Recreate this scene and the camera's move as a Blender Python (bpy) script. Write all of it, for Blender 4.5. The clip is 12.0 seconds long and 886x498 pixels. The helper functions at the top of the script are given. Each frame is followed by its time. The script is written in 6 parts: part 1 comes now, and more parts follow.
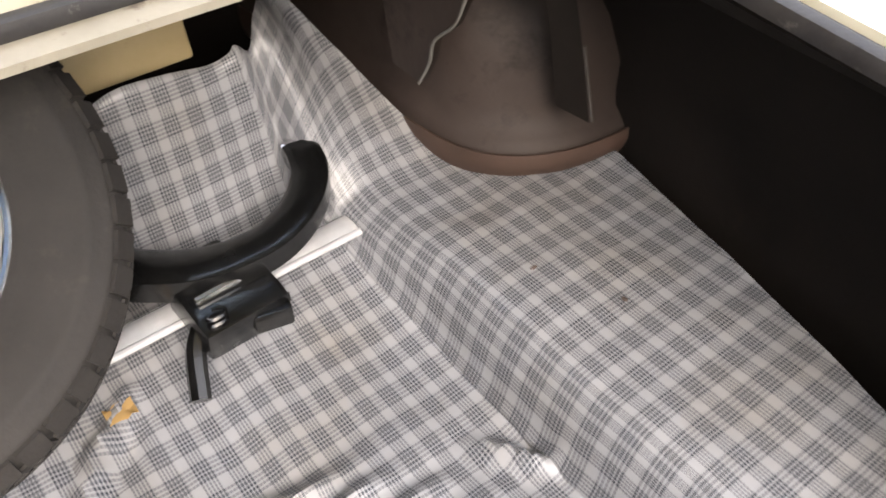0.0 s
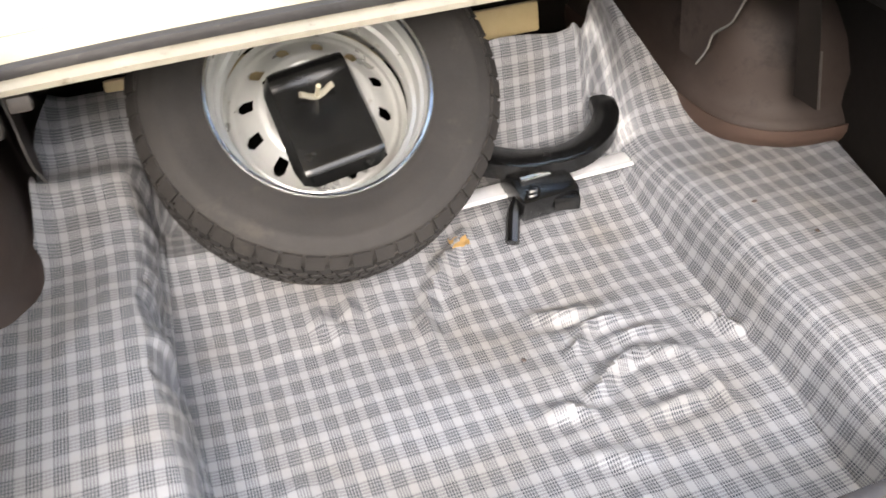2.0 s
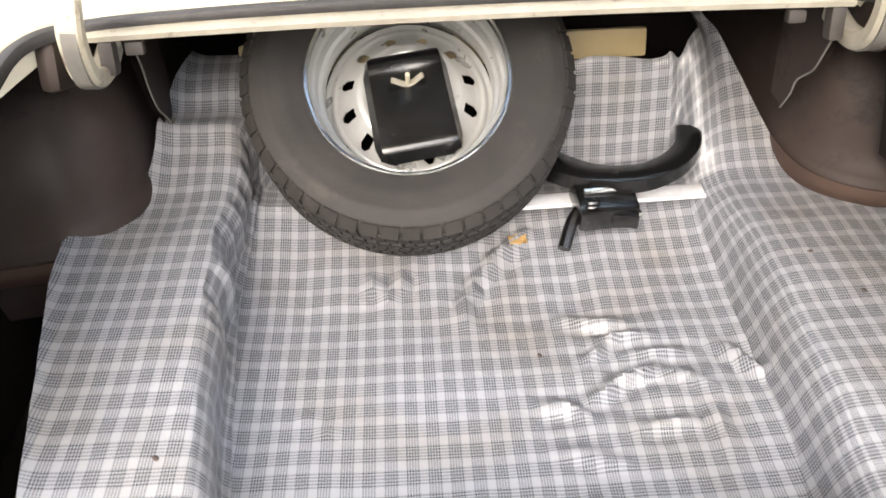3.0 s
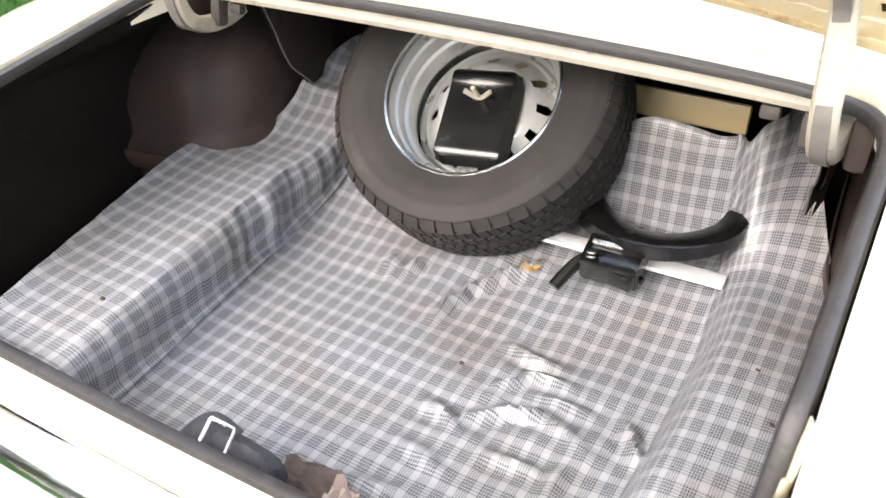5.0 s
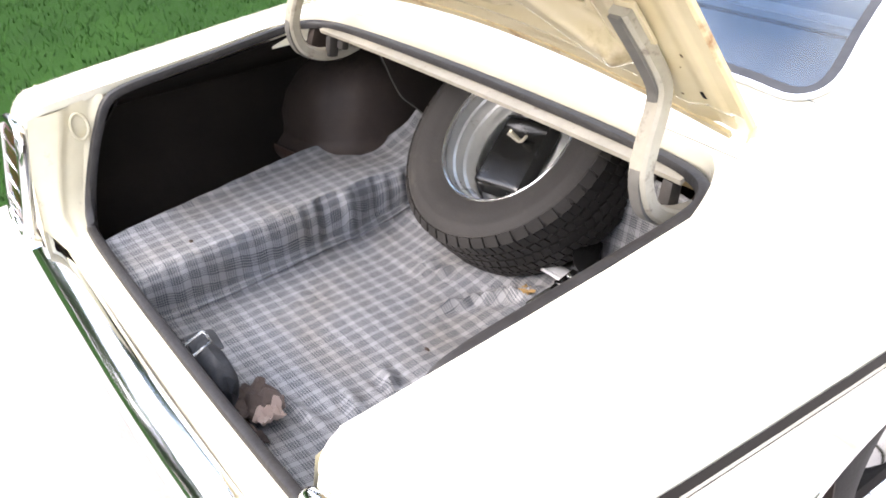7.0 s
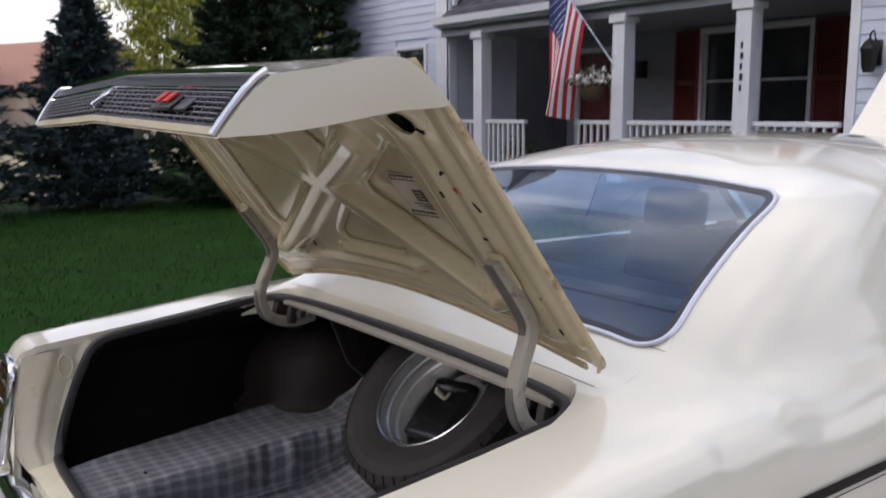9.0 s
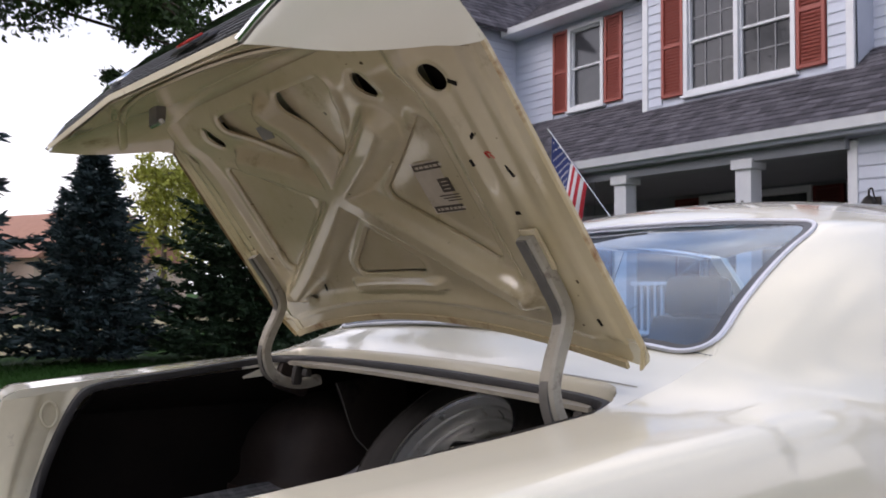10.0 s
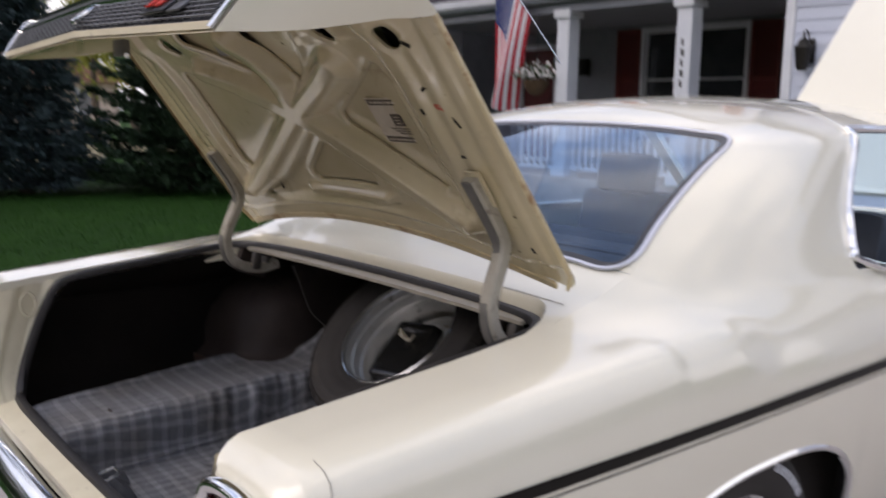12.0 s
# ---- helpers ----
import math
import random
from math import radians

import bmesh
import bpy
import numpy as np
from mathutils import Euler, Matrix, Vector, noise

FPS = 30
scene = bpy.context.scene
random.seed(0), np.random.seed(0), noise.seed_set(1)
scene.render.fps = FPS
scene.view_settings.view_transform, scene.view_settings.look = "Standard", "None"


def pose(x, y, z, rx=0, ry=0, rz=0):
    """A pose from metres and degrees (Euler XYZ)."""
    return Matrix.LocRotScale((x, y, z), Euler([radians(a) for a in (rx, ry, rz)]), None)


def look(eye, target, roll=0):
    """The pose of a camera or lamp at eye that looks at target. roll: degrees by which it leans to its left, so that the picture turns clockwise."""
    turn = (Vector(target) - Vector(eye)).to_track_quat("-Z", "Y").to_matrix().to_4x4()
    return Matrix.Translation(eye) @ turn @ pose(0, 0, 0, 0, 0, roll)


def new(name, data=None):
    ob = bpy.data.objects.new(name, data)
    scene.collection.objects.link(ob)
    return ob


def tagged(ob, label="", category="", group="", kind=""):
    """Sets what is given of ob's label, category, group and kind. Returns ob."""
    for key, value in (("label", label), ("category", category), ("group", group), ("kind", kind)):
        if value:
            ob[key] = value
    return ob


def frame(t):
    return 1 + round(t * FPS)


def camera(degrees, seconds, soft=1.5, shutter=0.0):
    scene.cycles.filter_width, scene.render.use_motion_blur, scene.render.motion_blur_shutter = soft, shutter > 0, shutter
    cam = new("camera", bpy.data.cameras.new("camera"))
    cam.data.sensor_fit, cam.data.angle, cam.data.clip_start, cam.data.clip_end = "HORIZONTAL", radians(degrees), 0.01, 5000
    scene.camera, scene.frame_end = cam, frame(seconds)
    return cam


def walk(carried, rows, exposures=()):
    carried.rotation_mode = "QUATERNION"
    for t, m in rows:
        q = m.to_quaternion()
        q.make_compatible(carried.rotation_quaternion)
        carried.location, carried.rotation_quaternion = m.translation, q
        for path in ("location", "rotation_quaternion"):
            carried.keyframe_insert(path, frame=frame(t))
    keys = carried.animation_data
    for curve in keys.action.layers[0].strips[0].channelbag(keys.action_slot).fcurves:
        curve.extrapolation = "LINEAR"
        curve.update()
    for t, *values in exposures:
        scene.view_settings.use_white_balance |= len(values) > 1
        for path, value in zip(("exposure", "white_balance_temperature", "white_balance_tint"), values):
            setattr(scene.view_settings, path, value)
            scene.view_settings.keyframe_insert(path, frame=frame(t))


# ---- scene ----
cam = camera(53.81, 12.0, 1.7, 0.3)
PATH = [
    (0.0, 0.030, 0.355, 1.258, 47.70, 1.50, -37.60),
    (0.5, -0.123, 0.368, 1.255, 48.69, 1.36, -47.20),
    (1.0, -0.221, 0.283, 1.275, 48.82, 0.28, -35.86),
    (1.5, -0.278, 0.076, 1.341, 51.59, 1.91, -26.80),
    (2.0, -0.317, -0.078, 1.432, 50.81, 2.16, -19.61),
    (2.5, -0.280, -0.213, 1.451, 52.29, 0.98, -11.94),
    (3.0, -0.096, -0.249, 1.458, 52.34, 1.55, -3.17),
    (3.5, 0.096, -0.295, 1.467, 53.77, 1.36, 4.26),
    (5.5, 0.909, -0.164, 1.479, 56.01, 2.01, 37.87),
    (6.0, 1.097, -0.094, 1.533, 56.59, 1.60, 44.56),
    (6.5, 1.286, 0.024, 1.548, 57.19, 1.71, 52.62),
    (8.5, 1.720, -0.132, 1.595, 72.08, 1.88, 54.47),
    (9.0, 1.822, -0.136, 1.499, 80.96, 0.36, 53.94),
    (9.5, 1.777, -0.086, 1.284, 88.11, 1.71, 52.42),
    (10.0, 1.714, -0.119, 1.122, 92.92, -0.56, 53.97),
    (10.5, 1.688, -0.137, 1.042, 96.79, -2.42, 54.46),
    (11.0, 1.690, -0.148, 1.032, 96.60, -3.02, 57.02),
    (11.5, 1.713, -0.165, 1.083, 92.77, -1.72, 56.81),
    (12.0, 1.844, -0.246, 1.347, 81.09, -0.94, 50.12),
]
EXPOSURES = [(0.0, 2.40, 7200, 14), (1.0, 2.55, 7050, 13), (2.0, 2.74, 7100, 13), (3.7, 2.76, 7100, 13), (5.5, 2.80, 6900, 14), (6.7, 2.75, 6800, 15), (8.3, 0.24, 6300, 19), (9.5, 0.43, 6500, 20), (12.0, 0.40, 6600, 20)]
walk(cam, [(t, pose(x, y, z, rx, ry, rz)) for t, x, y, z, rx, ry, rz in PATH], EXPOSURES)

# ---- light: a bright evening sky, the low sun veiled, high behind the car ----
SUN_DIR = Vector((-0.24, -0.78, 0.56)).normalized()
world = bpy.data.worlds.new("sky")
scene.world = world
world.use_nodes = True
wt = world.node_tree
sky = wt.nodes.new("ShaderNodeTexSky")
sky.sky_type, sky.sun_disc = "NISHITA", False
sky.sun_elevation = math.asin(SUN_DIR.z)
sky.sun_rotation = math.atan2(SUN_DIR.x, SUN_DIR.y)
sky.air_density, sky.dust_density, sky.ozone_density = 1.0, 4.0, 2.0
# thin bright cloud over the whole sky, a little uneven
haze = wt.nodes.new("ShaderNodeMix")
haze.data_type = "RGBA"
haze.inputs["Factor"].default_value = 0.8
puffs = wt.nodes.new("ShaderNodeTexNoise")
puffs.inputs["Scale"].default_value, puffs.inputs["Detail"].default_value = 3.5, 4.0
wt.links.new(wt.nodes.new("ShaderNodeTexCoord").outputs["Generated"], puffs.inputs["Vector"])
tone = wt.nodes.new("ShaderNodeMix")
tone.data_type = "RGBA"
tone.inputs["A"].default_value, tone.inputs["B"].default_value = (2.4, 3.2, 4.7, 1), (9.4, 9.4, 9.3, 1)
spread = wt.nodes.new("ShaderNodeMapRange")
spread.inputs["From Min"].default_value, spread.inputs["From Max"].default_value = 0.40, 0.66
wt.links.new(puffs.outputs["Fac"], spread.inputs["Value"])
# the haze thickens towards the horizon
height = wt.nodes.new("ShaderNodeSeparateXYZ")
wt.links.new(wt.nodes["Texture Coordinate"].outputs["Generated"], height.inputs[0])
low_haze = wt.nodes.new("ShaderNodeMapRange")
low_haze.inputs["From Min"].default_value, low_haze.inputs["From Max"].default_value = 0.46, 0.12
low_haze.inputs["To Max"].default_value = 0.85
wt.links.new(height.outputs["Z"], low_haze.inputs["Value"])
veil = wt.nodes.new("ShaderNodeMath")
veil.operation = "MAXIMUM"
wt.links.new(spread.outputs[0], veil.inputs[0])
wt.links.new(low_haze.outputs[0], veil.inputs[1])
wt.links.new(veil.outputs[0], tone.inputs["Factor"])
wt.links.new(sky.outputs[0], haze.inputs["A"])
wt.links.new(tone.outputs["Result"], haze.inputs["B"])
wt.links.new(haze.outputs["Result"], wt.nodes["Background"].inputs[0])
wt.nodes["Background"].inputs[1].default_value = 0.15
sun = new("sun", bpy.data.lights.new("sun", "SUN"))
sun.data.energy, sun.data.angle, sun.data.color = 0.9, radians(40), (1.0, 0.96, 0.90)
sun.matrix_world = look(SUN_DIR * 50, (0, 0, 0))


# ---- materials ----
def nodes(name):
    m = bpy.data.materials.new(name)
    m.use_nodes = True
    return m, m.node_tree, m.node_tree.nodes["Principled BSDF"]


def add(nt, kind, values=(), operation="", data_type=""):
    n = nt.nodes.new("ShaderNode" + kind)
    if operation:
        n.operation = operation
    if data_type:
        n.data_type = data_type
    for k, v in dict(values).items():
        n.inputs[k].default_value = v
    return n


def surface(name, a, b, scale=6.0, rough=0.5, metal=0.0, bump=0.0, bump_scale=60.0, coat=0.0, island=0.0, stain=None, fine=0.25, rough_var=0.1, specks=None):
    """Two colours mixed by coarse and fine noise, with bump and uneven gloss."""
    m, nt, p = nodes(name)
    link = nt.links.new
    tc = add(nt, "TexCoord")
    n1 = add(nt, "TexNoise", {"Scale": scale, "Detail": 5.0, "Roughness": 0.6})
    n2 = add(nt, "TexNoise", {"Scale": bump_scale, "Detail": 3.0})
    link(tc.outputs["Object"], n1.inputs["Vector"])
    link(tc.outputs["Object"], n2.inputs["Vector"])
    ramp = add(nt, "MapRange", {"From Min": 0.3, "From Max": 0.7})
    link(n1.outputs["Fac"], ramp.inputs["Value"])
    mixf = add(nt, "Math", {1: fine}, operation="MULTIPLY_ADD")
    cen = add(nt, "Math", {1: 0.5}, operation="SUBTRACT")
    link(n2.outputs["Fac"], cen.inputs[0])
    link(cen.outputs[0], mixf.inputs[0])
    link(ramp.outputs[0], mixf.inputs[2])
    col = add(nt, "Mix", data_type="RGBA")
    link(mixf.outputs[0], col.inputs["Factor"])
    col.inputs["A"].default_value, col.inputs["B"].default_value = (*a, 1), (*b, 1)
    out = col.outputs["Result"]
    if stain:
        n3 = add(nt, "TexNoise", {"Scale": stain[1], "Detail": 6.0, "Roughness": 0.7})
        link(tc.outputs["Object"], n3.inputs["Vector"])
        r3 = add(nt, "MapRange", {"From Min": stain[2], "From Max": stain[2] + 0.14})
        link(n3.outputs["Fac"], r3.inputs["Value"])
        c3 = add(nt, "Mix", data_type="RGBA")
        link(r3.outputs[0], c3.inputs["Factor"])
        link(out, c3.inputs["A"])
        c3.inputs["B"].default_value = (*stain[0], 1)
        out = c3.outputs["Result"]
    if specks:
        n4 = add(nt, "TexNoise", {"Scale": 38.0, "Detail": 2.0})
        link(tc.outputs["Object"], n4.inputs["Vector"])
        r4 = add(nt, "MapRange", {"From Min": 0.745, "From Max": 0.765})
        link(n4.outputs["Fac"], r4.inputs["Value"])
        c4 = add(nt, "Mix", data_type="RGBA")
        link(r4.outputs[0], c4.inputs["Factor"])
        link(out, c4.inputs["A"])
        c4.inputs["B"].default_value = (*specks, 1)
        out = c4.outputs["Result"]
    if island:
        geo = add(nt, "NewGeometry")
        info = add(nt, "ObjectInfo")
        su = add(nt, "Math", operation="ADD")
        link(geo.outputs["Random Per Island"], su.inputs[0])
        link(info.outputs["Random"], su.inputs[1])
        fr = add(nt, "Math", operation="FRACT")
        link(su.outputs[0], fr.inputs[0])
        mr = add(nt, "MapRange", {"To Min": 1.0 - island, "To Max": 1.0 + island})
        link(fr.outputs[0], mr.inputs["Value"])
        hs = add(nt, "HueSaturation")
        link(mr.outputs[0], hs.inputs["Value"])
        link(out, hs.inputs["Color"])
        out = hs.outputs["Color"]
    link(out, p.inputs["Base Color"])
    p.inputs["Metallic"].default_value = metal
    rr = add(nt, "MapRange", {"To Min": max(0.02, rough - rough_var), "To Max": min(1.0, rough + rough_var)})
    link(n1.outputs["Fac"], rr.inputs["Value"])
    link(rr.outputs[0], p.inputs["Roughness"])
    p.inputs["Coat Weight"].default_value = coat
    p.inputs["Coat Roughness"].default_value = 0.035
    if bump:
        bp = add(nt, "Bump", {"Strength": 1.0, "Distance": bump})
        link(n2.outputs["Fac"], bp.inputs["Height"])
        link(bp.outputs[0], p.inputs["Normal"])
    return m


PAINT = surface("cream_paint", (0.77, 0.725, 0.575), (0.80, 0.76, 0.615), 1.5, 0.20, coat=1.0, fine=0.05, rough_var=0.04)
# body cream darkened for the shade under the lid, with real stains and specks
INNER_PAINT = surface("shaded_lid_paint", (0.56, 0.475, 0.295), (0.64, 0.555, 0.365), 5, 0.16, coat=0.8, stain=((0.30, 0.22, 0.12), 4.5, 0.585), bump=0.0004, bump_scale=40, specks=(0.10, 0.06, 0.03))
RUSTY_EDGE = surface("rust_edged_paint", (0.50, 0.40, 0.22), (0.60, 0.50, 0.30), 9, 0.4, stain=((0.26, 0.13, 0.045), 9, 0.52), specks=(0.08, 0.04, 0.02))
DULL_PAINT = surface("jamb_paint", (0.60, 0.545, 0.39), (0.68, 0.625, 0.46), 9, 0.42, stain=((0.16, 0.11, 0.07), 14, 0.62))
LUG_METAL = surface("dull_grey_lug", (0.035, 0.030, 0.026), (0.062, 0.053, 0.046), 20, 0.6)
CHANNEL = surface("grey_worn_channel", (0.10, 0.095, 0.085), (0.17, 0.16, 0.14), 14, 0.45)
HINGE_PAINT = surface("worn_hinge_paint", (0.30, 0.275, 0.215), (0.42, 0.385, 0.31), 14, 0.42, stain=((0.12, 0.09, 0.07), 25, 0.58))
CHROME = surface("chrome", (0.78, 0.79, 0.80), (0.86, 0.87, 0.88), 8, 0.09, 1.0, rough_var=0.04)
BRIGHT_TRIM = surface("bright_window_trim", (0.62, 0.62, 0.66), (0.72, 0.72, 0.76), 12, 0.34, 0.5)
STEEL = surface("bright_steel", (0.62, 0.62, 0.62), (0.75, 0.75, 0.74), 20, 0.25, 1.0, rough_var=0.1)
RIM_PAINT = surface("silver_wheel_paint", (0.60, 0.60, 0.58), (0.70, 0.70, 0.68), 12, 0.30, 0.55, stain=((0.30, 0.24, 0.17), 16, 0.64))
BLACK_GLOSS = surface("black_enamel", (0.003, 0.003, 0.003), (0.007, 0.007, 0.007), 25, 0.24, coat=0.15, stain=((0.02, 0.016, 0.012), 30, 0.70))
RUBBER = surface("tyre_rubber", (0.022, 0.020, 0.0185), (0.036, 0.0325, 0.030), 9, 0.70, bump=0.0006, bump_scale=150, stain=((0.055, 0.048, 0.040), 7, 0.60))
SEAL = surface("seal_rubber", (0.012, 0.0105, 0.0115), (0.028, 0.026, 0.026), 30, 0.5, bump=0.001, bump_scale=90, stain=((0.13, 0.12, 0.11), 22, 0.64))
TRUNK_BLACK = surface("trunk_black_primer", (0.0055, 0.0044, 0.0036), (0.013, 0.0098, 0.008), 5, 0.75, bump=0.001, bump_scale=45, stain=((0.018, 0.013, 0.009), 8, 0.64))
RUST_BROWN = surface("rust_brown_primer", (0.042, 0.025, 0.018), (0.072, 0.042, 0.030), 9, 0.6, bump=0.0012, bump_scale=30, stain=((0.022, 0.014, 0.011), 7, 0.55))
HOUSING = surface("brown_primer", (0.027, 0.0195, 0.0165), (0.053, 0.039, 0.033), 5, 0.60, bump=0.0012, bump_scale=30, stain=((0.010, 0.0075, 0.006), 5, 0.56))
TAN_METAL = surface("tan_painted_metal", (0.46, 0.36, 0.19), (0.56, 0.45, 0.26), 7, 0.4, stain=((0.2, 0.12, 0.05), 10, 0.62))
MESH_STEEL = surface("dull_mesh_steel", (0.10, 0.10, 0.105), (0.17, 0.17, 0.175), 30, 0.4, 0.6)
GRILLE_BLACK = surface("satin_black_trim", (0.012, 0.012, 0.014), (0.03, 0.03, 0.033), 20, 0.32)
RED_ENAMEL = surface("red_enamel", (0.5, 0.03, 0.02), (0.6, 0.05, 0.03), 30, 0.3)
STRIPE = surface("black_stripe", (0.006, 0.005, 0.004), (0.010, 0.008, 0.006), 12, 0.4)
DARK_CLOTH = surface("dark_canvas", (0.022, 0.023, 0.026), (0.05, 0.052, 0.058), 22, 0.75, bump=0.0015, bump_scale=180, stain=((0.12, 0.11, 0.10), 20, 0.66))
BROWN_CLOTH = surface("brown_rag", (0.055, 0.038, 0.032), (0.10, 0.075, 0.065), 18, 0.9, bump=0.0015, bump_scale=160)
PALE_CLOTH = surface("pale_rag", (0.38, 0.29, 0.25), (0.46, 0.36, 0.31), 14, 0.9, bump=0.001, bump_scale=160)
YELLOW = surface("yellow_tag", (0.34, 0.20, 0.07), (0.42, 0.27, 0.11), 30, 0.6)
SEAT = surface("dark_blue_vinyl", (0.03, 0.035, 0.045), (0.05, 0.055, 0.07), 12, 0.5)
LAMP_RED = surface("red_lens", (0.04, 0.007, 0.007), (0.06, 0.01, 0.01), 20, 0.12, coat=0.6)
SIDING = surface("grey_blue_siding", (0.48, 0.525, 0.62), (0.54, 0.58, 0.67), 3, 0.55, island=0.04, bump=0.0008, bump_scale=25)
TRIM = surface("white_trim", (0.62, 0.64, 0.68), (0.69, 0.71, 0.74), 5, 0.5)
SHUTTER = surface("red_brown_shutter", (0.27, 0.058, 0.042), (0.32, 0.075, 0.055), 8, 0.5)
SHINGLE = surface("grey_shingle", (0.062, 0.060, 0.070), (0.118, 0.113, 0.128), 5, 0.9, island=0.34, bump=0.003, bump_scale=120)
# siding grey with the shade under the porch roof put into the colour
PORCH_WALL = surface("shaded_porch_paint", (0.20, 0.215, 0.24), (0.25, 0.265, 0.295), 3, 0.6)
DOOR_RED = surface("dark_red_door", (0.13, 0.020, 0.018), (0.17, 0.027, 0.022), 5, 0.4)
CONCRETE = surface("driveway_concrete", (0.36, 0.32, 0.29), (0.44, 0.40, 0.37), 2.2, 0.85, bump=0.002, bump_scale=70, stain=((0.26, 0.23, 0.21), 1.2, 0.62))
GRASS = surface("lawn_grass", (0.017, 0.050, 0.009), (0.030, 0.080, 0.015), 1.1, 0.8, bump=0.02, bump_scale=90, fine=0.9)
BLADE = surface("grass_blades", (0.018, 0.058, 0.010), (0.036, 0.094, 0.018), 0.8, 0.6, island=0.35)
# dry grass, its paleness also carrying the sunlight on the ground out there
DRY_GRASS = surface("sunlit_dry_grass", (0.27, 0.24, 0.13), (0.36, 0.32, 0.19), 1.5, 0.9, bump=0.01, bump_scale=60)
MULCH = surface("bark_mulch", (0.012, 0.013, 0.008), (0.024, 0.023, 0.014), 12, 0.95, bump=0.015, bump_scale=40)
NEEDLE = surface("spruce_needles", (0.036, 0.056, 0.058), (0.066, 0.096, 0.100), 2.0, 0.6, island=0.4)
NEEDLE_DARK = surface("dark_spruce_needles", (0.018, 0.034, 0.019), (0.038, 0.066, 0.034), 2.0, 0.6, island=0.4)
LEAF = surface("broad_leaves", (0.026, 0.050, 0.016), (0.052, 0.090, 0.030), 1.5, 0.5, island=0.4)
# low sun on the far trees is put into this brighter leaf colour
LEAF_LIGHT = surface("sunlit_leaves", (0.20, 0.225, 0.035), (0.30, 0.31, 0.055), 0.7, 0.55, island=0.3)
BARK = surface("bark", (0.06, 0.045, 0.035), (0.10, 0.08, 0.06), 9, 0.9, bump=0.01, bump_scale=25)
FAR_BRICK = surface("tan_house_wall", (0.55, 0.42, 0.33), (0.62, 0.5, 0.40), 2, 0.8)
FAR_ROOF = surface("brown_roof", (0.30, 0.15, 0.10), (0.36, 0.19, 0.13), 3, 0.85)
PETAL = surface("white_petals", (0.72, 0.66, 0.62), (0.8, 0.74, 0.72), 20, 0.6, island=0.15)
BASKET = surface("coir_basket", (0.09, 0.055, 0.03), (0.15, 0.09, 0.05), 30, 0.9)
FLAG_RED = surface("flag_red_cloth", (0.45, 0.02, 0.035), (0.52, 0.035, 0.05), 12, 0.8)
FLAG_WHITE = surface("flag_white_cloth", (0.72, 0.70, 0.72), (0.8, 0.78, 0.8), 12, 0.8)
FLAG_BLUE = surface("flag_blue_cloth", (0.02, 0.035, 0.14), (0.03, 0.05, 0.18), 12, 0.8)
ROD = surface("bright_jack_post", (0.72, 0.72, 0.73), (0.84, 0.84, 0.85), 30, 0.32, 0.45)
DARK_METAL = surface("dark_bronze", (0.02, 0.018, 0.016), (0.04, 0.036, 0.03), 20, 0.4, 0.6)
GREY_LABEL = surface("grey_foil_label", (0.20, 0.19, 0.17), (0.28, 0.26, 0.23), 40, 0.5)
PAPER_PALE = surface("faded_paper", (0.50, 0.43, 0.33), (0.58, 0.51, 0.40), 30, 0.7, stain=((0.40, 0.32, 0.22), 25, 0.55))
PAPER_DARK = surface("aged_decal", (0.055, 0.042, 0.03), (0.11, 0.085, 0.06), 60, 0.7)
ROOM_DARK = surface("dark_room", (0.03, 0.032, 0.036), (0.06, 0.06, 0.065), 2, 0.8)


def glass(name, tint, rough=0.0, alpha=0.25):
    m, nt, p = nodes(name)
    p.inputs["Base Color"].default_value = (*tint, 1)
    p.inputs["Roughness"].default_value = rough
    p.inputs["Transmission Weight"].default_value = 1.0
    p.inputs["IOR"].default_value = 1.45
    return m


CAR_GLASS = glass("tinted_car_glass", (0.62, 0.80, 1.0))
HOUSE_GLASS = surface("house_window_glass", (0.022, 0.024, 0.028), (0.045, 0.048, 0.054), 1.5, 0.10, coat=0.6, rough_var=0.05)
MUNTIN = surface("grey_muntin", (0.20, 0.205, 0.22), (0.26, 0.265, 0.28), 8, 0.5)


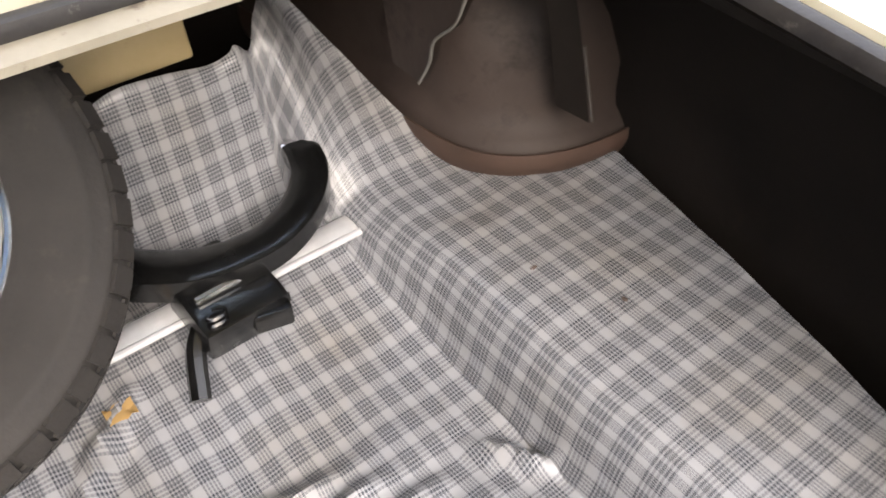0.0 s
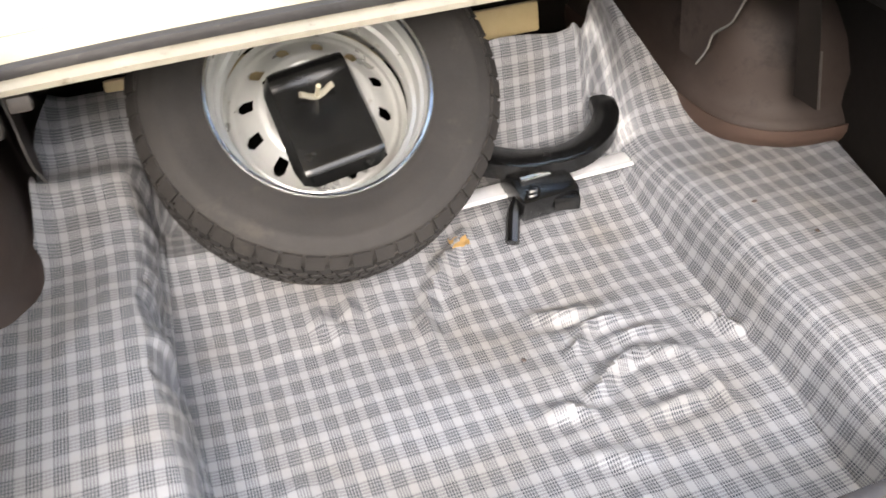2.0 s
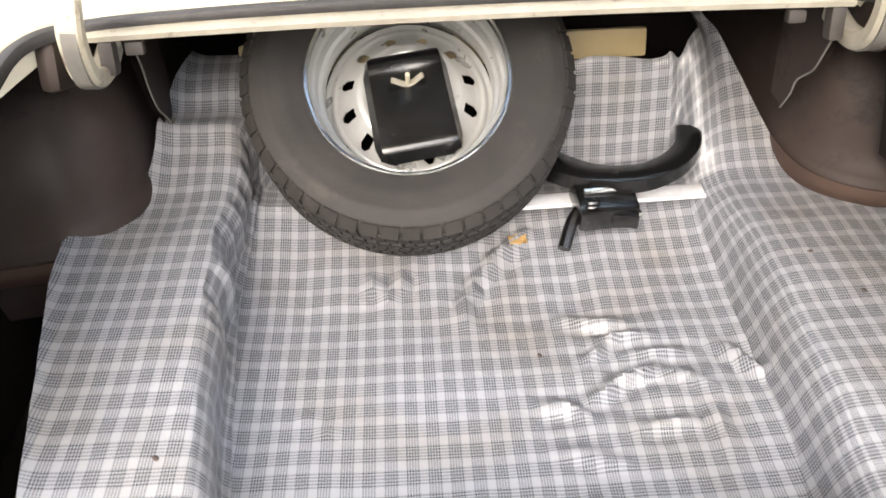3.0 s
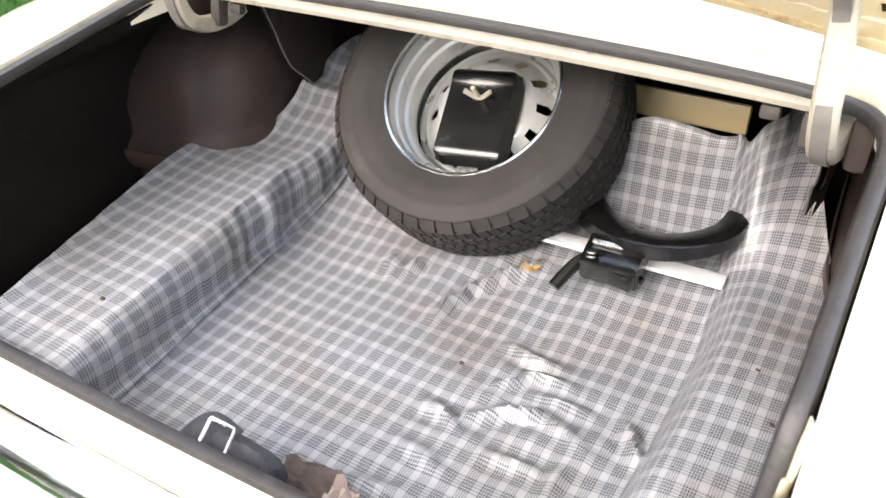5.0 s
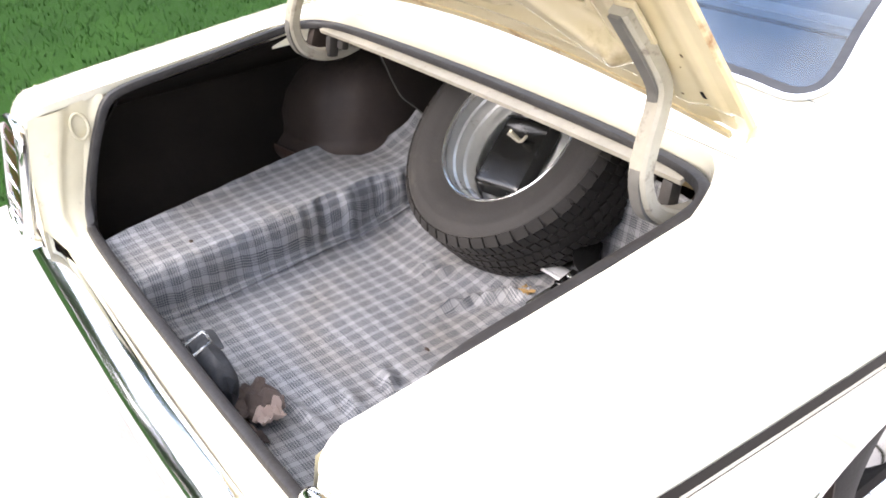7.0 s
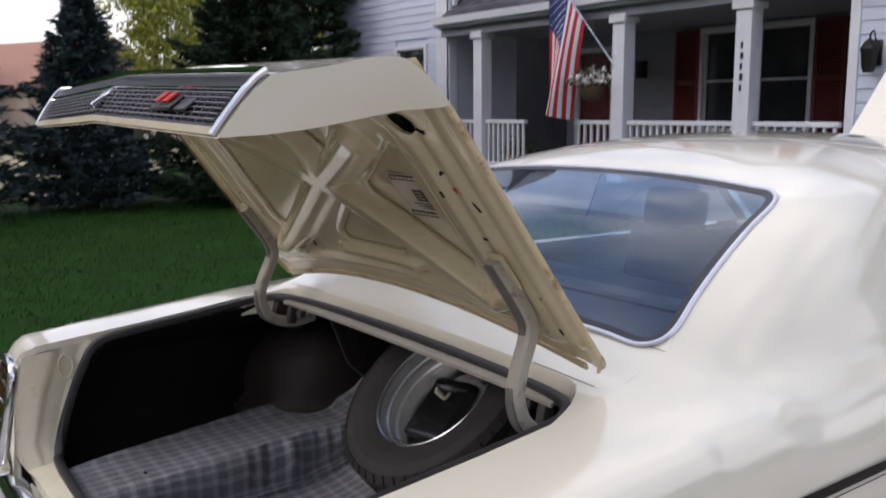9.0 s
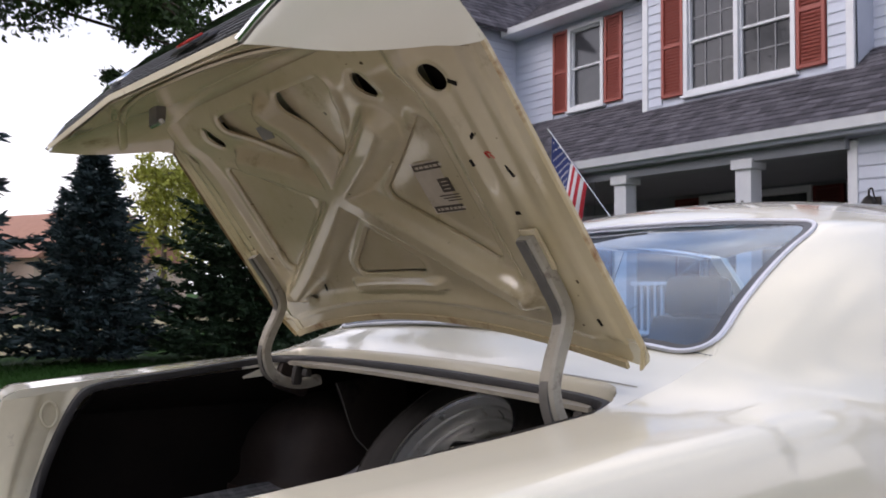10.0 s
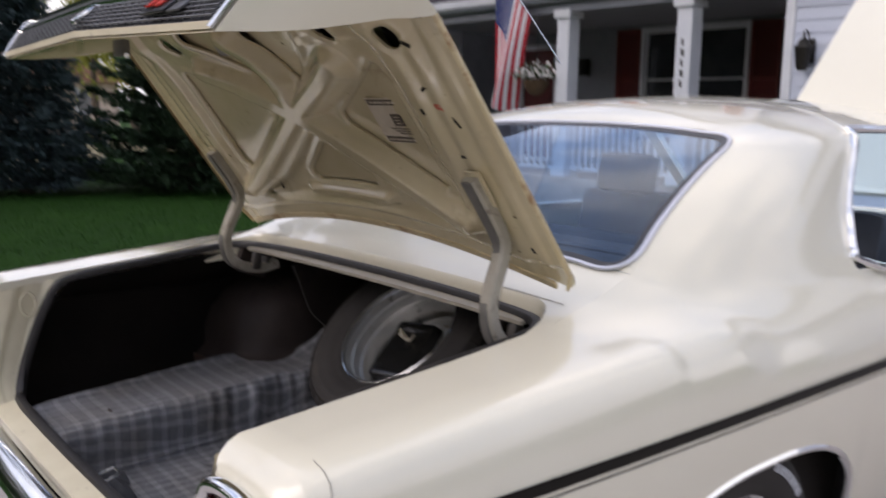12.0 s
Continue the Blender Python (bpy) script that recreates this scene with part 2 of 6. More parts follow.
def plaid(name):
    """Woven check: groups of fine dark lines both ways on white vinyl, by the sheet's own metres."""
    m, nt, p = nodes(name)
    link = nt.links.new
    uv = add(nt, "UVMap")
    sep = add(nt, "SeparateXYZ")
    link(uv.outputs[0], sep.inputs[0])

    def mth(op, a, b=None, c=None):
        n = add(nt, "Math", operation=op)
        for k, v in enumerate((a, b, c)):
            if v is None:
                continue
            if isinstance(v, (int, float)):
                n.inputs[k].default_value = v
            else:
                link(v, n.inputs[k])
        return n.outputs[0]

    lines = []
    for ax, across, per, fill in (("X", "Y", 0.0334, 0.64), ("Y", "X", 0.0458, 0.66)):
        f = mth("FRACT", mth("DIVIDE", sep.outputs[ax], per))
        band = mth("LESS_THAN", f, fill)
        fine = mth("LESS_THAN", mth("FRACT", mth("DIVIDE", f, fill / 5)), 0.56)
        dash = mth("MULTIPLY_ADD", mth("LESS_THAN", mth("FRACT", mth("DIVIDE", sep.outputs[across], 0.0046)), 0.6), 0.4, 0.6)
        lines.append(mth("MULTIPLY", mth("MULTIPLY_ADD", fine, 0.66, 0.10), mth("MULTIPLY", band, dash)))
    dark = mth("MULTIPLY_ADD", lines[0], 0.76, mth("MULTIPLY", lines[1], 0.66))
    tc = add(nt, "TexCoord")
    n1 = add(nt, "TexNoise", {"Scale": 5.0, "Detail": 5.0})
    link(tc.outputs["Object"], n1.inputs["Vector"])
    dirt = add(nt, "Mix", data_type="RGBA")
    dr = add(nt, "MapRange", {"From Min": 0.45, "From Max": 0.8})
    link(n1.outputs["Fac"], dr.inputs["Value"])
    link(dr.outputs[0], dirt.inputs["Factor"])
    dirt.inputs["A"].default_value, dirt.inputs["B"].default_value = (0.285, 0.287, 0.298, 1), (0.245, 0.228, 0.205, 1)
    col = add(nt, "Mix", data_type="RGBA")
    link(dark, col.inputs["Factor"])
    link(dirt.outputs["Result"], col.inputs["A"])
    col.inputs["B"].default_value = (0.012, 0.016, 0.026, 1)
    link(col.outputs["Result"], p.inputs["Base Color"])
    rr = add(nt, "MapRange", {"To Min": 0.24, "To Max": 0.46})
    link(n1.outputs["Fac"], rr.inputs["Value"])
    link(rr.outputs[0], p.inputs["Roughness"])
    n2 = add(nt, "TexNoise", {"Scale": 22.0, "Detail": 3.0})
    link(tc.outputs["Object"], n2.inputs["Vector"])
    bp = add(nt, "Bump", {"Strength": 0.6, "Distance": 0.006})
    link(n2.outputs["Fac"], bp.inputs["Height"])
    link(bp.outputs[0], p.inputs["Normal"])
    return m


PLAID = plaid("grey_plaid_vinyl")
for m, shine in ((GRASS, 0.05), (BLADE, 0.12), (MULCH, 0.05), (NEEDLE, 0.15), (NEEDLE_DARK, 0.12), (LEAF, 0.2), (LEAF_LIGHT, 0.2), (CONCRETE, 0.2), (SHINGLE, 0.1), (TRUNK_BLACK, 0.15), (HOUSING, 0.25), (RUBBER, 0.3), (STRIPE, 0.15)):
    m.node_tree.nodes["Principled BSDF"].inputs["Specular IOR Level"].default_value = shine


# ---- mesh helpers ----
def obj(name, bm, material, parent=None, label="", smooth=True, mats=()):
    me = bpy.data.meshes.new(name)
    bm.to_mesh(me)
    bm.free()
    me.materials.append(material)
    for extra in mats:
        me.materials.append(extra)
    for poly in me.polygons:
        poly.use_smooth = smooth
    if smooth:
        me.set_sharp_from_angle(angle=radians(38))
    ob = new(name, me)
    if parent is not None:
        ob.parent = parent
    if label:
        ob["label"] = label
    return ob


def part(name, bm, material, parent, label="", smooth=True):
    return obj(name, bm, material, parent, label, smooth)


def thing(name, label, category, group="", kind="", at=(0, 0, 0)):
    ob = new(name)
    ob.location = at
    ob.empty_display_size = 0.1
    return tagged(ob, label, category, group, kind)


def slab(size, m=None, bevel=0.0, bm=None):
    bm = bm or bmesh.new()
    r = bmesh.ops.create_cube(bm, size=1.0, matrix=(m or Matrix.Identity(4)) @ Matrix.Diagonal((*size, 1)))
    if bevel:
        es = list({e for v in r["verts"] for e in v.link_edges})
        bmesh.ops.bevel(bm, geom=es, offset=bevel, segments=2, affect="EDGES", profile=0.6)
    return bm


def block(lo, hi, bevel=0.0, bm=None):
    c = [(a + b) / 2 for a, b in zip(lo, hi)]
    return slab([b - a for a, b in zip(lo, hi)], Matrix.Translation(c), bevel, bm)


def grid(rows, bm=None, close=False, uvs=None):
    """A sheet from rows of points."""
    bm = bm or bmesh.new()
    vs = [[bm.verts.new(p) for p in r] for r in rows]
    layer = bm.loops.layers.uv.verify() if uvs else None
    for i in range(len(vs) - 1):
        n = len(vs[i])
        for j in range(n if close else n - 1):
            k = (j + 1) % n
            f = bm.faces.new((vs[i][j], vs[i][k], vs[i + 1][k], vs[i + 1][j]))
            if uvs:
                for lp, (a, b) in zip(f.loops, ((i, j), (i, k), (i + 1, k), (i + 1, j))):
                    lp[layer].uv = uvs[a][b]
    return bm


def thicken(bm, t):
    bmesh.ops.recalc_face_normals(bm, faces=bm.faces)
    bmesh.ops.solidify(bm, geom=list(bm.faces), thickness=t)
    return bm


def smooth_path(pts, n=8, closed=False):
    """Catmull-Rom through the points."""
    pts = [Vector(p) for p in pts]
    m = len(pts)
    out = []
    for i in range(m if closed else m - 1):
        a, b, c, d = (pts[(i + k) % m] if closed else pts[min(max(i + k, 0), m - 1)] for k in (-1, 0, 1, 2))
        for s in range(n):
            t = s / n
            out.append(0.5 * (2 * b + (c - a) * t + (2 * a - 5 * b + 4 * c - d) * t * t + (3 * b - a - 3 * c + d) * t ** 3))
    if not closed:
        out.append(pts[-1])
    return out


def sweep(path, section, bm=None, closed=False, up=(0, 0, 1), cap=True, scale=None):
    """A section (pairs across, up) carried along a path."""
    bm = bm or bmesh.new()
    n = len(path)
    rings = []
    for i, p in enumerate(path):
        a = path[(i - 1) % n] if closed or i else path[0]
        b = path[(i + 1) % n] if closed or i < n - 1 else path[-1]
        d = (Vector(b) - Vector(a)).normalized()
        side = d.cross(Vector(up))
        side = side.normalized() if side.length > 1e-4 else Vector((1, 0, 0))
        u = side.cross(d)
        k = scale(i / max(1, n - 1)) if scale else 1.0
        rings.append([bm.verts.new(Vector(p) + side * s * k + u * h * k) for s, h in section])
    m = len(section)
    for i in range(n if closed else n - 1):
        r, q = rings[i], rings[(i + 1) % n]
        for j in range(m):
            bm.faces.new((r[j], r[(j + 1) % m], q[(j + 1) % m], q[j]))
    if cap and not closed:
        bm.faces.new(rings[0][::-1])
        bm.faces.new(rings[-1])
    bmesh.ops.recalc_face_normals(bm, faces=bm.faces)
    return bm


def ring(r, n=10, flat=1.0):
    return [(r * math.cos(2 * math.pi * k / n), r * flat * math.sin(2 * math.pi * k / n)) for k in range(n)]


def lathe(profile, n=64, bm=None, closed=False):
    """A profile of (radius, height) turned about z."""
    bm = bm or bmesh.new()
    rows = []
    for r, h in profile:
        rows.append([bm.verts.new((r * math.cos(2 * math.pi * k / n), r * math.sin(2 * math.pi * k / n), h)) for k in range(n)])
    rng = range(len(rows) if closed else len(rows) - 1)
    for i in rng:
        a, b = rows[i], rows[(i + 1) % len(rows)]
        for k in range(n):
            bm.faces.new((a[k], a[(k + 1) % n], b[(k + 1) % n], b[k]))
    bmesh.ops.recalc_face_normals(bm, faces=bm.faces)
    return bm


def mix(a, b, t):
    return a + (b - a) * t


def table(x, pairs):
    """Straight steps through pairs of (x, value)."""
    if x <= pairs[0][0]:
        return pairs[0][1]
    for (x0, v0), (x1, v1) in zip(pairs, pairs[1:]):
        if x <= x1:
            return mix(v0, v1, (x - x0) / (x1 - x0))
    return pairs[-1][1]


def curve(x, pairs):
    """A smooth line through pairs of (x, value)."""
    if x <= pairs[0][0] or x >= pairs[-1][0]:
        return table(x, pairs)
    n = len(pairs)
    i = max(k for k in range(n - 1) if pairs[k][0] <= x)
    (x0, v0), (x1, v1) = pairs[i], pairs[i + 1]

    def slope(k):
        a, b = pairs[max(k - 1, 0)], pairs[min(k + 1, n - 1)]
        return (b[1] - a[1]) / (b[0] - a[0])

    h = x1 - x0
    t = (x - x0) / h
    return (2 * t ** 3 - 3 * t * t + 1) * v0 + (t ** 3 - 2 * t * t + t) * h * slope(i) + (3 * t * t - 2 * t ** 3) * v1 + (t ** 3 - t * t) * h * slope(i + 1)


def bump_step(x, a, b):
    t = min(1.0, max(0.0, (x - a) / (b - a)))
    return t * t * (3 - 2 * t)


def moved(bm, m):
    bmesh.ops.transform(bm, matrix=m, verts=bm.verts)
    return bm


def leaf_mesh(name, blades, material, parent):
    """Many small blades: each a place, a length vector and a width vector."""
    verts, faces = [], []
    for p, a, b in blades:
        i = len(verts)
        verts += [p - b, p + a * 0.5 - b * 0.9, p + a, p + a * 0.5 + b * 0.9, p + b]
        faces.append((i, i + 1, i + 2, i + 3, i + 4))
    me = bpy.data.meshes.new(name)
    me.from_pydata(verts, [], faces)
    me.materials.append(material)
    ob = new(name, me)
    ob.parent = parent
    return ob


# ---- ground: lawn, driveway, mulch bed ----
def sheet_z(x, y):
    return 0.02 * noise.noise((x * 0.25, y * 0.25, 3.0)) * bump_step(abs(x + 2), 1.5, 5)


bm = bmesh.new()
xs = [-400, -150, -60, -40] + [-30 + 0.6 * k for k in range(47)] + [0, 4, 10, 30, 80, 200, 400]
ys = [-400, -150, -60, -25] + [-12 + 0.8 * k for k in range(46)] + [30, 45, 80, 200, 400]
grid([[(x, y, sheet_z(x, y) - 0.03) for x in xs] for y in ys], bm)
tagged(obj("ground", bm, GRASS), "mown green lawn around the driveway and house", "lawn", kind="structure")
road = tagged(obj("driveway", block((-2.28, -14, -0.2), (4.6, 9.0, 0.0), 0.02), CONCRETE), "pale pinkish concrete driveway under the car", "driveway", kind="structure")
for k in range(5):
    part("expansion_joint", block((-2.27, -9.2 + 3.6 * k, -0.01), (4.59, -9.185 + 3.6 * k, 0.003)), MULCH, road, "dark joint between slabs")
bm = bmesh.new()
grid([[(mix(-34, mix(-14.6, -23.6, bump_step(-8 + 1.2 * j, 4.5, 9.0)), i / 24), -8 + 1.2 * j, 0.012 + 0.03 * noise.noise((i * 0.4, j * 0.4, 8))) for i in range(25)] for j in range(26)], bm)
tagged(obj("verge", bm, DRY_GRASS), "dry grass verge beyond the spruces, paled as if sunlit", "verge", kind="structure")

# ---- the car ----
car = thing("car", "cream two-door coupe with black stripe, trunk lid and hood raised", "car", at=(0, 1.5, 0))
INV = Matrix.Translation((0, -1.5, 0))


def cpart(name, bm, material, parent=None, label="", smooth=True):
    """A part of the car, given in world metres."""
    if parent is None:
        moved(bm, INV)
        return part(name, bm, material, car, label, smooth)
    moved(bm, INV @ Matrix.Translation(-parent.location))
    return part(name, bm, material, parent, label, smooth)


ARCHES = (1.42, 4.38)


def lean(y, z):
    """The tail end of the wing slopes: further back towards its foot."""
    return y + 0.20 * (max(z, 0.60) - 0.76) * (1 - bump_step(y, 0.30, 0.44))


def top_z(y):
    return curve(y, ((0.25, 0.860), (0.6, 0.887), (1.0, 0.917), (1.3, 0.935), (2.0, 0.942), (3.2, 0.935), (4.4, 0.915), (5.3, 0.86)))


def half(y):
    return curve(y, ((0.25, 0.925), (0.6, 0.945), (1.4, 0.962), (3.2, 0.962), (4.6, 0.945), (5.3, 0.90)))


def arch_z(y):
    z = 0.27
    for c in ARCHES:
        k = abs(y - c) / 0.47
        if k < 1:
            z = max(z, 0.27 + 0.358 * (1 - k ** 2.6) ** (1 / 2.6))
    return z


def side_profile(y):
    """The side of the body at y, from the crest of the wing down to the sill."""
    h, t = half(y), top_z(y)
    upper = [(h - 0.115, t + 0.008), (h - 0.070, t + 0.005), (h - 0.040, t - 0.002), (h - 0.022, t - 0.014), (h - 0.010, t - 0.040), (h - 0.004, t - 0.09)]
    low = arch_z(y)
    shape = ((0.0, 0.0), (0.10, 0.0), (0.2, 0.002), (0.4, 0.012), (0.6, 0.03), (0.8, 0.055), (1.0, 0.085))
    z0 = t - 0.12
    out = list(upper)
    for f, d in ((0.0, 0), (0.12, 0), (0.25, 0), (0.4, 0), (0.55, 0), (0.7, 0), (0.85, 0), (1.0, 0)):
        z = mix(z0, low, f)
        k = (z0 - z) / (z0 - 0.27)
        out.append((h - table(k, shape), z))
    return out


def inner_edge(y):
    """Where the wing's top meets the opening, the deck, the pillar or the hood."""
    if y <= 1.235:
        return (0.70, y, table(y, ((0.25, 0.866), (0.5, 0.885), (0.75, 0.909), (1.0, 0.938), (1.12, 0.970), (1.235, 1.012))))
    p = [(1.235, (0.70, 1.235, 1.012)), (1.40, (0.79, 1.34, 0.994)), (1.62, (0.855, 1.56, 0.974)), (1.95, (0.882, 1.95, 0.960)), (3.3, (0.88, 3.3, 0.950)), (3.7, (0.80, 3.7, 0.955)), (5.3, (0.74, 5.3, 0.88))]
    return tuple(curve(y, [(a, b[k]) for a, b in p]) for k in range(3))


def stations():
    ys = [0.30, 0.36, 0.45, 0.6, 0.75, 0.9, 0.97]
    y = 1.0
    while y < 5.3:
        ys.append(y)
        y += 0.02 if any(abs(y - c) < 0.5 for c in ARCHES) else 0.06
    return ys + [5.3]


def win_edge(s):
    """The rear window's side edge, from its lower corner up to the roof."""
    p = Vector((0.684, 1.232, 1.016)).lerp(Vector((0.600, 1.755, 1.290)), s)
    return p + Vector((0, -0.25, 0.5)).normalized() * 0.021 * math.sin(math.pi * s) + Vector((0.007, 0.002, 0.001))


def roof_z(y):
    return curve(y, ((1.768, 1.328), (1.83, 1.352), (1.95, 1.380), (2.1, 1.402), (2.4, 1.420), (2.8, 1.415), (3.0, 1.395), (3.1, 1.37)))


def roof_half(y):
    return curve(y, ((1.768, 0.612), (1.95, 0.665), (2.2, 0.69), (2.8, 0.69), (3.1, 0.66)))


def roof_edge_z(y):
    return curve(y, ((1.768, 1.298), (1.95, 1.318), (2.2, 1.328), (2.8, 1.325), (3.1, 1.30)))


def pillar_point(f, t):
    """The rear pillar: f from the window to the side glass, t from the waist up to the roof."""
    if f == 0:
        return win_edge(t)
    base = Vector(inner_edge(mix(1.235, 1.95, f)))
    top_y = mix(1.768, 2.30, f)
    top = Vector((roof_half(top_y), top_y, roof_edge_z(top_y)))
    edge = win_edge(0).lerp(win_edge(1), t)
    p = base.lerp(top, t) + (win_edge(t) - edge) * (1 - f)
    p.x += 0.024 * math.sin(math.pi * t) * math.sin(math.pi * f)
    p.y -= f * (0.075 * math.sin(math.pi * t) * (1 - 0.4 * t) + 0.055 * bump_step(t, 0.0, 0.2))
    return p


def roof_row(y):
    """The roof across the car at y, from side to side."""
    h, ze, zc = roof_half(y), roof_edge_z(y), roof_z(y)
    return [Vector((h * f, y + 0.045 * (1 - f * f) * max(0.0, 1 - (y - 1.768) / 0.2), zc - (zc - ze) * abs(f) ** 2.4)) for f in [q / 16 - 1 for q in range(33)]]


def eased(row, reach):
    """A row of points with its bends rounded over that reach."""
    pts = [Vector(p) for p in row]
    at = [0.0]
    for a, b in zip(pts, pts[1:]):
        at.append(at[-1] + (b - a).length)
    out = []
    for s in at:
        r = min(reach, s, at[-1] - s)
        if r < 1e-4:
            out.append(pts[at.index(s)])
            continue
        total, weight = Vector(), 0.0
        for k in range(-8, 9):
            w = 9 - abs(k)
            q = s + r * k / 8
            total += w * Vector([table(q, [(a, p[c]) for a, p in zip(at, pts)]) for c in range(3)])
            weight += w
        out.append(total / weight)
    return out


WING_F = (0.2, 0.4, 0.6, 0.8)


def wing_row(y, inset=0.0):
    ix, iy, iz = inner_edge(y)
    pr = side_profile(y)
    row = [(ix + inset * 0.3, iy, iz - inset * 0.6)]
    row += [(mix(ix, pr[0][0], f), mix(iy, y, f), mix(iz, pr[0][1], f) - inset * 0.8) for f in WING_F]
    row += [(x - inset * 0.7, y, z - inset * (0.8 if z > 0.75 else 0)) for x, z in pr]
    return [(x, lean(v, z), z) for x, v, z in row]


for sx in (1, -1):
    flip = lambda pts: [(sx * p[0], p[1], p[2]) for p in pts]
    ends = [(0.264, 0.050), (0.267, 0.036), (0.274, 0.022), (0.284, 0.011), (0.296, 0.004)]
    low_rows = [wing_row(y, k) for y, k in ends] + [wing_row(y) for y in stations() if y < 1.235] + [wing_row(1.235)]
    bm = grid([flip(r) for r in low_rows])
    grid([flip([(r[0][0], r[0][1], r[0][2] - 0.020), r[0]]) for r in low_rows if r[0][1] < 1.0], bm)
    rows = []
    for y in [1.235] + [y for y in stations() if y > 1.235]:
        f = min(1.0, (y - 1.235) / 0.715)
        if y <= 1.95:
            top = roof_row(mix(1.768, 2.30, f))[16:30]
            up_pts = [pillar_point(f, 1 - k / 20) for k in range(20)]
            full = top + up_pts + [Vector(p) for p in wing_row(y)]
            rows.append(eased(full, 0.16 * bump_step(f, 0.0, 0.30)))
    grid([flip(r) for r in rows], bm)
    if sx == 1:
        PILLAR_EDGE = [p.copy() for p in rows[-1][14:34]]
        ROOF_END = [p.copy() for p in rows[-1][:15]]
    last = rows[-1][34:]
    rest = [y for y in stations() if y > 1.95]
    tail_rows = [last]
    for y in rest:
        k = 1 - bump_step(y, 1.95, 2.25)
        plain = [Vector(p) for p in wing_row(y)]
        tail_rows.append([p + (Vector(a) - Vector(b)) * k for p, a, b in zip(plain, last, [Vector(p) for p in wing_row(1.95)])])
    grid([flip(r) for r in tail_rows], bm)
    bmesh.ops.remove_doubles(bm, verts=bm.verts, dist=0.002)
    edge_verts = {v for e in bm.edges if e.is_boundary for v in e.verts}
    soft = [v for v in bm.verts if v not in edge_verts and 1.10 < v.co.y < 2.8 and v.co.z > 0.80]
    for k in range(5):
        bmesh.ops.smooth_vert(bm, verts=soft, factor=0.5, use_axis_x=True, use_axis_y=True, use_axis_z=True)
    bmesh.ops.recalc_face_normals(bm, faces=bm.faces)
    cpart("quarter_panel", bm, PAINT, label="glossy cream rear wing, flank and roof pillar")
    # the wing's end around the tail light, and the jamb beside the opening
    bm = bmesh.new()
    end = flip([p for p in wing_row(*ends[0])]) + [(sx * 0.64, 0.266, 0.27), (sx * 0.65, 0.266, 0.545), (sx * 0.68, 0.266, 0.60), (sx * 0.70, 0.266, 0.72)]
    bm.faces.new([bm.verts.new((p[0], lean(0.266, p[2]), p[2])) for p in end])
    bmesh.ops.triangulate(bm, faces=list(bm.faces))
    cpart("end_panel", bm, PAINT)
    jam = [((0.70, 0.268, 0.845), (0.695, 0.46, 0.868)), ((0.70, 0.268, 0.80), (0.688, 0.44, 0.82)), ((0.70, 0.268, 0.74), (0.684, 0.405, 0.75)), ((0.695, 0.268, 0.67), (0.68, 0.38, 0.67)), ((0.68, 0.268, 0.60), (0.672, 0.36, 0.61)), ((0.65, 0.268, 0.545), (0.64, 0.345, 0.563)), ((0.58, 0.282, 0.535), (0.58, 0.335, 0.550)), ((0.0, 0.278, 0.535), (0.0, 0.328, 0.550))]
    rows = []
    for a, b in jam:
        a, b = Vector((a[0], lean(a[1], a[2]) if a[2] > 0.59 else a[1], a[2])), Vector(b)
        row = [a + Vector((0, 0, -0.004))] + [a.lerp(b, k / 18) + Vector((-0.012 * math.sin(math.pi * k / 18) + (0.012 * bump_step(k, 8, 10.5) * (1 - bump_step(k, 16, 18)) if a.z > 0.60 else 0), 0, 0)) for k in range(19)] + [b + Vector((-0.002, 0.010, -0.010))]
        rows.append([(sx * p.x, p.y, p.z) for p in row])
    bm = grid(rows)
    bmesh.ops.recalc_face_normals(bm, faces=bm.faces)
    cpart("jamb", bm, DULL_PAINT, label="cream door jamb with rust specks")
    oval = [(sx * (0.688 + 0.002 * math.sin(a)), 0.392 + 0.020 * math.cos(a), 0.805 + 0.032 * math.sin(a)) for a in [2 * math.pi * k / 20 for k in range(20)]]
    cpart("embossed_pad", sweep(oval, ring(0.004, 6), closed=True, up=(1, 0, 0)), DULL_PAINT, label="oval pressed into the jamb")
    foot = smooth_path([(sx * 0.735, 0.226, 0.545), (sx * 0.80, 0.218, 0.54), (sx * 0.875, 0.226, 0.545)], 4)
    cpart("lamp_foot", sweep(foot, [(-0.020, -0.030), (0.010, -0.030), (0.014, -0.010), (0.006, 0.014), (-0.012, 0.024), (-0.020, 0.024)]), CHROME, label="bright foot below the tail light")
    # tail light
    lens = moved(slab((0.175, 0.03, 0.22), None, 0.014), Matrix.Translation((sx * 0.803, 0.246, 0.69)) @ Matrix.Rotation(-0.1974, 4, "X"))
    frame_bm = sweep(smooth_path([(sx * (0.803 + dx), 0.240 + 0.20 * dz, 0.69 + dz) for dx, dz in ((-0.085, -0.125), (-0.096, 0), (-0.088, 0.105), (-0.06, 0.128), (0, 0.132), (0.055, 0.122), (0.085, 0.095), (0.090, 0), (0.080, -0.125), (0, -0.13))], 6, True), ring(0.014, 10), closed=True, up=(0, 1, 0))
    tail = cpart("tail_light", lens, LAMP_RED, label="red tail light lens")
    part("bezel", moved(frame_bm, INV), CHROME, tail, "chrome bezel")
    bm = bmesh.new()
    for k in range(4):
        block((sx * 0.80 - 0.07, 0.214 + 0.01 * k, 0.615 + 0.05 * k), (sx * 0.80 + 0.07, 0.234 + 0.01 * k, 0.621 + 0.05 * k), 0, bm)
    part("bar", moved(bm, INV), CHROME, tail, "thin chrome bars")
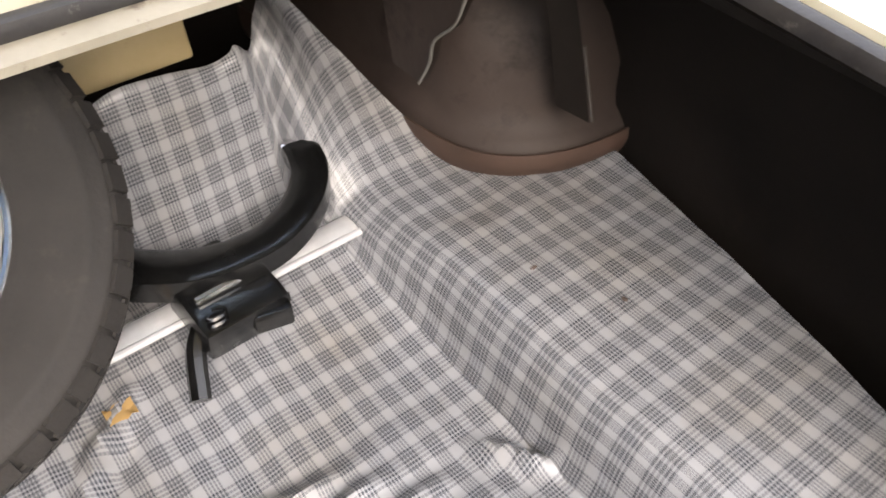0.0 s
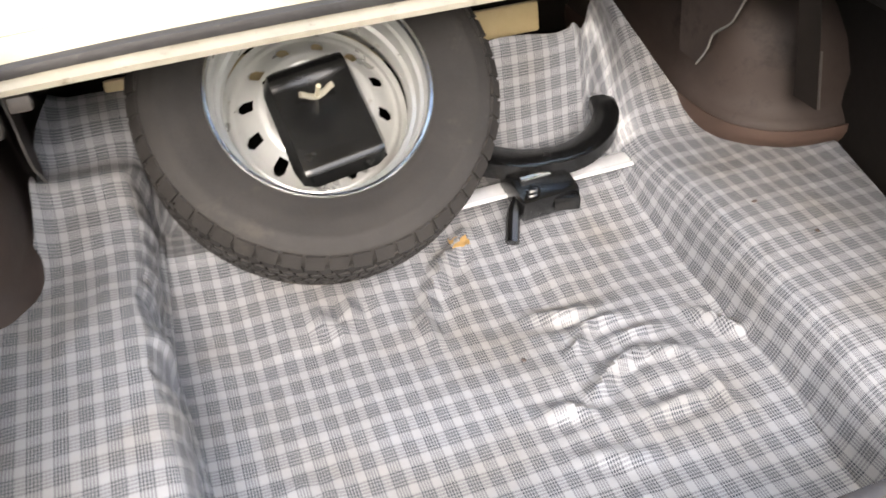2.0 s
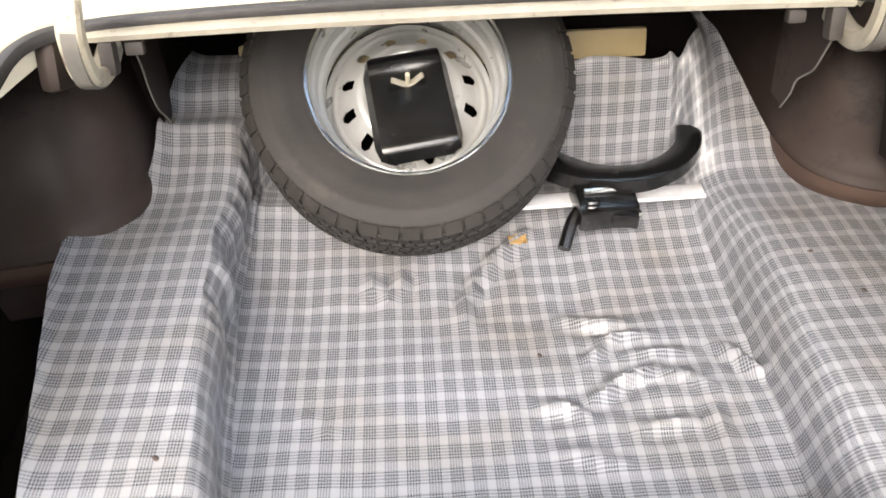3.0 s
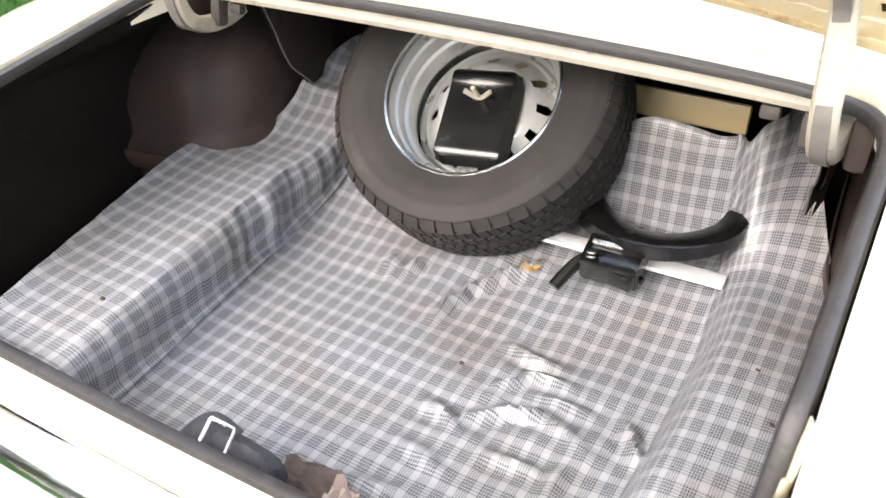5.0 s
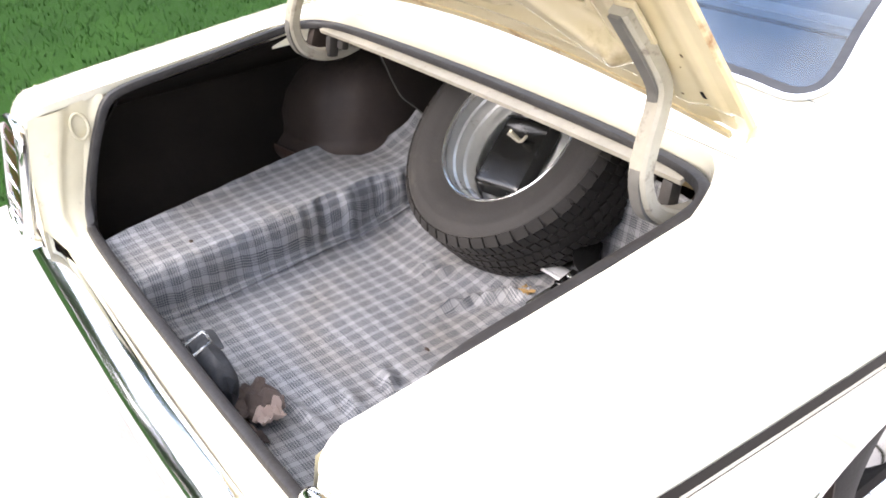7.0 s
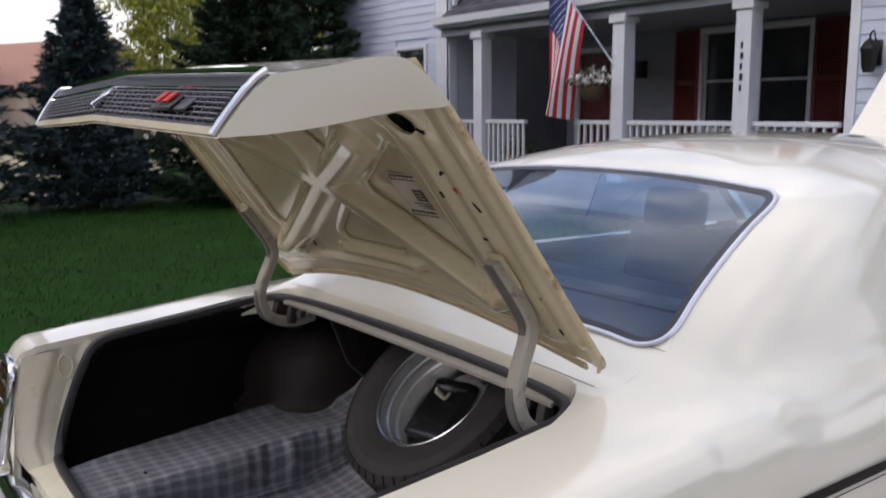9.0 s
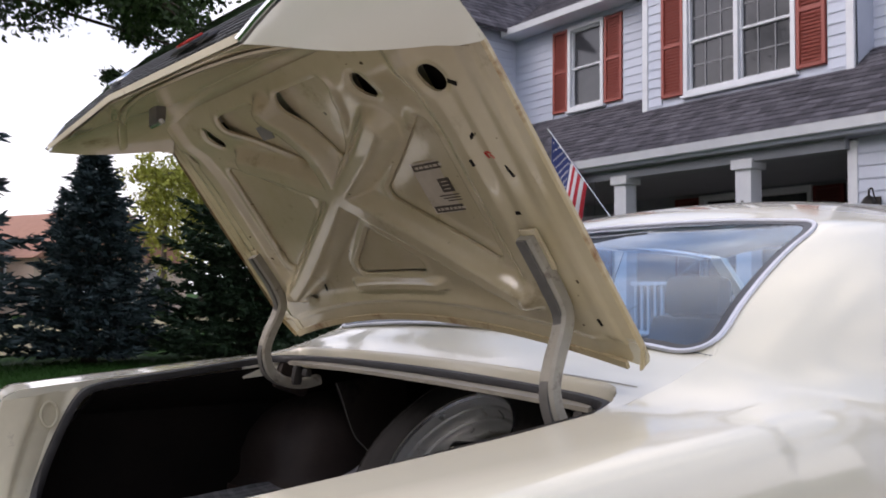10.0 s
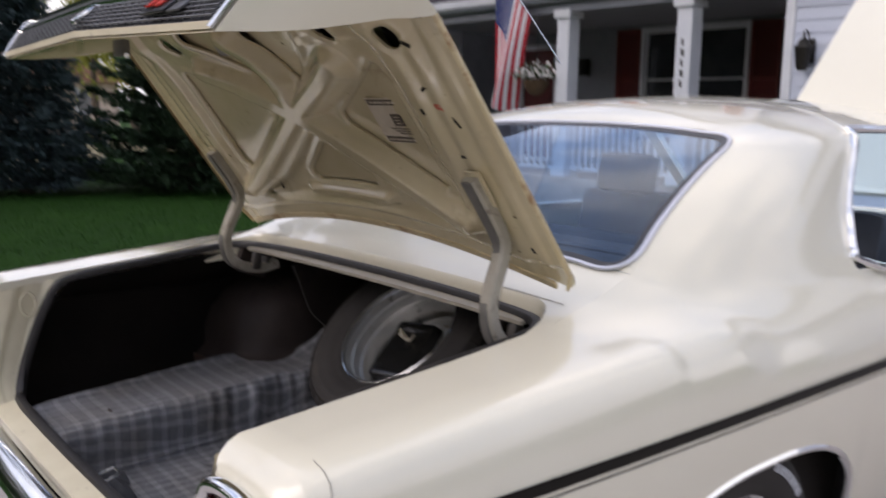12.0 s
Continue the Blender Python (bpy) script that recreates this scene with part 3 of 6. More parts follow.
    # black stripe and hairline along the flank
    for z0, z1, mt, nm in ((0.750, 0.773, STRIPE, "side_stripe"), (0.739, 0.742, STRIPE, "pinstripe")):
        rows = []
        for y in [0.32 + 0.05 * k for k in range(98)]:
            pr = side_profile(y)
            row = []
            for z in (z0, z1):
                x = table(-z, [(-pz, px) for px, pz in pr[4:]])
                row.append((sx * (x + 0.0025), y, z))
            rows.append(row)
        bm = grid(rows)
        cpart(nm, bm, mt)
    pr = side_profile(0.335)
    cpart("seam", sweep([(sx * (x + 0.0008), lean(0.335, z), z + (0.0008 if k < 3 else 0)) for k, (x, z) in enumerate(pr[1:11])], ring(0.0009, 5), up=(0, 1, 0)), HINGE_PAINT, label="seam of the wing's end cap")
    # chrome lip round the rear arch
    path = []
    for k in range(41):
        y = ARCHES[0] + 0.468 * math.cos(math.pi * (1 - k / 40))
        z = arch_z(y)
        x = half(y) - 0.004 - table((top_z(y) - 0.12 - z) / (top_z(y) - 0.39), ((0, 0), (0.2, 0.002), (0.6, 0.03), (1, 0.085)))
        path.append((sx * x, y, z))
    cpart("arch_trim", sweep(path, ring(0.011, 8), up=(1, 0, 0)), CHROME, label="chrome wheel arch lip")

# deck between the opening and the rear window
def deck_z(x, y):
    zb = table(y, ((0.70, 0.909), (0.90, 0.926), (1.0, 0.938), (1.12, 0.970), (1.235, 1.012)))
    return zb + table(y, ((0.9, 0.0), (1.0, 0.012), (1.12, 0.022), (1.235, 0.032))) * (1 - (x / 0.70) ** 2)


def deck_edge(x):
    """The rear edge of the deck, curving back into the sides of the opening."""
    k = bump_step(abs(x), 0.57, 0.70)
    return 1.064 - 0.15 * (1 - math.sqrt(max(0.0, 1 - k ** 2)))


rows = [[], [], []]
xs = [0.70 * math.sin(math.pi / 2 * (k / 20 - 1)) for k in range(41)]
for j, (drop, back) in enumerate(((0.060, 0.004), (0.010, 0.0), (0.0, 0.006))):
    rows[j] = [(x, deck_edge(x) + back, deck_z(x, deck_edge(x) + back) - drop) for x in xs]
for j in range(1, 9):
    rows.append([(x, mix(deck_edge(x) + 0.006, 1.235 - 0.03 * (1 - (x / 0.70) ** 2), j / 8), 0) for x in xs])
    rows[-1] = [(x, y, deck_z(x, y + 0.03 * (1 - (x / 0.70) ** 2) * (j / 8))) for x, y, z in rows[-1]]
bm = grid(rows)
bmesh.ops.recalc_face_normals(bm, faces=bm.faces)
cpart("deck_panel", bm, PAINT, label="cream deck ahead of the trunk")
for sx in (1, -1):
    cpart("seam", sweep([(sx * x, 1.074, deck_z(x, 1.074) + 0.0005) for x in (0.45, 0.52, 0.58, 0.63, 0.66)], [(-0.0018, 0), (0.0018, 0), (0, 0.0012)]), HINGE_PAINT, label="fine dark seam in the deck")
gut = sweep([(0.60 * (k / 12 - 1), 1.018, 0.920 + 0.008 * (1 - (k / 12 - 1) ** 2)) for k in range(25)], [(-0.034, 0.004), (-0.003, -0.006), (0.003, -0.008), (0.005, 0.001), (-0.003, 0.003), (-0.034, 0.010)])
cpart("rain_gutter", gut, HINGE_PAINT, label="dull cream gutter at the opening")

# roof: its fore part, where the side glass begins
rows = []
for k in range(17):
    y = 2.30 + (3.1 - 2.30) * k / 16
    row = roof_row(y)
    base = roof_row(2.30)
    for q in range(15):
        d = (ROOF_END[q] - base[16 + q]) * (1 - bump_step(k, 0, 14) * 0.6)
        row[16 + q] += d
        if q:
            row[16 - q] += Vector((-d.x, d.y, d.z))
    rows.append(row[2:31])
rows[0] = [p + Vector((0, -0.004, -0.0006)) for p in rows[0]]
bm = grid(rows)
grid([[p - Vector((0, 0, 0.014)) for p in r] for r in rows[1:]], bm)
bmesh.ops.recalc_face_normals(bm, faces=bm.faces)
cpart("roof", bm, PAINT, label="cream roof panel")

# rear window: glass, gasket and bright trim
def window_point(f, t):
    bot = Vector((0.684 * f, 1.232 - 0.03 * (1 - f * f), 1.016 + 0.032 * (1 - f * f)))
    top = Vector((0.600 * f, 1.755 + 0.05 * (1 - f * f), 1.290 + 0.028 * (1 - abs(f) ** 2.4)))
    p = bot.lerp(top, t)
    return p + Vector((0, -0.25, 0.5)).normalized() * 0.03 * math.sin(math.pi * t) * (1 - 0.3 * f * f)


bm = grid([[window_point((k / 10 - 1) * (1 - 0.05 * abs(j / 8 - 1) ** 10), j / 16) for k in range(21)] for j in range(17)])
bmesh.ops.recalc_face_normals(bm, faces=bm.faces)
rear_glass = cpart("rear_window", thicken(bm, 0.005), CAR_GLASS, label="tinted rear window glass")
rear_glass.visible_shadow = False
edge = [window_point(0.94 * (k / 8 - 1), 0) for k in range(17)] + [window_point(1, j / 8) for j in (0.6, 2, 3, 4, 5, 6, 7.4)] + [window_point(0.95 * (1 - k / 8), 1) for k in range(17)] + [window_point(-1, 1 - j / 8) for j in (0.6, 2, 3, 4, 5, 6, 7.4)]
edge = smooth_path(edge, 4, True)
up_w = (0, -0.46, 0.89)
part("gasket", moved(sweep(edge, [(-0.016, -0.006), (0.003, -0.006), (0.003, 0.003), (-0.016, 0.003)], closed=True, up=up_w), INV), GRILLE_BLACK, rear_glass, "black rubber gasket")
part("bright_trim", moved(sweep(edge, [(0.001, 0.001), (0.014, 0.001), (0.012, 0.006), (0.004, 0.006)], closed=True, up=up_w), INV), BRIGHT_TRIM, rear_glass, "bright metal window trim")

for fx in (1, -1):
    for t in (0, 1):
        sgn = 1 if t == 0 else -1
        c, a, b = window_point(fx * 1.008, t), window_point(fx * 0.90, t), window_point(fx * 1.0, t + sgn * 0.12)
        if t == 0:
            c, b = Vector((fx * 0.704, 1.237, 1.0105)), b + Vector((fx * 0.010, 0, -0.002))
        bm = bmesh.new()
        bm.faces.new([bm.verts.new(p + Vector((0, -0.0005, 0.0015))) for p in (c, a, a.lerp(b, 0.5) + (c - a.lerp(b, 0.5)) * 0.42, b)])
        part("corner_filler", moved(bm, INV), PAINT, rear_glass)
# side windows, windscreen
for sx in (1, -1):
    edge = [Vector((sx * 0.885, 2.10, 0.972)), Vector((sx * 0.884, 2.03, 0.974))]
    edge += [Vector((sx * (p.x + 0.004), p.y + 0.006, p.z)) for p in PILLAR_EDGE[18::-1]]
    edge += [Vector((sx * (roof_half(y) + 0.008), y, roof_edge_z(y) - 0.012)) for y in (2.45, 2.7, 2.9, 3.05)]
    edge = smooth_path(edge, 3)
    cpart("side_window_trim", sweep(edge, ring(0.012, 8), up=(1, 0, 0)), CHROME, label="chrome side window frame")
    bm = grid([[(sx * 0.868, 2.55, 0.95), (sx * 0.70, 2.55, 1.325)], [(sx * 0.868, 3.45, 0.95), (sx * 0.66, 3.0, 1.30)]])
    cpart("door_glass", thicken(bm, 0.005), CAR_GLASS).visible_shadow = False
bm = grid([[(0.66 * f, 3.09, 1.30 + 0.07 * (1 - f * f)) for f in (-1, -0.5, 0, 0.5, 1)], [(0.78 * f, 3.62 + 0.08 * (1 - f * f), 0.965) for f in (-1, -0.5, 0, 0.5, 1)]])
cpart("windscreen", thicken(bm, 0.006), CAR_GLASS).visible_shadow = False
for sx in (1, -1):
    cpart("front_pillar", sweep([(sx * 0.665, 3.08, 1.31), (sx * 0.79, 3.64, 0.955)], [(-0.025, -0.02), (0.025, -0.02), (0.025, 0.02), (-0.025, 0.02)]), PAINT)
cpart("cowl", block((-0.85, 3.6, 0.90), (0.85, 3.85, 0.955), 0.01), PAINT)

# cabin: tray, seats, floor
cpart("parcel_shelf", block((-0.80, 1.24, 0.93), (0.80, 1.80, 0.95), 0.005), SEAT, label="dark parcel shelf")
cpart("rear_seat", block((-0.68, 1.80, 0.40), (0.68, 1.98, 0.98), 0.05), SEAT, label="dark blue rear seat back")
for x in (-0.36, 0.36):
    cpart("front_seat", slab((0.56, 0.16, 0.62), pose(x, 2.62, 0.74, -12, 0, 0), 0.06), SEAT, label="dark blue front seat back")
    cpart("headrest", slab((0.26, 0.09, 0.16), pose(x, 2.56, 1.12, -10, 0, 0), 0.04), SEAT)
cpart("dashboard", block((-0.78, 3.35, 0.75), (0.78, 3.62, 0.95), 0.04), SEAT)
cpart("floor_pan", block((-0.86, 0.40, 0.22), (0.86, 5.1, 0.26)), TRUNK_BLACK)
cpart("firewall", block((-0.80, 3.66, 0.26), (0.80, 3.70, 0.90)), TRUNK_BLACK)
cpart("engine", block((-0.36, 3.85, 0.45), (0.36, 4.75, 0.86), 0.06), GRILLE_BLACK)
cpart("front_grille", block((-0.86, 5.20, 0.45), (0.86, 5.27, 0.80), 0.02), GRILLE_BLACK)
cpart("front_bumper", block((-0.93, 5.26, 0.36), (0.93, 5.40, 0.50), 0.04), CHROME)
# raised hood
hood = grid([[(0.74 * f, mix(4.09, 5.26, t), mix(0.98, 2.15, t) - 0.02 * f * f) for f in [k / 6 - 1 for k in range(13)]] for t in [k / 6 for k in range(7)]])
cpart("hood", thicken(hood, 0.025), PAINT, label="raised cream hood")

# wheels
def wheel(x, y, sx):
    w = new("wheel")
    w.parent = car
    w.matrix_local = INV @ pose(x, y, 0.325, 0, 90 * sx, 0)
    t = [(0.195, -0.085), (0.22, -0.098), (0.27, -0.105), (0.305, -0.092), (0.322, -0.07), (0.325, 0), (0.322, 0.07), (0.305, 0.092), (0.27, 0.105), (0.22, 0.098), (0.195, 0.085)]
    part("tyre", lathe(t, 56), RUBBER, w)
    part("rim", lathe([(0.19, -0.08), (0.19, 0.075), (0.198, 0.088), (0.18, 0.08), (0.15, 0.03), (0.10, 0.045), (0.05, 0.06), (0.002, 0.065)], 48), CHROME, w, "chrome wheel")
    bm = bmesh.new()
    for k in range(8):
        a = 2.2 + 0.075 * k
        slab((0.020, 0.010, 0.003), Matrix.Rotation(a, 4, "Z") @ pose(0.270, 0, 0.1055), 0, bm)
    part("sidewall_letters", bm, TRIM, w, "white raised tyre lettering")


for y in ARCHES:
    for sx in (1, -1):
        wheel(sx * 0.80, y, sx)

# rear bumper, valance and sill
path = [(-0.955, 0.40), (-0.955, 0.31), (-0.93, 0.248), (-0.85, 0.226), (-0.4, 0.214), (0, 0.208), (0.4, 0.214), (0.85, 0.226), (0.93, 0.248), (0.955, 0.31), (0.955, 0.40)]
path = smooth_path([(x, y, 0.472) for x, y in path], 6)
cpart("rear_bumper", sweep(path, [(-0.065, 0.048), (-0.055, 0.053), (-0.044, 0.052), (-0.028, 0.046), (-0.010, 0.034), (0.006, 0.014), (0.013, -0.010), (0.006, -0.034), (-0.006, -0.054), (-0.03, -0.066), (-0.035, -0.055), (-0.014, -0.035), (-0.010, 0.02), (-0.03, 0.042), (-0.055, 0.042)]), CHROME, label="chrome rear bumper")
cpart("valance", grid([[(0.66 * f, 0.283, 0.533) for f in (-1, 0, 1)], [(0.88 * f, 0.262, 0.40) for f in (-1, 0, 1)], [(0.85 * f, 0.30, 0.26) for f in (-1, 0, 1)]]), PAINT)

# rubber seal round the opening
half_seal = [(0.0, 1.050, 0.944), (0.3, 1.049, 0.941), (0.5, 1.046, 0.935), (0.605, 1.034, 0.931), (0.660, 0.998, 0.928), (0.682, 0.93, 0.920), (0.683, 0.75, 0.900), (0.683, 0.60, 0.884), (0.683, 0.51, 0.872), (0.681, 0.462, 0.85), (0.677, 0.425, 0.79), (0.673, 0.390, 0.71), (0.666, 0.365, 0.64), (0.648, 0.350, 0.585), (0.60, 0.342, 0.560), (0.3, 0.336, 0.553), (0.0, 0.334, 0.553)]
loop = half_seal + [(-x, y, z) for x, y, z in half_seal[-2:0:-1]]
sp = smooth_path(loop, 6, True)
cpart("trunk_seal", sweep(sp, [(-0.012, -0.012), (0.012, -0.012), (0.013, -0.003), (0.009, 0.005), (0.0, 0.008), (-0.009, 0.005), (-0.013, -0.002)], closed=True), SEAL, label="weathered grey rubber trunk seal")

# ---- trunk tub ----
for sx in (1, -1):
    rows = []
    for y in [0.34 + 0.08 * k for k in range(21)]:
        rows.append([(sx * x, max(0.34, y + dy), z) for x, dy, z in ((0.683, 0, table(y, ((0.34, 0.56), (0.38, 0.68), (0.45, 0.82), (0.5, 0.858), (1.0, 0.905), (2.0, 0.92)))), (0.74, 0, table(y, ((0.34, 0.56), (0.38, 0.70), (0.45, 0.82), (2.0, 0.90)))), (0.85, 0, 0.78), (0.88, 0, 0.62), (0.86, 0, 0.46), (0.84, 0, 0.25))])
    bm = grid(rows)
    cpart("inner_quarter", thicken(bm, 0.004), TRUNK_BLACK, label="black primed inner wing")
    # wheel housing: a tub with a rounded foot and a round shoulder
    if sx == 1:
        plan = [(0.93, 1.040), (0.83, 1.048), (0.765, 1.063), (0.712, 1.090), (0.674, 1.130), (0.648, 1.19), (0.634, 1.28), (0.622, 1.45), (0.61, 1.72)]
    else:
        plan = [(0.90, 0.955), (0.76, 0.972), (0.70, 0.985), (0.652, 1.012), (0.615, 1.055), (0.596, 1.12), (0.590, 1.20), (0.595, 1.30), (0.60, 1.46), (0.60, 1.72)]
    plan = smooth_path([(x, y, 0) for x, y in plan], 5)
    heart = Vector((0.97, 1.56, 0))
    levels = ((0.40, 0.03), (0.49, 0.012), (0.505, -0.002), (0.520, -0.010), (0.535, -0.006), (0.547, 0.016), (0.558, 0.040), (0.58, 0.050), (0.63, 0.056), (0.69, 0.085), (0.74, 0.15), (0.775, 0.24), (0.80, 0.36), (0.81, 0.55))
    rows = []
    for z, k in levels:
        rows.append([])
        for i, p in enumerate(plan):
            q = p.lerp(heart, k)
            dent = 0.02 * math.exp(-((i - 17) / 4.0) ** 2) * bump_step(z, 0.55, 0.62)
            rows[-1].append((sx * (q.x + dent), q.y, z + 0.03 * bump_step(i, 18, 40) * bump_step(z, 0.5, 0.56) + 0.004 * noise.noise((q.x * 9, q.y * 9, z * 6))))
    housing = cpart("wheel_housing", thicken(grid(rows), 0.004), HOUSING, label="brown primed wheel housing")
    rim_rows = [[(x - sx * 0.006, y - 0.006, z) for x, y, z in row] for row in rows[1:5]]
    part("foot_flange", moved(thicken(grid(rim_rows), 0.003), INV), RUST_BROWN, housing, "rust-brown flange round the housing's foot")
    if sx == 1:
        strut = cpart("strut", thicken(grid([[(0.672, 1.035, 0.86), (0.700, 1.015, 0.86), (0.712, 1.03, 0.86)], [(0.712, 1.05, 0.74), (0.735, 1.02, 0.74), (0.748, 1.035, 0.74)], [(0.742, 1.06, 0.61), (0.758, 1.012, 0.60), (0.772, 1.04, 0.61)]]), 0.003), TRUNK_BLACK, label="black folded steel strut below the hinge")
        part("worn_edge", moved(sweep([(0.738, 1.014, 0.72), (0.748, 1.010, 0.66), (0.758, 1.007, 0.605)], ring(0.0022, 6)), INV), LUG_METAL, strut, "rusty worn edge")
    cpart("hinge_box", slab((0.035, 0.11, 0.08), pose(sx * 0.645, 1.05, 0.865, -20, 0, 0), 0.015), HOUSING, label="dark hinge bracket")
    cpart("hinge_lug", slab((0.026, 0.030, 0.055), pose(sx * 0.575 + (0.02 if sx < 0 else 0), 1.02, 0.885, -12, 0, 0), 0.010), LUG_METAL, label="worn grey hinge lug below the deck")
    cpart("hinge_lug", slab((0.03, 0.02, 0.022), pose(sx * 0.515, 1.03, 0.895, -12, 0, 0), 0.006), LUG_METAL)
    # a torn gusset with a line of pale sealer along its edge
    edge = ((0.600, 1.048, 0.855), (0.598, 1.070, 0.800), (0.596, 1.086, 0.768), (0.588, 1.116, 0.738), (0.586, 1.124, 0.706), (0.583, 1.145, 0.668)) if sx == 1 else ((0.562, 1.150, 0.855), (0.564, 1.178, 0.789), (0.567, 1.195, 0.745), (0.569, 1.222, 0.690), (0.570, 1.262, 0.650), (0.572, 1.318, 0.592))
    cpart("sealer_bead", sweep(smooth_path([(sx * (x - 0.003), y, z) for x, y, z in edge], 5), ring(0.0020, 6), up=(sx, 0, 0)), CHANNEL, label="grey seam sealer bead")
    bm = bmesh.new()
    back = ((edge[-1][0] + 0.006, edge[-1][1] + 0.07, edge[-1][2] - 0.005), (0.60, edge[-1][1] + 0.11, 0.80), (0.60, edge[-1][1] + 0.09, 0.88))
    for dx in (0.0, 0.010):
        bm.faces.new([bm.verts.new((sx * (x + dx), y, z)) for x, y, z in edge + back])
    cpart("gusset", bm, HOUSING, label="dark steel gusset")
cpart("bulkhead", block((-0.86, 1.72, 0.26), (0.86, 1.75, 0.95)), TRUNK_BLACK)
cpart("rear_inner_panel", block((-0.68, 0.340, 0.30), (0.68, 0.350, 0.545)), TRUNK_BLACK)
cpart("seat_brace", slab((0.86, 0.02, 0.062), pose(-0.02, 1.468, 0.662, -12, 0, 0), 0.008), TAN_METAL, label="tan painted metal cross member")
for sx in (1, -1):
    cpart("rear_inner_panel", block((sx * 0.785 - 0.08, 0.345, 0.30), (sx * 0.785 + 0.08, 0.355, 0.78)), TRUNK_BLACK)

# ---- trunk lid ----
LD = Vector((0, -0.594, 0.8045)).normalized()
LN = Vector((0, -0.8045, -0.594)).normalized()
LO = Vector((0, 1.074, 0.985))


def lidp(x, u, h):
    """A point of the lid; its front edge bows back towards the middle."""
    u += 0.095 * max(0.0, 1 - (x / 0.69) ** 2) * (1 - bump_step(u, -0.02, 0.22))
    return Vector((x, 0, 0)) + LO + LD * u + LN * h


def lid_half(u):
    return table(u, ((0.0, 0.672), (0.02, 0.692), (0.06, 0.70), (0.60, 0.695), (0.70, 0.69), (0.80, 0.68)))


def crown(x, u):
    """How far the lid bulges outwards towards its middle."""
    k = max(0.0, 1 - (abs(x) / 0.64) ** 2)
    return 0.05 * k * (0.4 + 0.6 * bump_step(u, 0.0, 0.16)) * (1 - bump_step(u, 0.50, 0.69))


TAIL = ((0.64, -0.027), (0.68, -0.022), (0.715, -0.013), (0.742, 0.001), (0.760, 0.020), (0.774, 0.046), (0.788, 0.078), (0.804, 0.112), (0.822, 0.148), (0.842, 0.185), (0.838, 0.222), (0.826, 0.262), (0.812, 0.30))


def tail_w(h):
    return mix(0.692, 0.596, min(1.0, max(0.0, (h + 0.026) / 0.326)))


TAIL = tuple((p.x, p.y) for p in smooth_path([(u, h, 0) for u, h in TAIL], 2))
rows = [[lidp(lid_half(u) * f, u - 0.012 * (1 - f * f), -0.028 + 0.016 * abs(f) ** 3 - crown(0.69 * f, u)) for f in [k / 16 - 1 for k in range(33)]] for u in [0.0, 0.02, 0.06, 0.15, 0.3, 0.45, 0.52, 0.56, 0.6]]
for k, (u, h) in enumerate(TAIL):
    g = bump_step(k, 0, 12)
    rows.append([lidp(tail_w(h) * f, u + mix(-0.012 * (1 - f * f), 0.022 * (1 - abs(f)), g), h + 0.016 * abs(f) ** 3 * (1 - g) - crown(0.69 * f, u)) for f in [q / 16 - 1 for q in range(33)]])
lid = cpart("trunk_lid", grid(rows), PAINT, label="raised cream trunk lid")


def lpart(name, bm, material, label="", parent=None, smooth=True):
    moved(bm, INV)
    return part(name, bm, material, parent or lid, label, smooth)


# side returns of the lid, from the hinge round the curved end to the tail's foot
def foot_edge(t):
    """The inner border of the lid's end at its side: height and distance along the lid."""
    return table(t, ((0, 0.645), (0.2, 0.672), (0.4, 0.700), (0.6, 0.732), (0.8, 0.770), (1, 0.812))), table(t, ((0, 0.004), (0.2, 0.045), (0.4, 0.105), (0.6, 0.170), (0.8, 0.235), (1, 0.298)))


for sx in (1, -1):
    rows = []
    for k in range(13):
        u = 0.645 * k / 12
        rows.append([lidp(sx * lid_half(u), u, -0.012), lidp(sx * (lid_half(u) + 0.001), u, -0.004), lidp(sx * (lid_half(u) - 0.003), u, 0.0)])
    lpart("lid_flange", grid(rows), RUSTY_EDGE, "folded edge of the lid with rust along it")
    rows = rows[-1:]
    arc = [lidp(sx * tail_w(h), u, h + 0.016 * (1 - bump_step(k, 0, 12))) for k, (u, h) in enumerate(TAIL)]
    for k in range(1, 17):
        t = k / 16
        u, h = foot_edge(t)
        q = t * (len(arc) - 1)
        i = min(int(q), len(arc) - 2)
        a = arc[i].lerp(arc[i + 1], q - i)
        b = lidp(sx * (tail_w(h) - 0.030 * math.sin(math.pi * min(1, t + 0.15))), u, h)
        m = a.lerp(b, 0.45) + Vector((sx * 0.010 * math.sin(math.pi * t), 0, 0))
        rows.append([a, m, b])
    lpart("side_return", grid(rows), PAINT, "cream side return of the lid")


def tri_dist(px, pu, tri):
    """Distance to a triangle: negative within."""
    d = -9.0
    for k in range(3):
        (ax, au), (bx, bu), (cx, cu) = tri[k], tri[(k + 1) % 3], tri[(k + 2) % 3]
        nx, nu = bu - au, ax - bx
        ln = math.hypot(nx, nu)
        if nx * (cx - ax) + nu * (cu - au) > 0:
            nx, nu = -nx, -nu
        d = max(d, (nx * (px - ax) + nu * (pu - au)) / ln)
    return d


CUTS = (((0.45, 0.57), (0.15, 0.405), (0.455, 0.225)), ((0.0, 0.315), (-0.150, 0.212), (0.150, 0.212)), ((0.268, 0.685), (0.065, 0.505), (0.055, 0.685)))
HOLES = ((0.554, 0.619, 0.022), (0.358, 0.645, 0.024), (0.421, 0.121, 0.012))
RIBS = (((0.02, 0.41), (0.47, 0.155)), ((0.02, 0.43), (0.30, 0.555)), ((0.0, 0.42), (0.0, 0.66)))


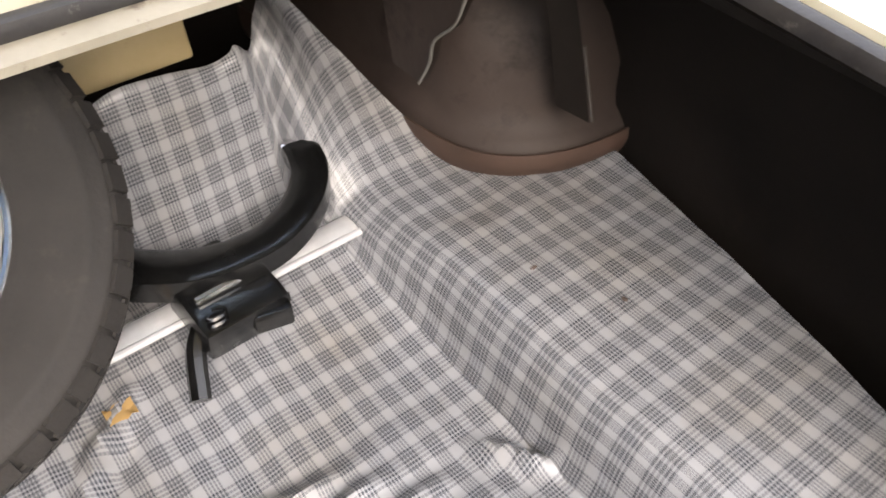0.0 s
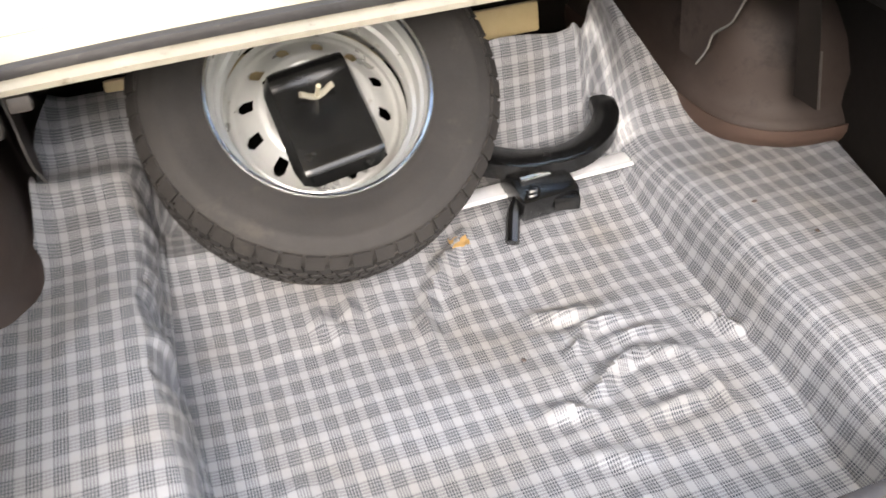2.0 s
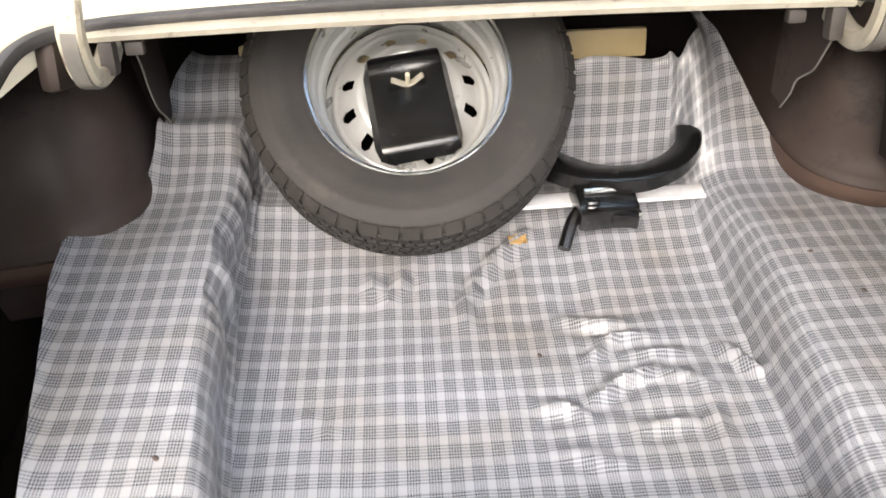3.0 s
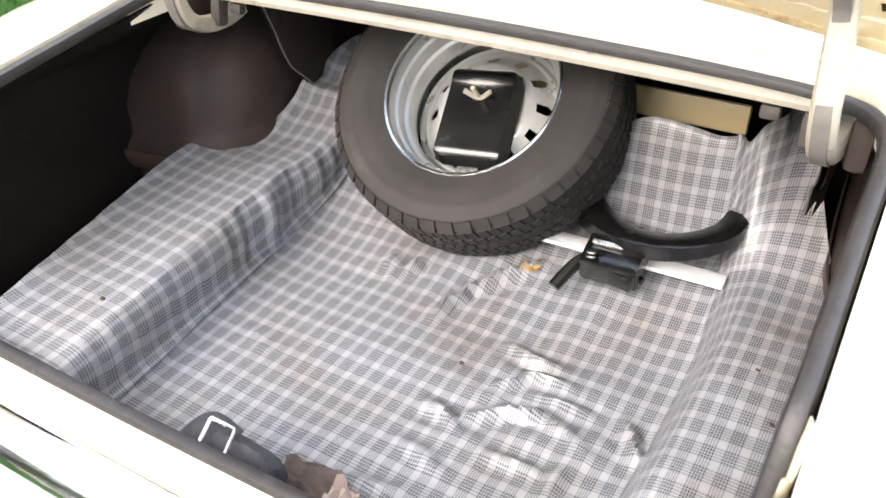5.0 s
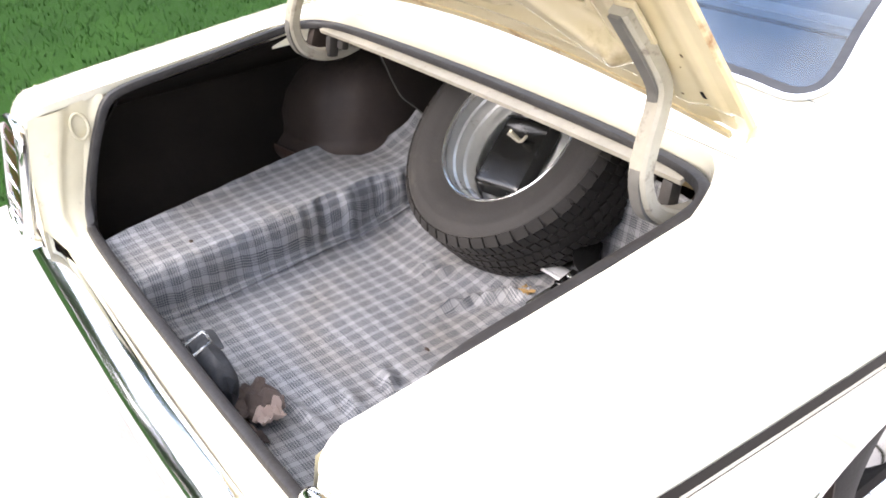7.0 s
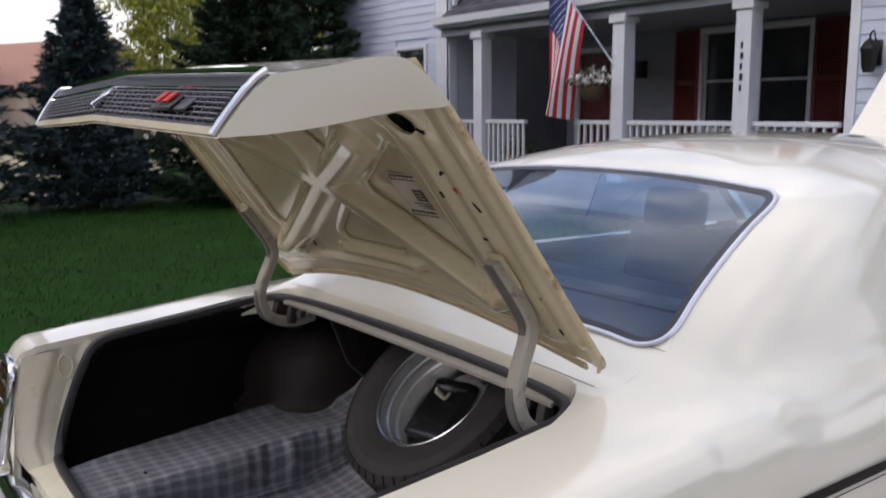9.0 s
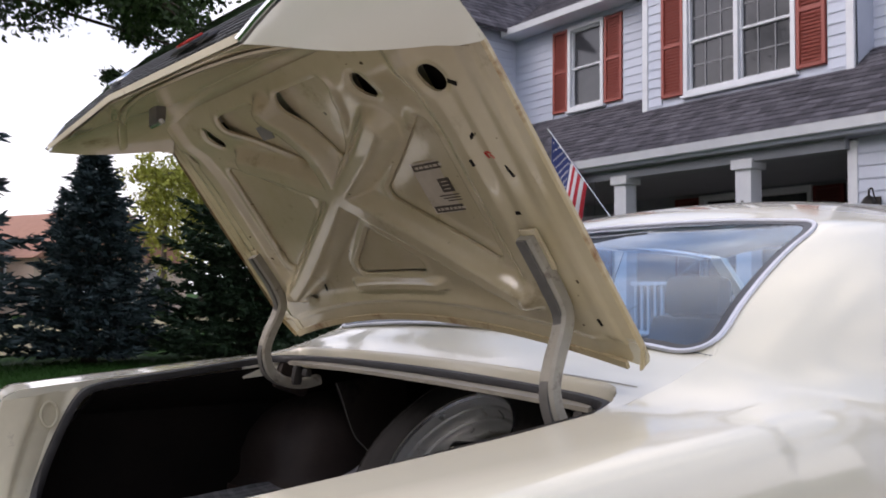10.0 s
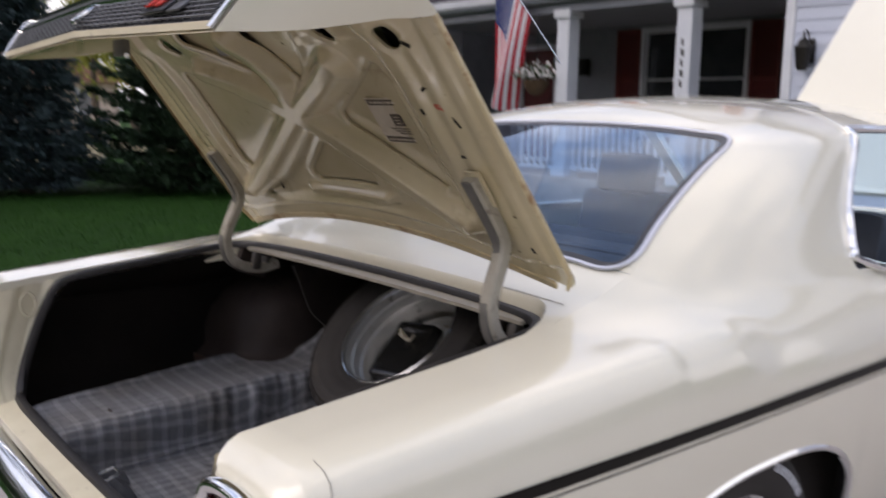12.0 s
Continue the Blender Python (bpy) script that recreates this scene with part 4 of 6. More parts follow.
def cut_dist(px, pu, tri):
    """Distance to a triangle with rounded corners."""
    c = (sum(p[0] for p in tri) / 3, sum(p[1] for p in tri) / 3)
    small = [(mix(p[0], c[0], 0.22), mix(p[1], c[1], 0.22)) for p in tri]
    d = tri_dist(px, pu, small)
    if d > 0:
        d = min(seg_dist(px, pu, small[k], small[(k + 1) % 3]) for k in range(3))
    return d - 0.022


def seg_dist(px, pu, a, b):
    dx, du = b[0] - a[0], b[1] - a[1]
    t = min(1, max(0, ((px - a[0]) * dx + (pu - a[1]) * du) / (dx * dx + du * du)))
    return math.hypot(px - a[0] - t * dx, pu - a[1] - t * du)


def inner_h(x, u):
    ax = abs(x)
    h = 0.010
    base = -crown(x, u)
    for a, b in RIBS:
        h = max(h, 0.010 + 0.034 * (1 - bump_step(seg_dist(ax, u, a, b), 0.015, 0.056)))
    h += 0.020 * (1 - bump_step(abs(u - 0.155), 0.010, 0.034)) * (1 - bump_step(ax, 0.16, 0.21))
    h += 0.012 * (1 - bump_step(abs(ax - 0.52), 0.015, 0.05)) * bump_step(u, 0.10, 0.18)
    h += 0.012 * bump_step(u, 0.60, 0.66) * (1 - bump_step(ax, 0.55, 0.62))
    h -= 0.012 * bump_step(ax, 0.585, 0.625) + 0.004 * bump_step(ax, 0.655, 0.664)
    h -= 0.012 * (1 - bump_step(u, 0.04, 0.075))
    for c in CUTS:
        d = cut_dist(ax, u, c)
        h += 0.003 * (1 - bump_step(d, 0.002, 0.03)) - 0.005 * (1 - bump_step(d, -0.002, 0.008))
    for hx, hu, r in HOLES:
        d = math.hypot(ax - hx, u - hu)
        h -= 0.004 * (1 - bump_step(d, r + 0.004, r + 0.016))
    return h + base


def cut_field(x, u):
    """Negative within an opening of the inner panel."""
    ax = abs(x)
    d = min(cut_dist(ax, u, c) for c in CUTS)
    return min([d] + [math.hypot(ax - hx, (u - hu) * 0.8) - r for hx, hu, r in HOLES])


NX, NU = 300, 165
us = [0.002 + (0.735 - 0.002) * k / NU for k in range(NU + 1)]
bm = bmesh.new()
flat = {}
vs = []
for u in us:
    w = lid_half(u) - 0.004
    row = []
    for x in [w * (2 * k / NX - 1) for k in range(NX + 1)]:
        v = bm.verts.new((x, u, 0))
        flat[v] = cut_field(x, u)
        row.append(v)
    vs.append(row)
for i in range(NU):
    for k in range(NX):
        q = (vs[i][k], vs[i][k + 1], vs[i + 1][k + 1], vs[i + 1][k])
        if sum(flat[v] for v in q) > 0:
            bm.faces.new(q)
bmesh.ops.delete(bm, geom=[v for v in bm.verts if not v.link_faces], context="VERTS")
# the openings' edges drawn onto their true outline, then turned inwards
rims = [e for e in bm.edges if e.is_boundary and all(abs(flat[v]) < 0.012 and abs(v.co.x) < 0.66 for v in e.verts)]
for v in {v for e in rims for v in e.verts}:
    for k in range(3):
        d = cut_field(v.co.x, v.co.y)
        gx = (cut_field(v.co.x + 0.001, v.co.y) - d) / 0.001
        gu = (cut_field(v.co.x, v.co.y + 0.001) - d) / 0.001
        g = gx * gx + gu * gu
        if g > 0.05:
            v.co.x -= max(-0.006, min(0.006, d * gx / g))
            v.co.y -= max(-0.006, min(0.006, d * gu / g))
lip = bmesh.ops.extrude_edge_only(bm, edges=rims)["geom"]
low = {e for e in lip if isinstance(e, bmesh.types.BMVert)}
for v in bm.verts:
    x, u = v.co.x, v.co.y
    v.co = lidp(x, u, inner_h(x, u) - (0.006 if v in low else 0.0))
bmesh.ops.recalc_face_normals(bm, faces=bm.faces)
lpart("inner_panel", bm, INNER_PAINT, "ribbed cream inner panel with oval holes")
# the skin's inner face, seen through the openings, and added black sheets standing in for shade in the round holes
for sx in (1, -1):
    for c in CUTS[:1] + CUTS[2:] + ((CUTS[1],) if sx == 1 else ()):
        x0, x1 = min(p[0] for p in c) - 0.01, max(p[0] for p in c) + 0.01
        u0, u1 = min(p[1] for p in c) - 0.01, max(p[1] for p in c) + 0.01
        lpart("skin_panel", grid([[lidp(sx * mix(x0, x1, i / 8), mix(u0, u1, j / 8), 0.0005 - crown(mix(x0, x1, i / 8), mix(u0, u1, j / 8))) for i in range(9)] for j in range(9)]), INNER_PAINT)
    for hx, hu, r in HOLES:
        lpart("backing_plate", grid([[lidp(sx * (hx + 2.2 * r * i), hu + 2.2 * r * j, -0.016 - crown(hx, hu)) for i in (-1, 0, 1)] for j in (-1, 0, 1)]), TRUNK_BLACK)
# inner face of the tail panel, sweeping up from the ribs
rows = []
for t in [k / 10 for k in range(11)]:
    row = []
    for f in [k / 20 - 1 for k in range(41)]:
        g = abs(f) ** 4
        ue, he = foot_edge(t)
        u = mix(mix(0.735, 0.822, t ** 0.75), ue, g)
        h = mix(mix(0.018, 0.298, t ** 1.6) + 0.01 * math.sin(math.pi * t), he, g)
        u += 0.020 * (1 - abs(f)) * t * t
        row.append(lidp((tail_w(h) - 0.030 * math.sin(math.pi * min(1, t + 0.15))) * f, u, h))
    rows.append(row)
# the hem where the ribbed panel meets the tail's flange, swelling round the latch
hem = []
for k in range(1, 40):
    f = k / 20 - 1
    q = mix(0.50, 0.80, (1 - f * f) ** 1.5) * 10
    i = min(int(q), 9)
    hem.append(rows[i][k].lerp(rows[i + 1][k], q - i) + LN * 0.001 - LD * 0.002)
lpart("tail_hem", sweep(hem, [(-0.012, -0.003), (0.012, -0.003), (0.010, 0.002), (0.0, 0.005), (-0.010, 0.002)], up=tuple(-LD)), INNER_PAINT, "raised hem inside the tail panel")
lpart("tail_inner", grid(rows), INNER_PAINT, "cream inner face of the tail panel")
lpart("latch", slab((0.045, 0.022, 0.035), Matrix.Translation(lidp(0.0, 0.772, 0.235)), 0.006), CHANNEL, "rusty trunk latch")
lpart("latch_bolt", sweep([lidp(-0.03, 0.760, 0.245), lidp(0.03, 0.760, 0.245)], ring(0.006, 8), up=(0, 1, 0)), STEEL, "bright latch bolt")

hem = [lidp(x, 0.004 - 0.012 * (1 - (x / 0.66) ** 2), -0.002 - crown(x, 0.004)) for x in [0.645 * (k / 16 - 1) for k in range(33)]]
lpart("lid_hem", sweep(hem, [(-0.008, -0.004), (0.008, -0.004), (0.008, 0.003), (-0.008, 0.003)], up=tuple(LN)), RUSTY_EDGE, "folded hem at the hinge end, rust stained")
# small drain slots, chips and marks
SPOTS = ((0.560, 0.500, 0.018, 0.007, 30), (0.535, 0.455, 0.008, 0.014, 10), (0.605, 0.425, 0.006, 0.026, 20), (0.590, 0.60, 0.020, 0.008, -30), (0.630, 0.10, 0.007, 0.015, 10), (0.575, 0.345, 0.014, 0.007, 0), (-0.345, 0.150, 0.007, 0.055, -20))
FLAT = Matrix(((1, 0, 0), (0, LD.y, LN.y), (0, LD.z, LN.z))).to_4x4()
for x, u, w, l, turn in SPOTS:
    lpart("drain_slot", moved(slab((w, l, 0.0016), None, 0.0005), Matrix.Translation(lidp(x, u, inner_h(x, u) + 0.0004)) @ FLAT @ Matrix.Rotation(radians(turn), 4, "Z")), TRUNK_BLACK)
for dx, du, w, l, turn in ((0.0, 0.0, 0.004, 0.014, 25), (0.008, 0.004, 0.010, 0.0035, -15), (0.012, -0.004, 0.004, 0.010, 40)):
    lpart("crayon_mark", moved(slab((w, l, 0.0012)), Matrix.Translation(lidp(0.575 + dx, 0.462 + du, inner_h(0.575, 0.462) + 0.0012)) @ FLAT @ Matrix.Rotation(radians(turn), 4, "Z")), RED_ENAMEL, "red inspection mark")
lpart("decal", moved(slab((0.060, 0.060, 0.001)), Matrix.Translation(lidp(-0.135, 0.628, 0.0015 - crown(0.135, 0.628))) @ FLAT), GREY_LABEL, "grey square foil label")
# decals
DECALS = ((0.367, 0.449, 0.129, 0.014), (0.371, 0.354, 0.135, 0.014))
rnd = random.Random(17)
lpart("decal", moved(slab((0.150, 0.115, 0.0008)), Matrix.Translation(lidp(0.372, 0.402, 0.0012 - crown(0.372, 0.402))) @ FLAT), PAPER_PALE, "faded paper label")
for x, u, w, l in DECALS:
    at = Matrix.Translation(lidp(x, u, 0.0024 - crown(x, u))) @ FLAT
    strip = lpart("decal", moved(slab((w, l, 0.001)), at.copy()), PAPER_DARK, "dark printed strip")
    cx = -w / 2 + 0.008
    while cx < w / 2 - 0.012:
        bw = rnd.uniform(0.006, 0.014)
        lpart("print_bar", moved(slab((bw, l * 0.36, 0.0006)), at @ Matrix.Translation((cx + bw / 2, 0, 0.0008))), PAPER_PALE, "", strip)
        cx += bw + 0.004
at = Matrix.Translation(lidp(0.377, 0.405, 0.0024 - crown(0.377, 0.405))) @ FLAT
square = lpart("decal", moved(slab((0.036, 0.030, 0.001)), at.copy()), PAPER_DARK, "dark printed square")
for q in (-0.008, 0.0, 0.008):
    lpart("print_bar", moved(slab((0.022, 0.0015, 0.0006)), at @ Matrix.Translation((0, q, 0.0008))), PAPER_PALE, "", square)
for q in range(3):
    lpart("print_bar", moved(slab((0.09 - 0.02 * q, 0.0022, 0.0006)), Matrix.Translation(lidp(0.385, 0.383 - 0.006 * q, 0.0020 - crown(0.385, 0.38))) @ FLAT), PAPER_DARK)

# black tail trim with bright frame, mesh bars and badge
def tailp(x, t, out):
    """A point on the tail panel: t from its crease to its foot, out from its face."""
    h = mix(-0.026, 0.30, t)
    return lidp(x, table(h, [(b, a) for a, b in TAIL]) + 0.022 * (1 - min(1, abs(x) / tail_w(h))) + out, h)


def trim_w(t):
    return mix(0.684, 0.588, t)


rows = [[tailp((trim_w(t) - 0.006) * f, t, 0.005) for f in [k / 14 - 1 for k in range(29)]] for t in (0.655, 0.70, 0.76, 0.86, 0.97)]
trim = lpart("tail_trim", thicken(grid(rows), 0.004), GRILLE_BLACK, "satin black tail trim")
for t0, t1, mt in ((0.640, 0.655, CHROME), (0.768, 0.782, CHROME), (0.962, 1.0, DULL_PAINT)):
    rows = [[tailp(trim_w(t) * f, t, o) for f in [k / 14 - 1 for k in range(29)]] for t, o in ((t0, 0.006), ((t0 + t1) / 2, 0.014), (t1, 0.006))]
    lpart("bright_bar", thicken(grid(rows), 0.002), mt, "bright trim bar", trim)
for sx in (1, -1):
    lpart("bright_bar", sweep([tailp(sx * trim_w(t), t, 0.008) for t in (0.645, 0.70, 0.77, 0.88, 1.0)], ring(0.0055, 8)), CHROME, "bright end bar", trim)
for k in range(6):
    t = 0.80 + 0.027 * k
    lpart("mesh_bar", sweep([tailp(trim_w(t) * 0.97 * f, t, 0.010) for f in [q / 10 - 1 for q in range(21)]], ring(0.0021, 6)), MESH_STEEL, "", trim)
for k in range(37):
    x = -0.54 + 0.03 * k
    lpart("mesh_bar", sweep([tailp(x, t, 0.009) for t in (0.79, 0.87, 0.95)], ring(0.0018, 5)), GRILLE_BLACK, "", trim)
bar = Matrix(((1, 0, 0), (0, LN.y, LD.y), (0, LN.z, LD.z))).to_4x4()
lpart("badge", moved(slab((0.10, 0.042, 0.005), None, 0.002), Matrix.Translation(tailp(0.36, 0.865, 0.013)) @ bar), GRILLE_BLACK, "black badge plate", trim)
for x in (0.335, 0.372):
    lpart("badge_mark", moved(slab((0.026, 0.024, 0.004), None, 0.001), Matrix.Translation(tailp(x, 0.855, 0.018)) @ bar), RED_ENAMEL, "red badge shape", trim)
lpart("badge_mark", moved(slab((0.05, 0.03, 0.004), None, 0.001), Matrix.Translation(tailp(0.44, 0.875, 0.013)) @ bar), MESH_STEEL, "grey badge shape", trim)
lpart("emblem", moved(slab((0.016, 0.06, 0.012), None, 0.004), Matrix.Translation(tailp(0.0, 0.865, 0.014)) @ bar), CHROME, "bright centre emblem", trim)

# gooseneck hinges
for sx in (1, -1):
    pts = [(0.612, 1.10, 0.868), (0.610, 1.05, 0.860), (0.606, 0.99, 0.868), (0.602, 0.940, 0.900), (0.599, 0.922, 0.955), (0.596, 0.934, 1.005), (0.592, 0.956, 1.055), (0.588, 0.962, 1.095), (0.583, 0.936, 1.145), (0.583, 0.905, 1.188), (0.583, 0.880, 1.222)]
    path = smooth_path([(sx * x + (0.035 if sx < 0 else 0), y, z) for x, y, z in pts], 6)
    arm = cpart("hinge_arm", sweep(path, [(-0.013, -0.014), (0.013, -0.014), (0.018, -0.009), (0.018, 0.009), (0.013, 0.014), (-0.013, 0.014), (-0.018, 0.009), (-0.018, -0.009)], up=(0, -0.8, -0.6)), HINGE_PAINT, label="worn cream gooseneck hinge")
    part("channel", moved(sweep([Vector(p) + Vector((0, -0.0135, -0.009)) for p in path], [(-0.011, -0.003), (0.011, -0.003), (0.011, 0.003), (-0.011, 0.003)], up=(0, -0.8, -0.6)), INV), CHANNEL, arm, "grey worn channel face")
    lpart("hinge_plate", slab((0.042, 0.085, 0.006), Matrix.Translation(lidp(sx * 0.588 + (0.035 if sx < 0 else 0), 0.275, 0.010)) @ Matrix(((1, 0, 0), (0, LD.y, LN.y), (0, LD.z, LN.z))).to_4x4(), 0.002), INNER_PAINT, "cream hinge mounting plate")

# ---- things in the trunk ----
def mat_lines(y):
    """The plaid mat across the trunk at y: left edge, left crease, right crease, right edge, and heights."""
    lo = table(y, ((0.34, -0.60), (0.7, -0.67), (0.9, -0.71), (1.0, -0.715), (1.08, -0.66), (1.14, -0.615), (1.2, -0.602), (1.33, -0.590), (1.40, -0.570), (1.46, -0.546), (1.6, -0.54)))
    lc = table(y, ((0.34, -0.385), (0.7, -0.43), (1.0, -0.455), (1.2, -0.436), (1.33, -0.430), (1.42, -0.375), (1.6, -0.36)))
    rc = table(y, ((0.34, 0.47), (0.6, 0.51), (1.0, 0.52), (1.3, 0.49), (1.6, 0.45)))
    ro = table(y, ((0.34, 0.68), (0.62, 0.755), (0.8, 0.80), (0.97, 0.835), (1.04, 0.845), (1.07, 0.81), (1.10, 0.76), (1.13, 0.715), (1.18, 0.672), (1.27, 0.618), (1.36, 0.570), (1.42, 0.540), (1.445, 0.520), (1.6, 0.48)))
    zl = table(y, ((0.34, 0.53), (1.05, 0.545))) + 0.13 * bump_step(y, 1.12, 1.48) + 0.012 * math.exp(-((y - 1.285) / 0.022) ** 2) - 0.014 * math.exp(-((y - 1.34) / 0.028) ** 2)
    zr = table(y, ((0.34, 0.495), (1.05, 0.495))) + 0.24 * bump_step(y, 1.16, 1.5)
    zf = 0.384 + 0.010 * (1 - bump_step(y, 0.34, 0.5)) + 0.85 * max(0.0, min(y, 1.22) - 0.92) ** 2
    return lo, lc, rc, ro, zl, zf, zr


FOLDS = (((0.112, 1.135), (0.007, 1.032), 15), ((0.007, 1.032), (-0.022, 0.921), 14), ((-0.159, 1.084), (-0.205, 0.995), 12), ((-0.116, 1.075), (-0.165, 0.985), 13), ((0.20, 0.86), (0.29, 0.862), 11), ((0.227, 0.848), (0.184, 0.813), 13),
         ((0.307, 0.801), (0.18, 0.725), 14), ((0.415, 0.833), (0.466, 0.745), 13), ((0.101, 0.715), (0.151, 0.691), 11), ((0.26, 0.823), (0.345, 0.818), 9), ((0.23, 0.653), (0.33, 0.656), 9), ((0.37, 0.70), (0.371, 0.60), 8), ((0.16, 0.914), (0.25, 0.902), 9),
         ((0.30, 0.78), (0.38, 0.72), 9), ((0.10, 0.62), (0.20, 0.59), 7), ((-0.30, 0.72), (-0.24, 0.66), 6), ((0.05, 0.50), (0.16, 0.53), 6))


def line_dist(px, py, a, b):
    dx, dy = b[0] - a[0], b[1] - a[1]
    t = min(1, max(0, ((px - a[0]) * dx + (py - a[1]) * dy) / (dx * dx + dy * dy)))
    return math.hypot(px - a[0] - t * dx, py - a[1] - t * dy), t


def wrinkle(x, y):
    w = 0.005 * noise.noise((x * 5, y * 5, 1.0)) + 0.0022 * noise.noise((x * 17, y * 17, 2.0))
    wx, wy = x + 0.012 * noise.noise((x * 16, y * 16, 5.0)), y + 0.012 * noise.noise((x * 16, y * 16, 9.0))
    for a, b, mm in FOLDS:
        d, t = line_dist(wx, wy, a, b)
        if d < 0.05:
            w += 0.0014 * mm * (0.4 + 0.6 * math.sin(math.pi * t)) * (math.exp(-(d / 0.011) ** 2) - 0.35 * math.exp(-((d - 0.026) / 0.010) ** 2))
    near = max(0.0, 1 - math.hypot((x - 0.24) / 0.26, (y - 0.76) / 0.32))
    w += 0.016 * near * (0.32 - abs(noise.noise((wx * 6 + wy * 3, wy * 9 - wx * 2, 3.0)))) + 0.007 * near * (0.3 - abs(noise.noise((wx * 17, wy * 21, 6.0))))
    fore = max(0.0, 1 - abs(y - 1.02) / 0.12)
    w += 0.010 * fore * (0.3 - abs(noise.noise((wx * 13, wy * 6, 8.0))))
    w += 0.007 * noise.noise((x * 14, y * 4, 7.0)) * max(0, 1 - abs(y - 1.0) / 0.15)
    return w


def mat_sheet(name, y0, y1, label):
    """A strip of the mat between two of its lines, draped with folds."""
    rows, flat_rows, uvs = [], [], []
    ny, nx = max(8, int((y1 - y0) / 0.0065)), 0
    for j in range(ny + 1):
        y = mix(y0, y1, j / ny)
        lo, lc, rc, ro, zl, zf, zr = mat_lines(y)
        fold = (0.017 * noise.noise((y * 13, 2.0, 0.0)) + 0.013 * noise.noise((y * 27, 4.0, 0.0))) * bump_step(y, 0.55, 0.80) + 0.005 * noise.noise((y * 30, 8.0, 0.0))
        zp = zf + 0.225 * bump_step(y, 1.33, 1.47)
        sec = [(lo, zl + 0.012), (lo + 0.03, zl + 0.001), (mix(lo, lc, 0.5), zl), (lc - 0.025, zl - 0.002), (lc + fold, zl - 0.014), (lc + 0.012 + fold * 1.3, zl - 0.05), (lc + 0.008 + fold, mix(zl, zf, 0.75)), (lc + 0.02, zf + 0.016), (lc + 0.05, zf + 0.002),
               (mix(lc, rc, 0.33), zf - 0.004), (mix(lc, rc, 0.55), zf - 0.004), (mix(lc, rc, 0.70), zp - 0.004), (rc - 0.075, zp + 0.002), (rc - 0.045, zp + 0.014), (rc - 0.026, max(mix(zf, zr, 0.6), zp)), (rc - 0.006, zr - 0.012), (rc + 0.022, zr), (mix(rc, ro, 0.5), zr + 0.002), (ro - 0.02, zr + 0.001), (ro, zr + 0.003)]
        path = smooth_path([(a, 0, b) for a, b in sec], 10)
        # the floor ends at the upright panel, the side shelves run on to their tips
        ends = [bump_step(k, 44, 74) * (1 - bump_step(k, 140, 186)) for k in range(len(path))]
        rows.append([(p.x, y - max(0.0, y - 1.2) * 0.5 * e, p.z + wrinkle(p.x, y)) for p, e in zip(path, ends)])
        flat_rows.append([(p.x, p.z) for p in path])
        cols = len(path)
    along = [0.0] * cols
    for j, row in enumerate(flat_rows):
        uv = []
        for k, (x, z) in enumerate(row):
            if j:
                along[k] += math.hypot((y1 - y0) / ny, z - flat_rows[j - 1][k][1])
            # the left step takes its own height of cloth, the right step likewise
            uv.append((x - 0.15 * (1 - bump_step(k, 30, 80)) + 0.11 * bump_step(k, 125, 165), along[k]))
        uvs.append(uv)
    bm = grid(rows, uvs=uvs)
    return tagged(obj(name, bm, PLAID), label, "trunk mat")


mat_sheet("trunk_mat", 0.345, 1.468, "grey and white plaid vinyl mat, creased, lining the trunk floor")

# spare wheel lying against the front slope of the trunk
RC, RN = Vector((-0.099, 1.226, 0.729)), Vector((0, -0.653, 0.757)).normalized()
spare = thing("spare_wheel", "spare wheel, worn black tyre, silver steel rim, leaning in trunk", "wheel")
spare.matrix_world = Matrix.Translation(RC - RN * 0.085) @ Matrix.Rotation(math.atan2(-RN.y, RN.z), 4, "X")
t = [(0.188, -0.085), (0.196, -0.092), (0.215, -0.098), (0.24, -0.106), (0.27, -0.108), (0.288, -0.100), (0.299, -0.090), (0.305, -0.080), (0.3085, -0.05), (0.3095, 0.0), (0.3085, 0.05), (0.305, 0.080), (0.299, 0.090), (0.291, 0.0975), (0.287, 0.1005), (0.283, 0.1005), (0.27, 0.107), (0.262, 0.1085), (0.258, 0.107), (0.24, 0.106), (0.222, 0.101), (0.215, 0.0975), (0.205, 0.095), (0.196, 0.092), (0.188, 0.085)]
tyre = part("tyre", lathe(t, 96), RUBBER, spare, "worn black tyre with grooved tread")
bm = bmesh.new()
for row_z, n, w, off in ((-0.064, 84, 0.028, 0), (-0.033, 84, 0.023, 0.5), (0.0, 84, 0.026, 0), (0.033, 84, 0.023, 0.5), (0.064, 84, 0.028, 0)):
    for k in range(n):
        a = 2 * math.pi * (k + off) / n
        flat = abs(row_z) < 0.05
        slab((0.008, 0.0185, w), Matrix.Rotation(a, 4, "Z") @ pose(0.3095 if flat else 0.3065, 0, row_z, 12 if row_z else -12, 0 if flat else -8 * (1 if row_z > 0 else -1), 0), 0, bm)
for k in range(50):
    a = 2 * math.pi * (k + 0.25) / 50
    slab((0.012, 0.031, 0.026), Matrix.Rotation(a, 4, "Z") @ pose(0.2985, 0, 0.0870, 0, -40, 0), 0, bm)
part("tread", bm, RUBBER, tyre, smooth=False)
rim_p = [(0.186, -0.088), (0.184, -0.05), (0.168, -0.03), (0.164, -0.02), (0.1645, 0.012), (0.1665, 0.018), (0.1735, 0.022), (0.1745, 0.046), (0.176, 0.052), (0.1815, 0.056), (0.184, 0.078), (0.1885, 0.088), (0.193, 0.088), (0.1935, 0.082), (0.1895, 0.078)]
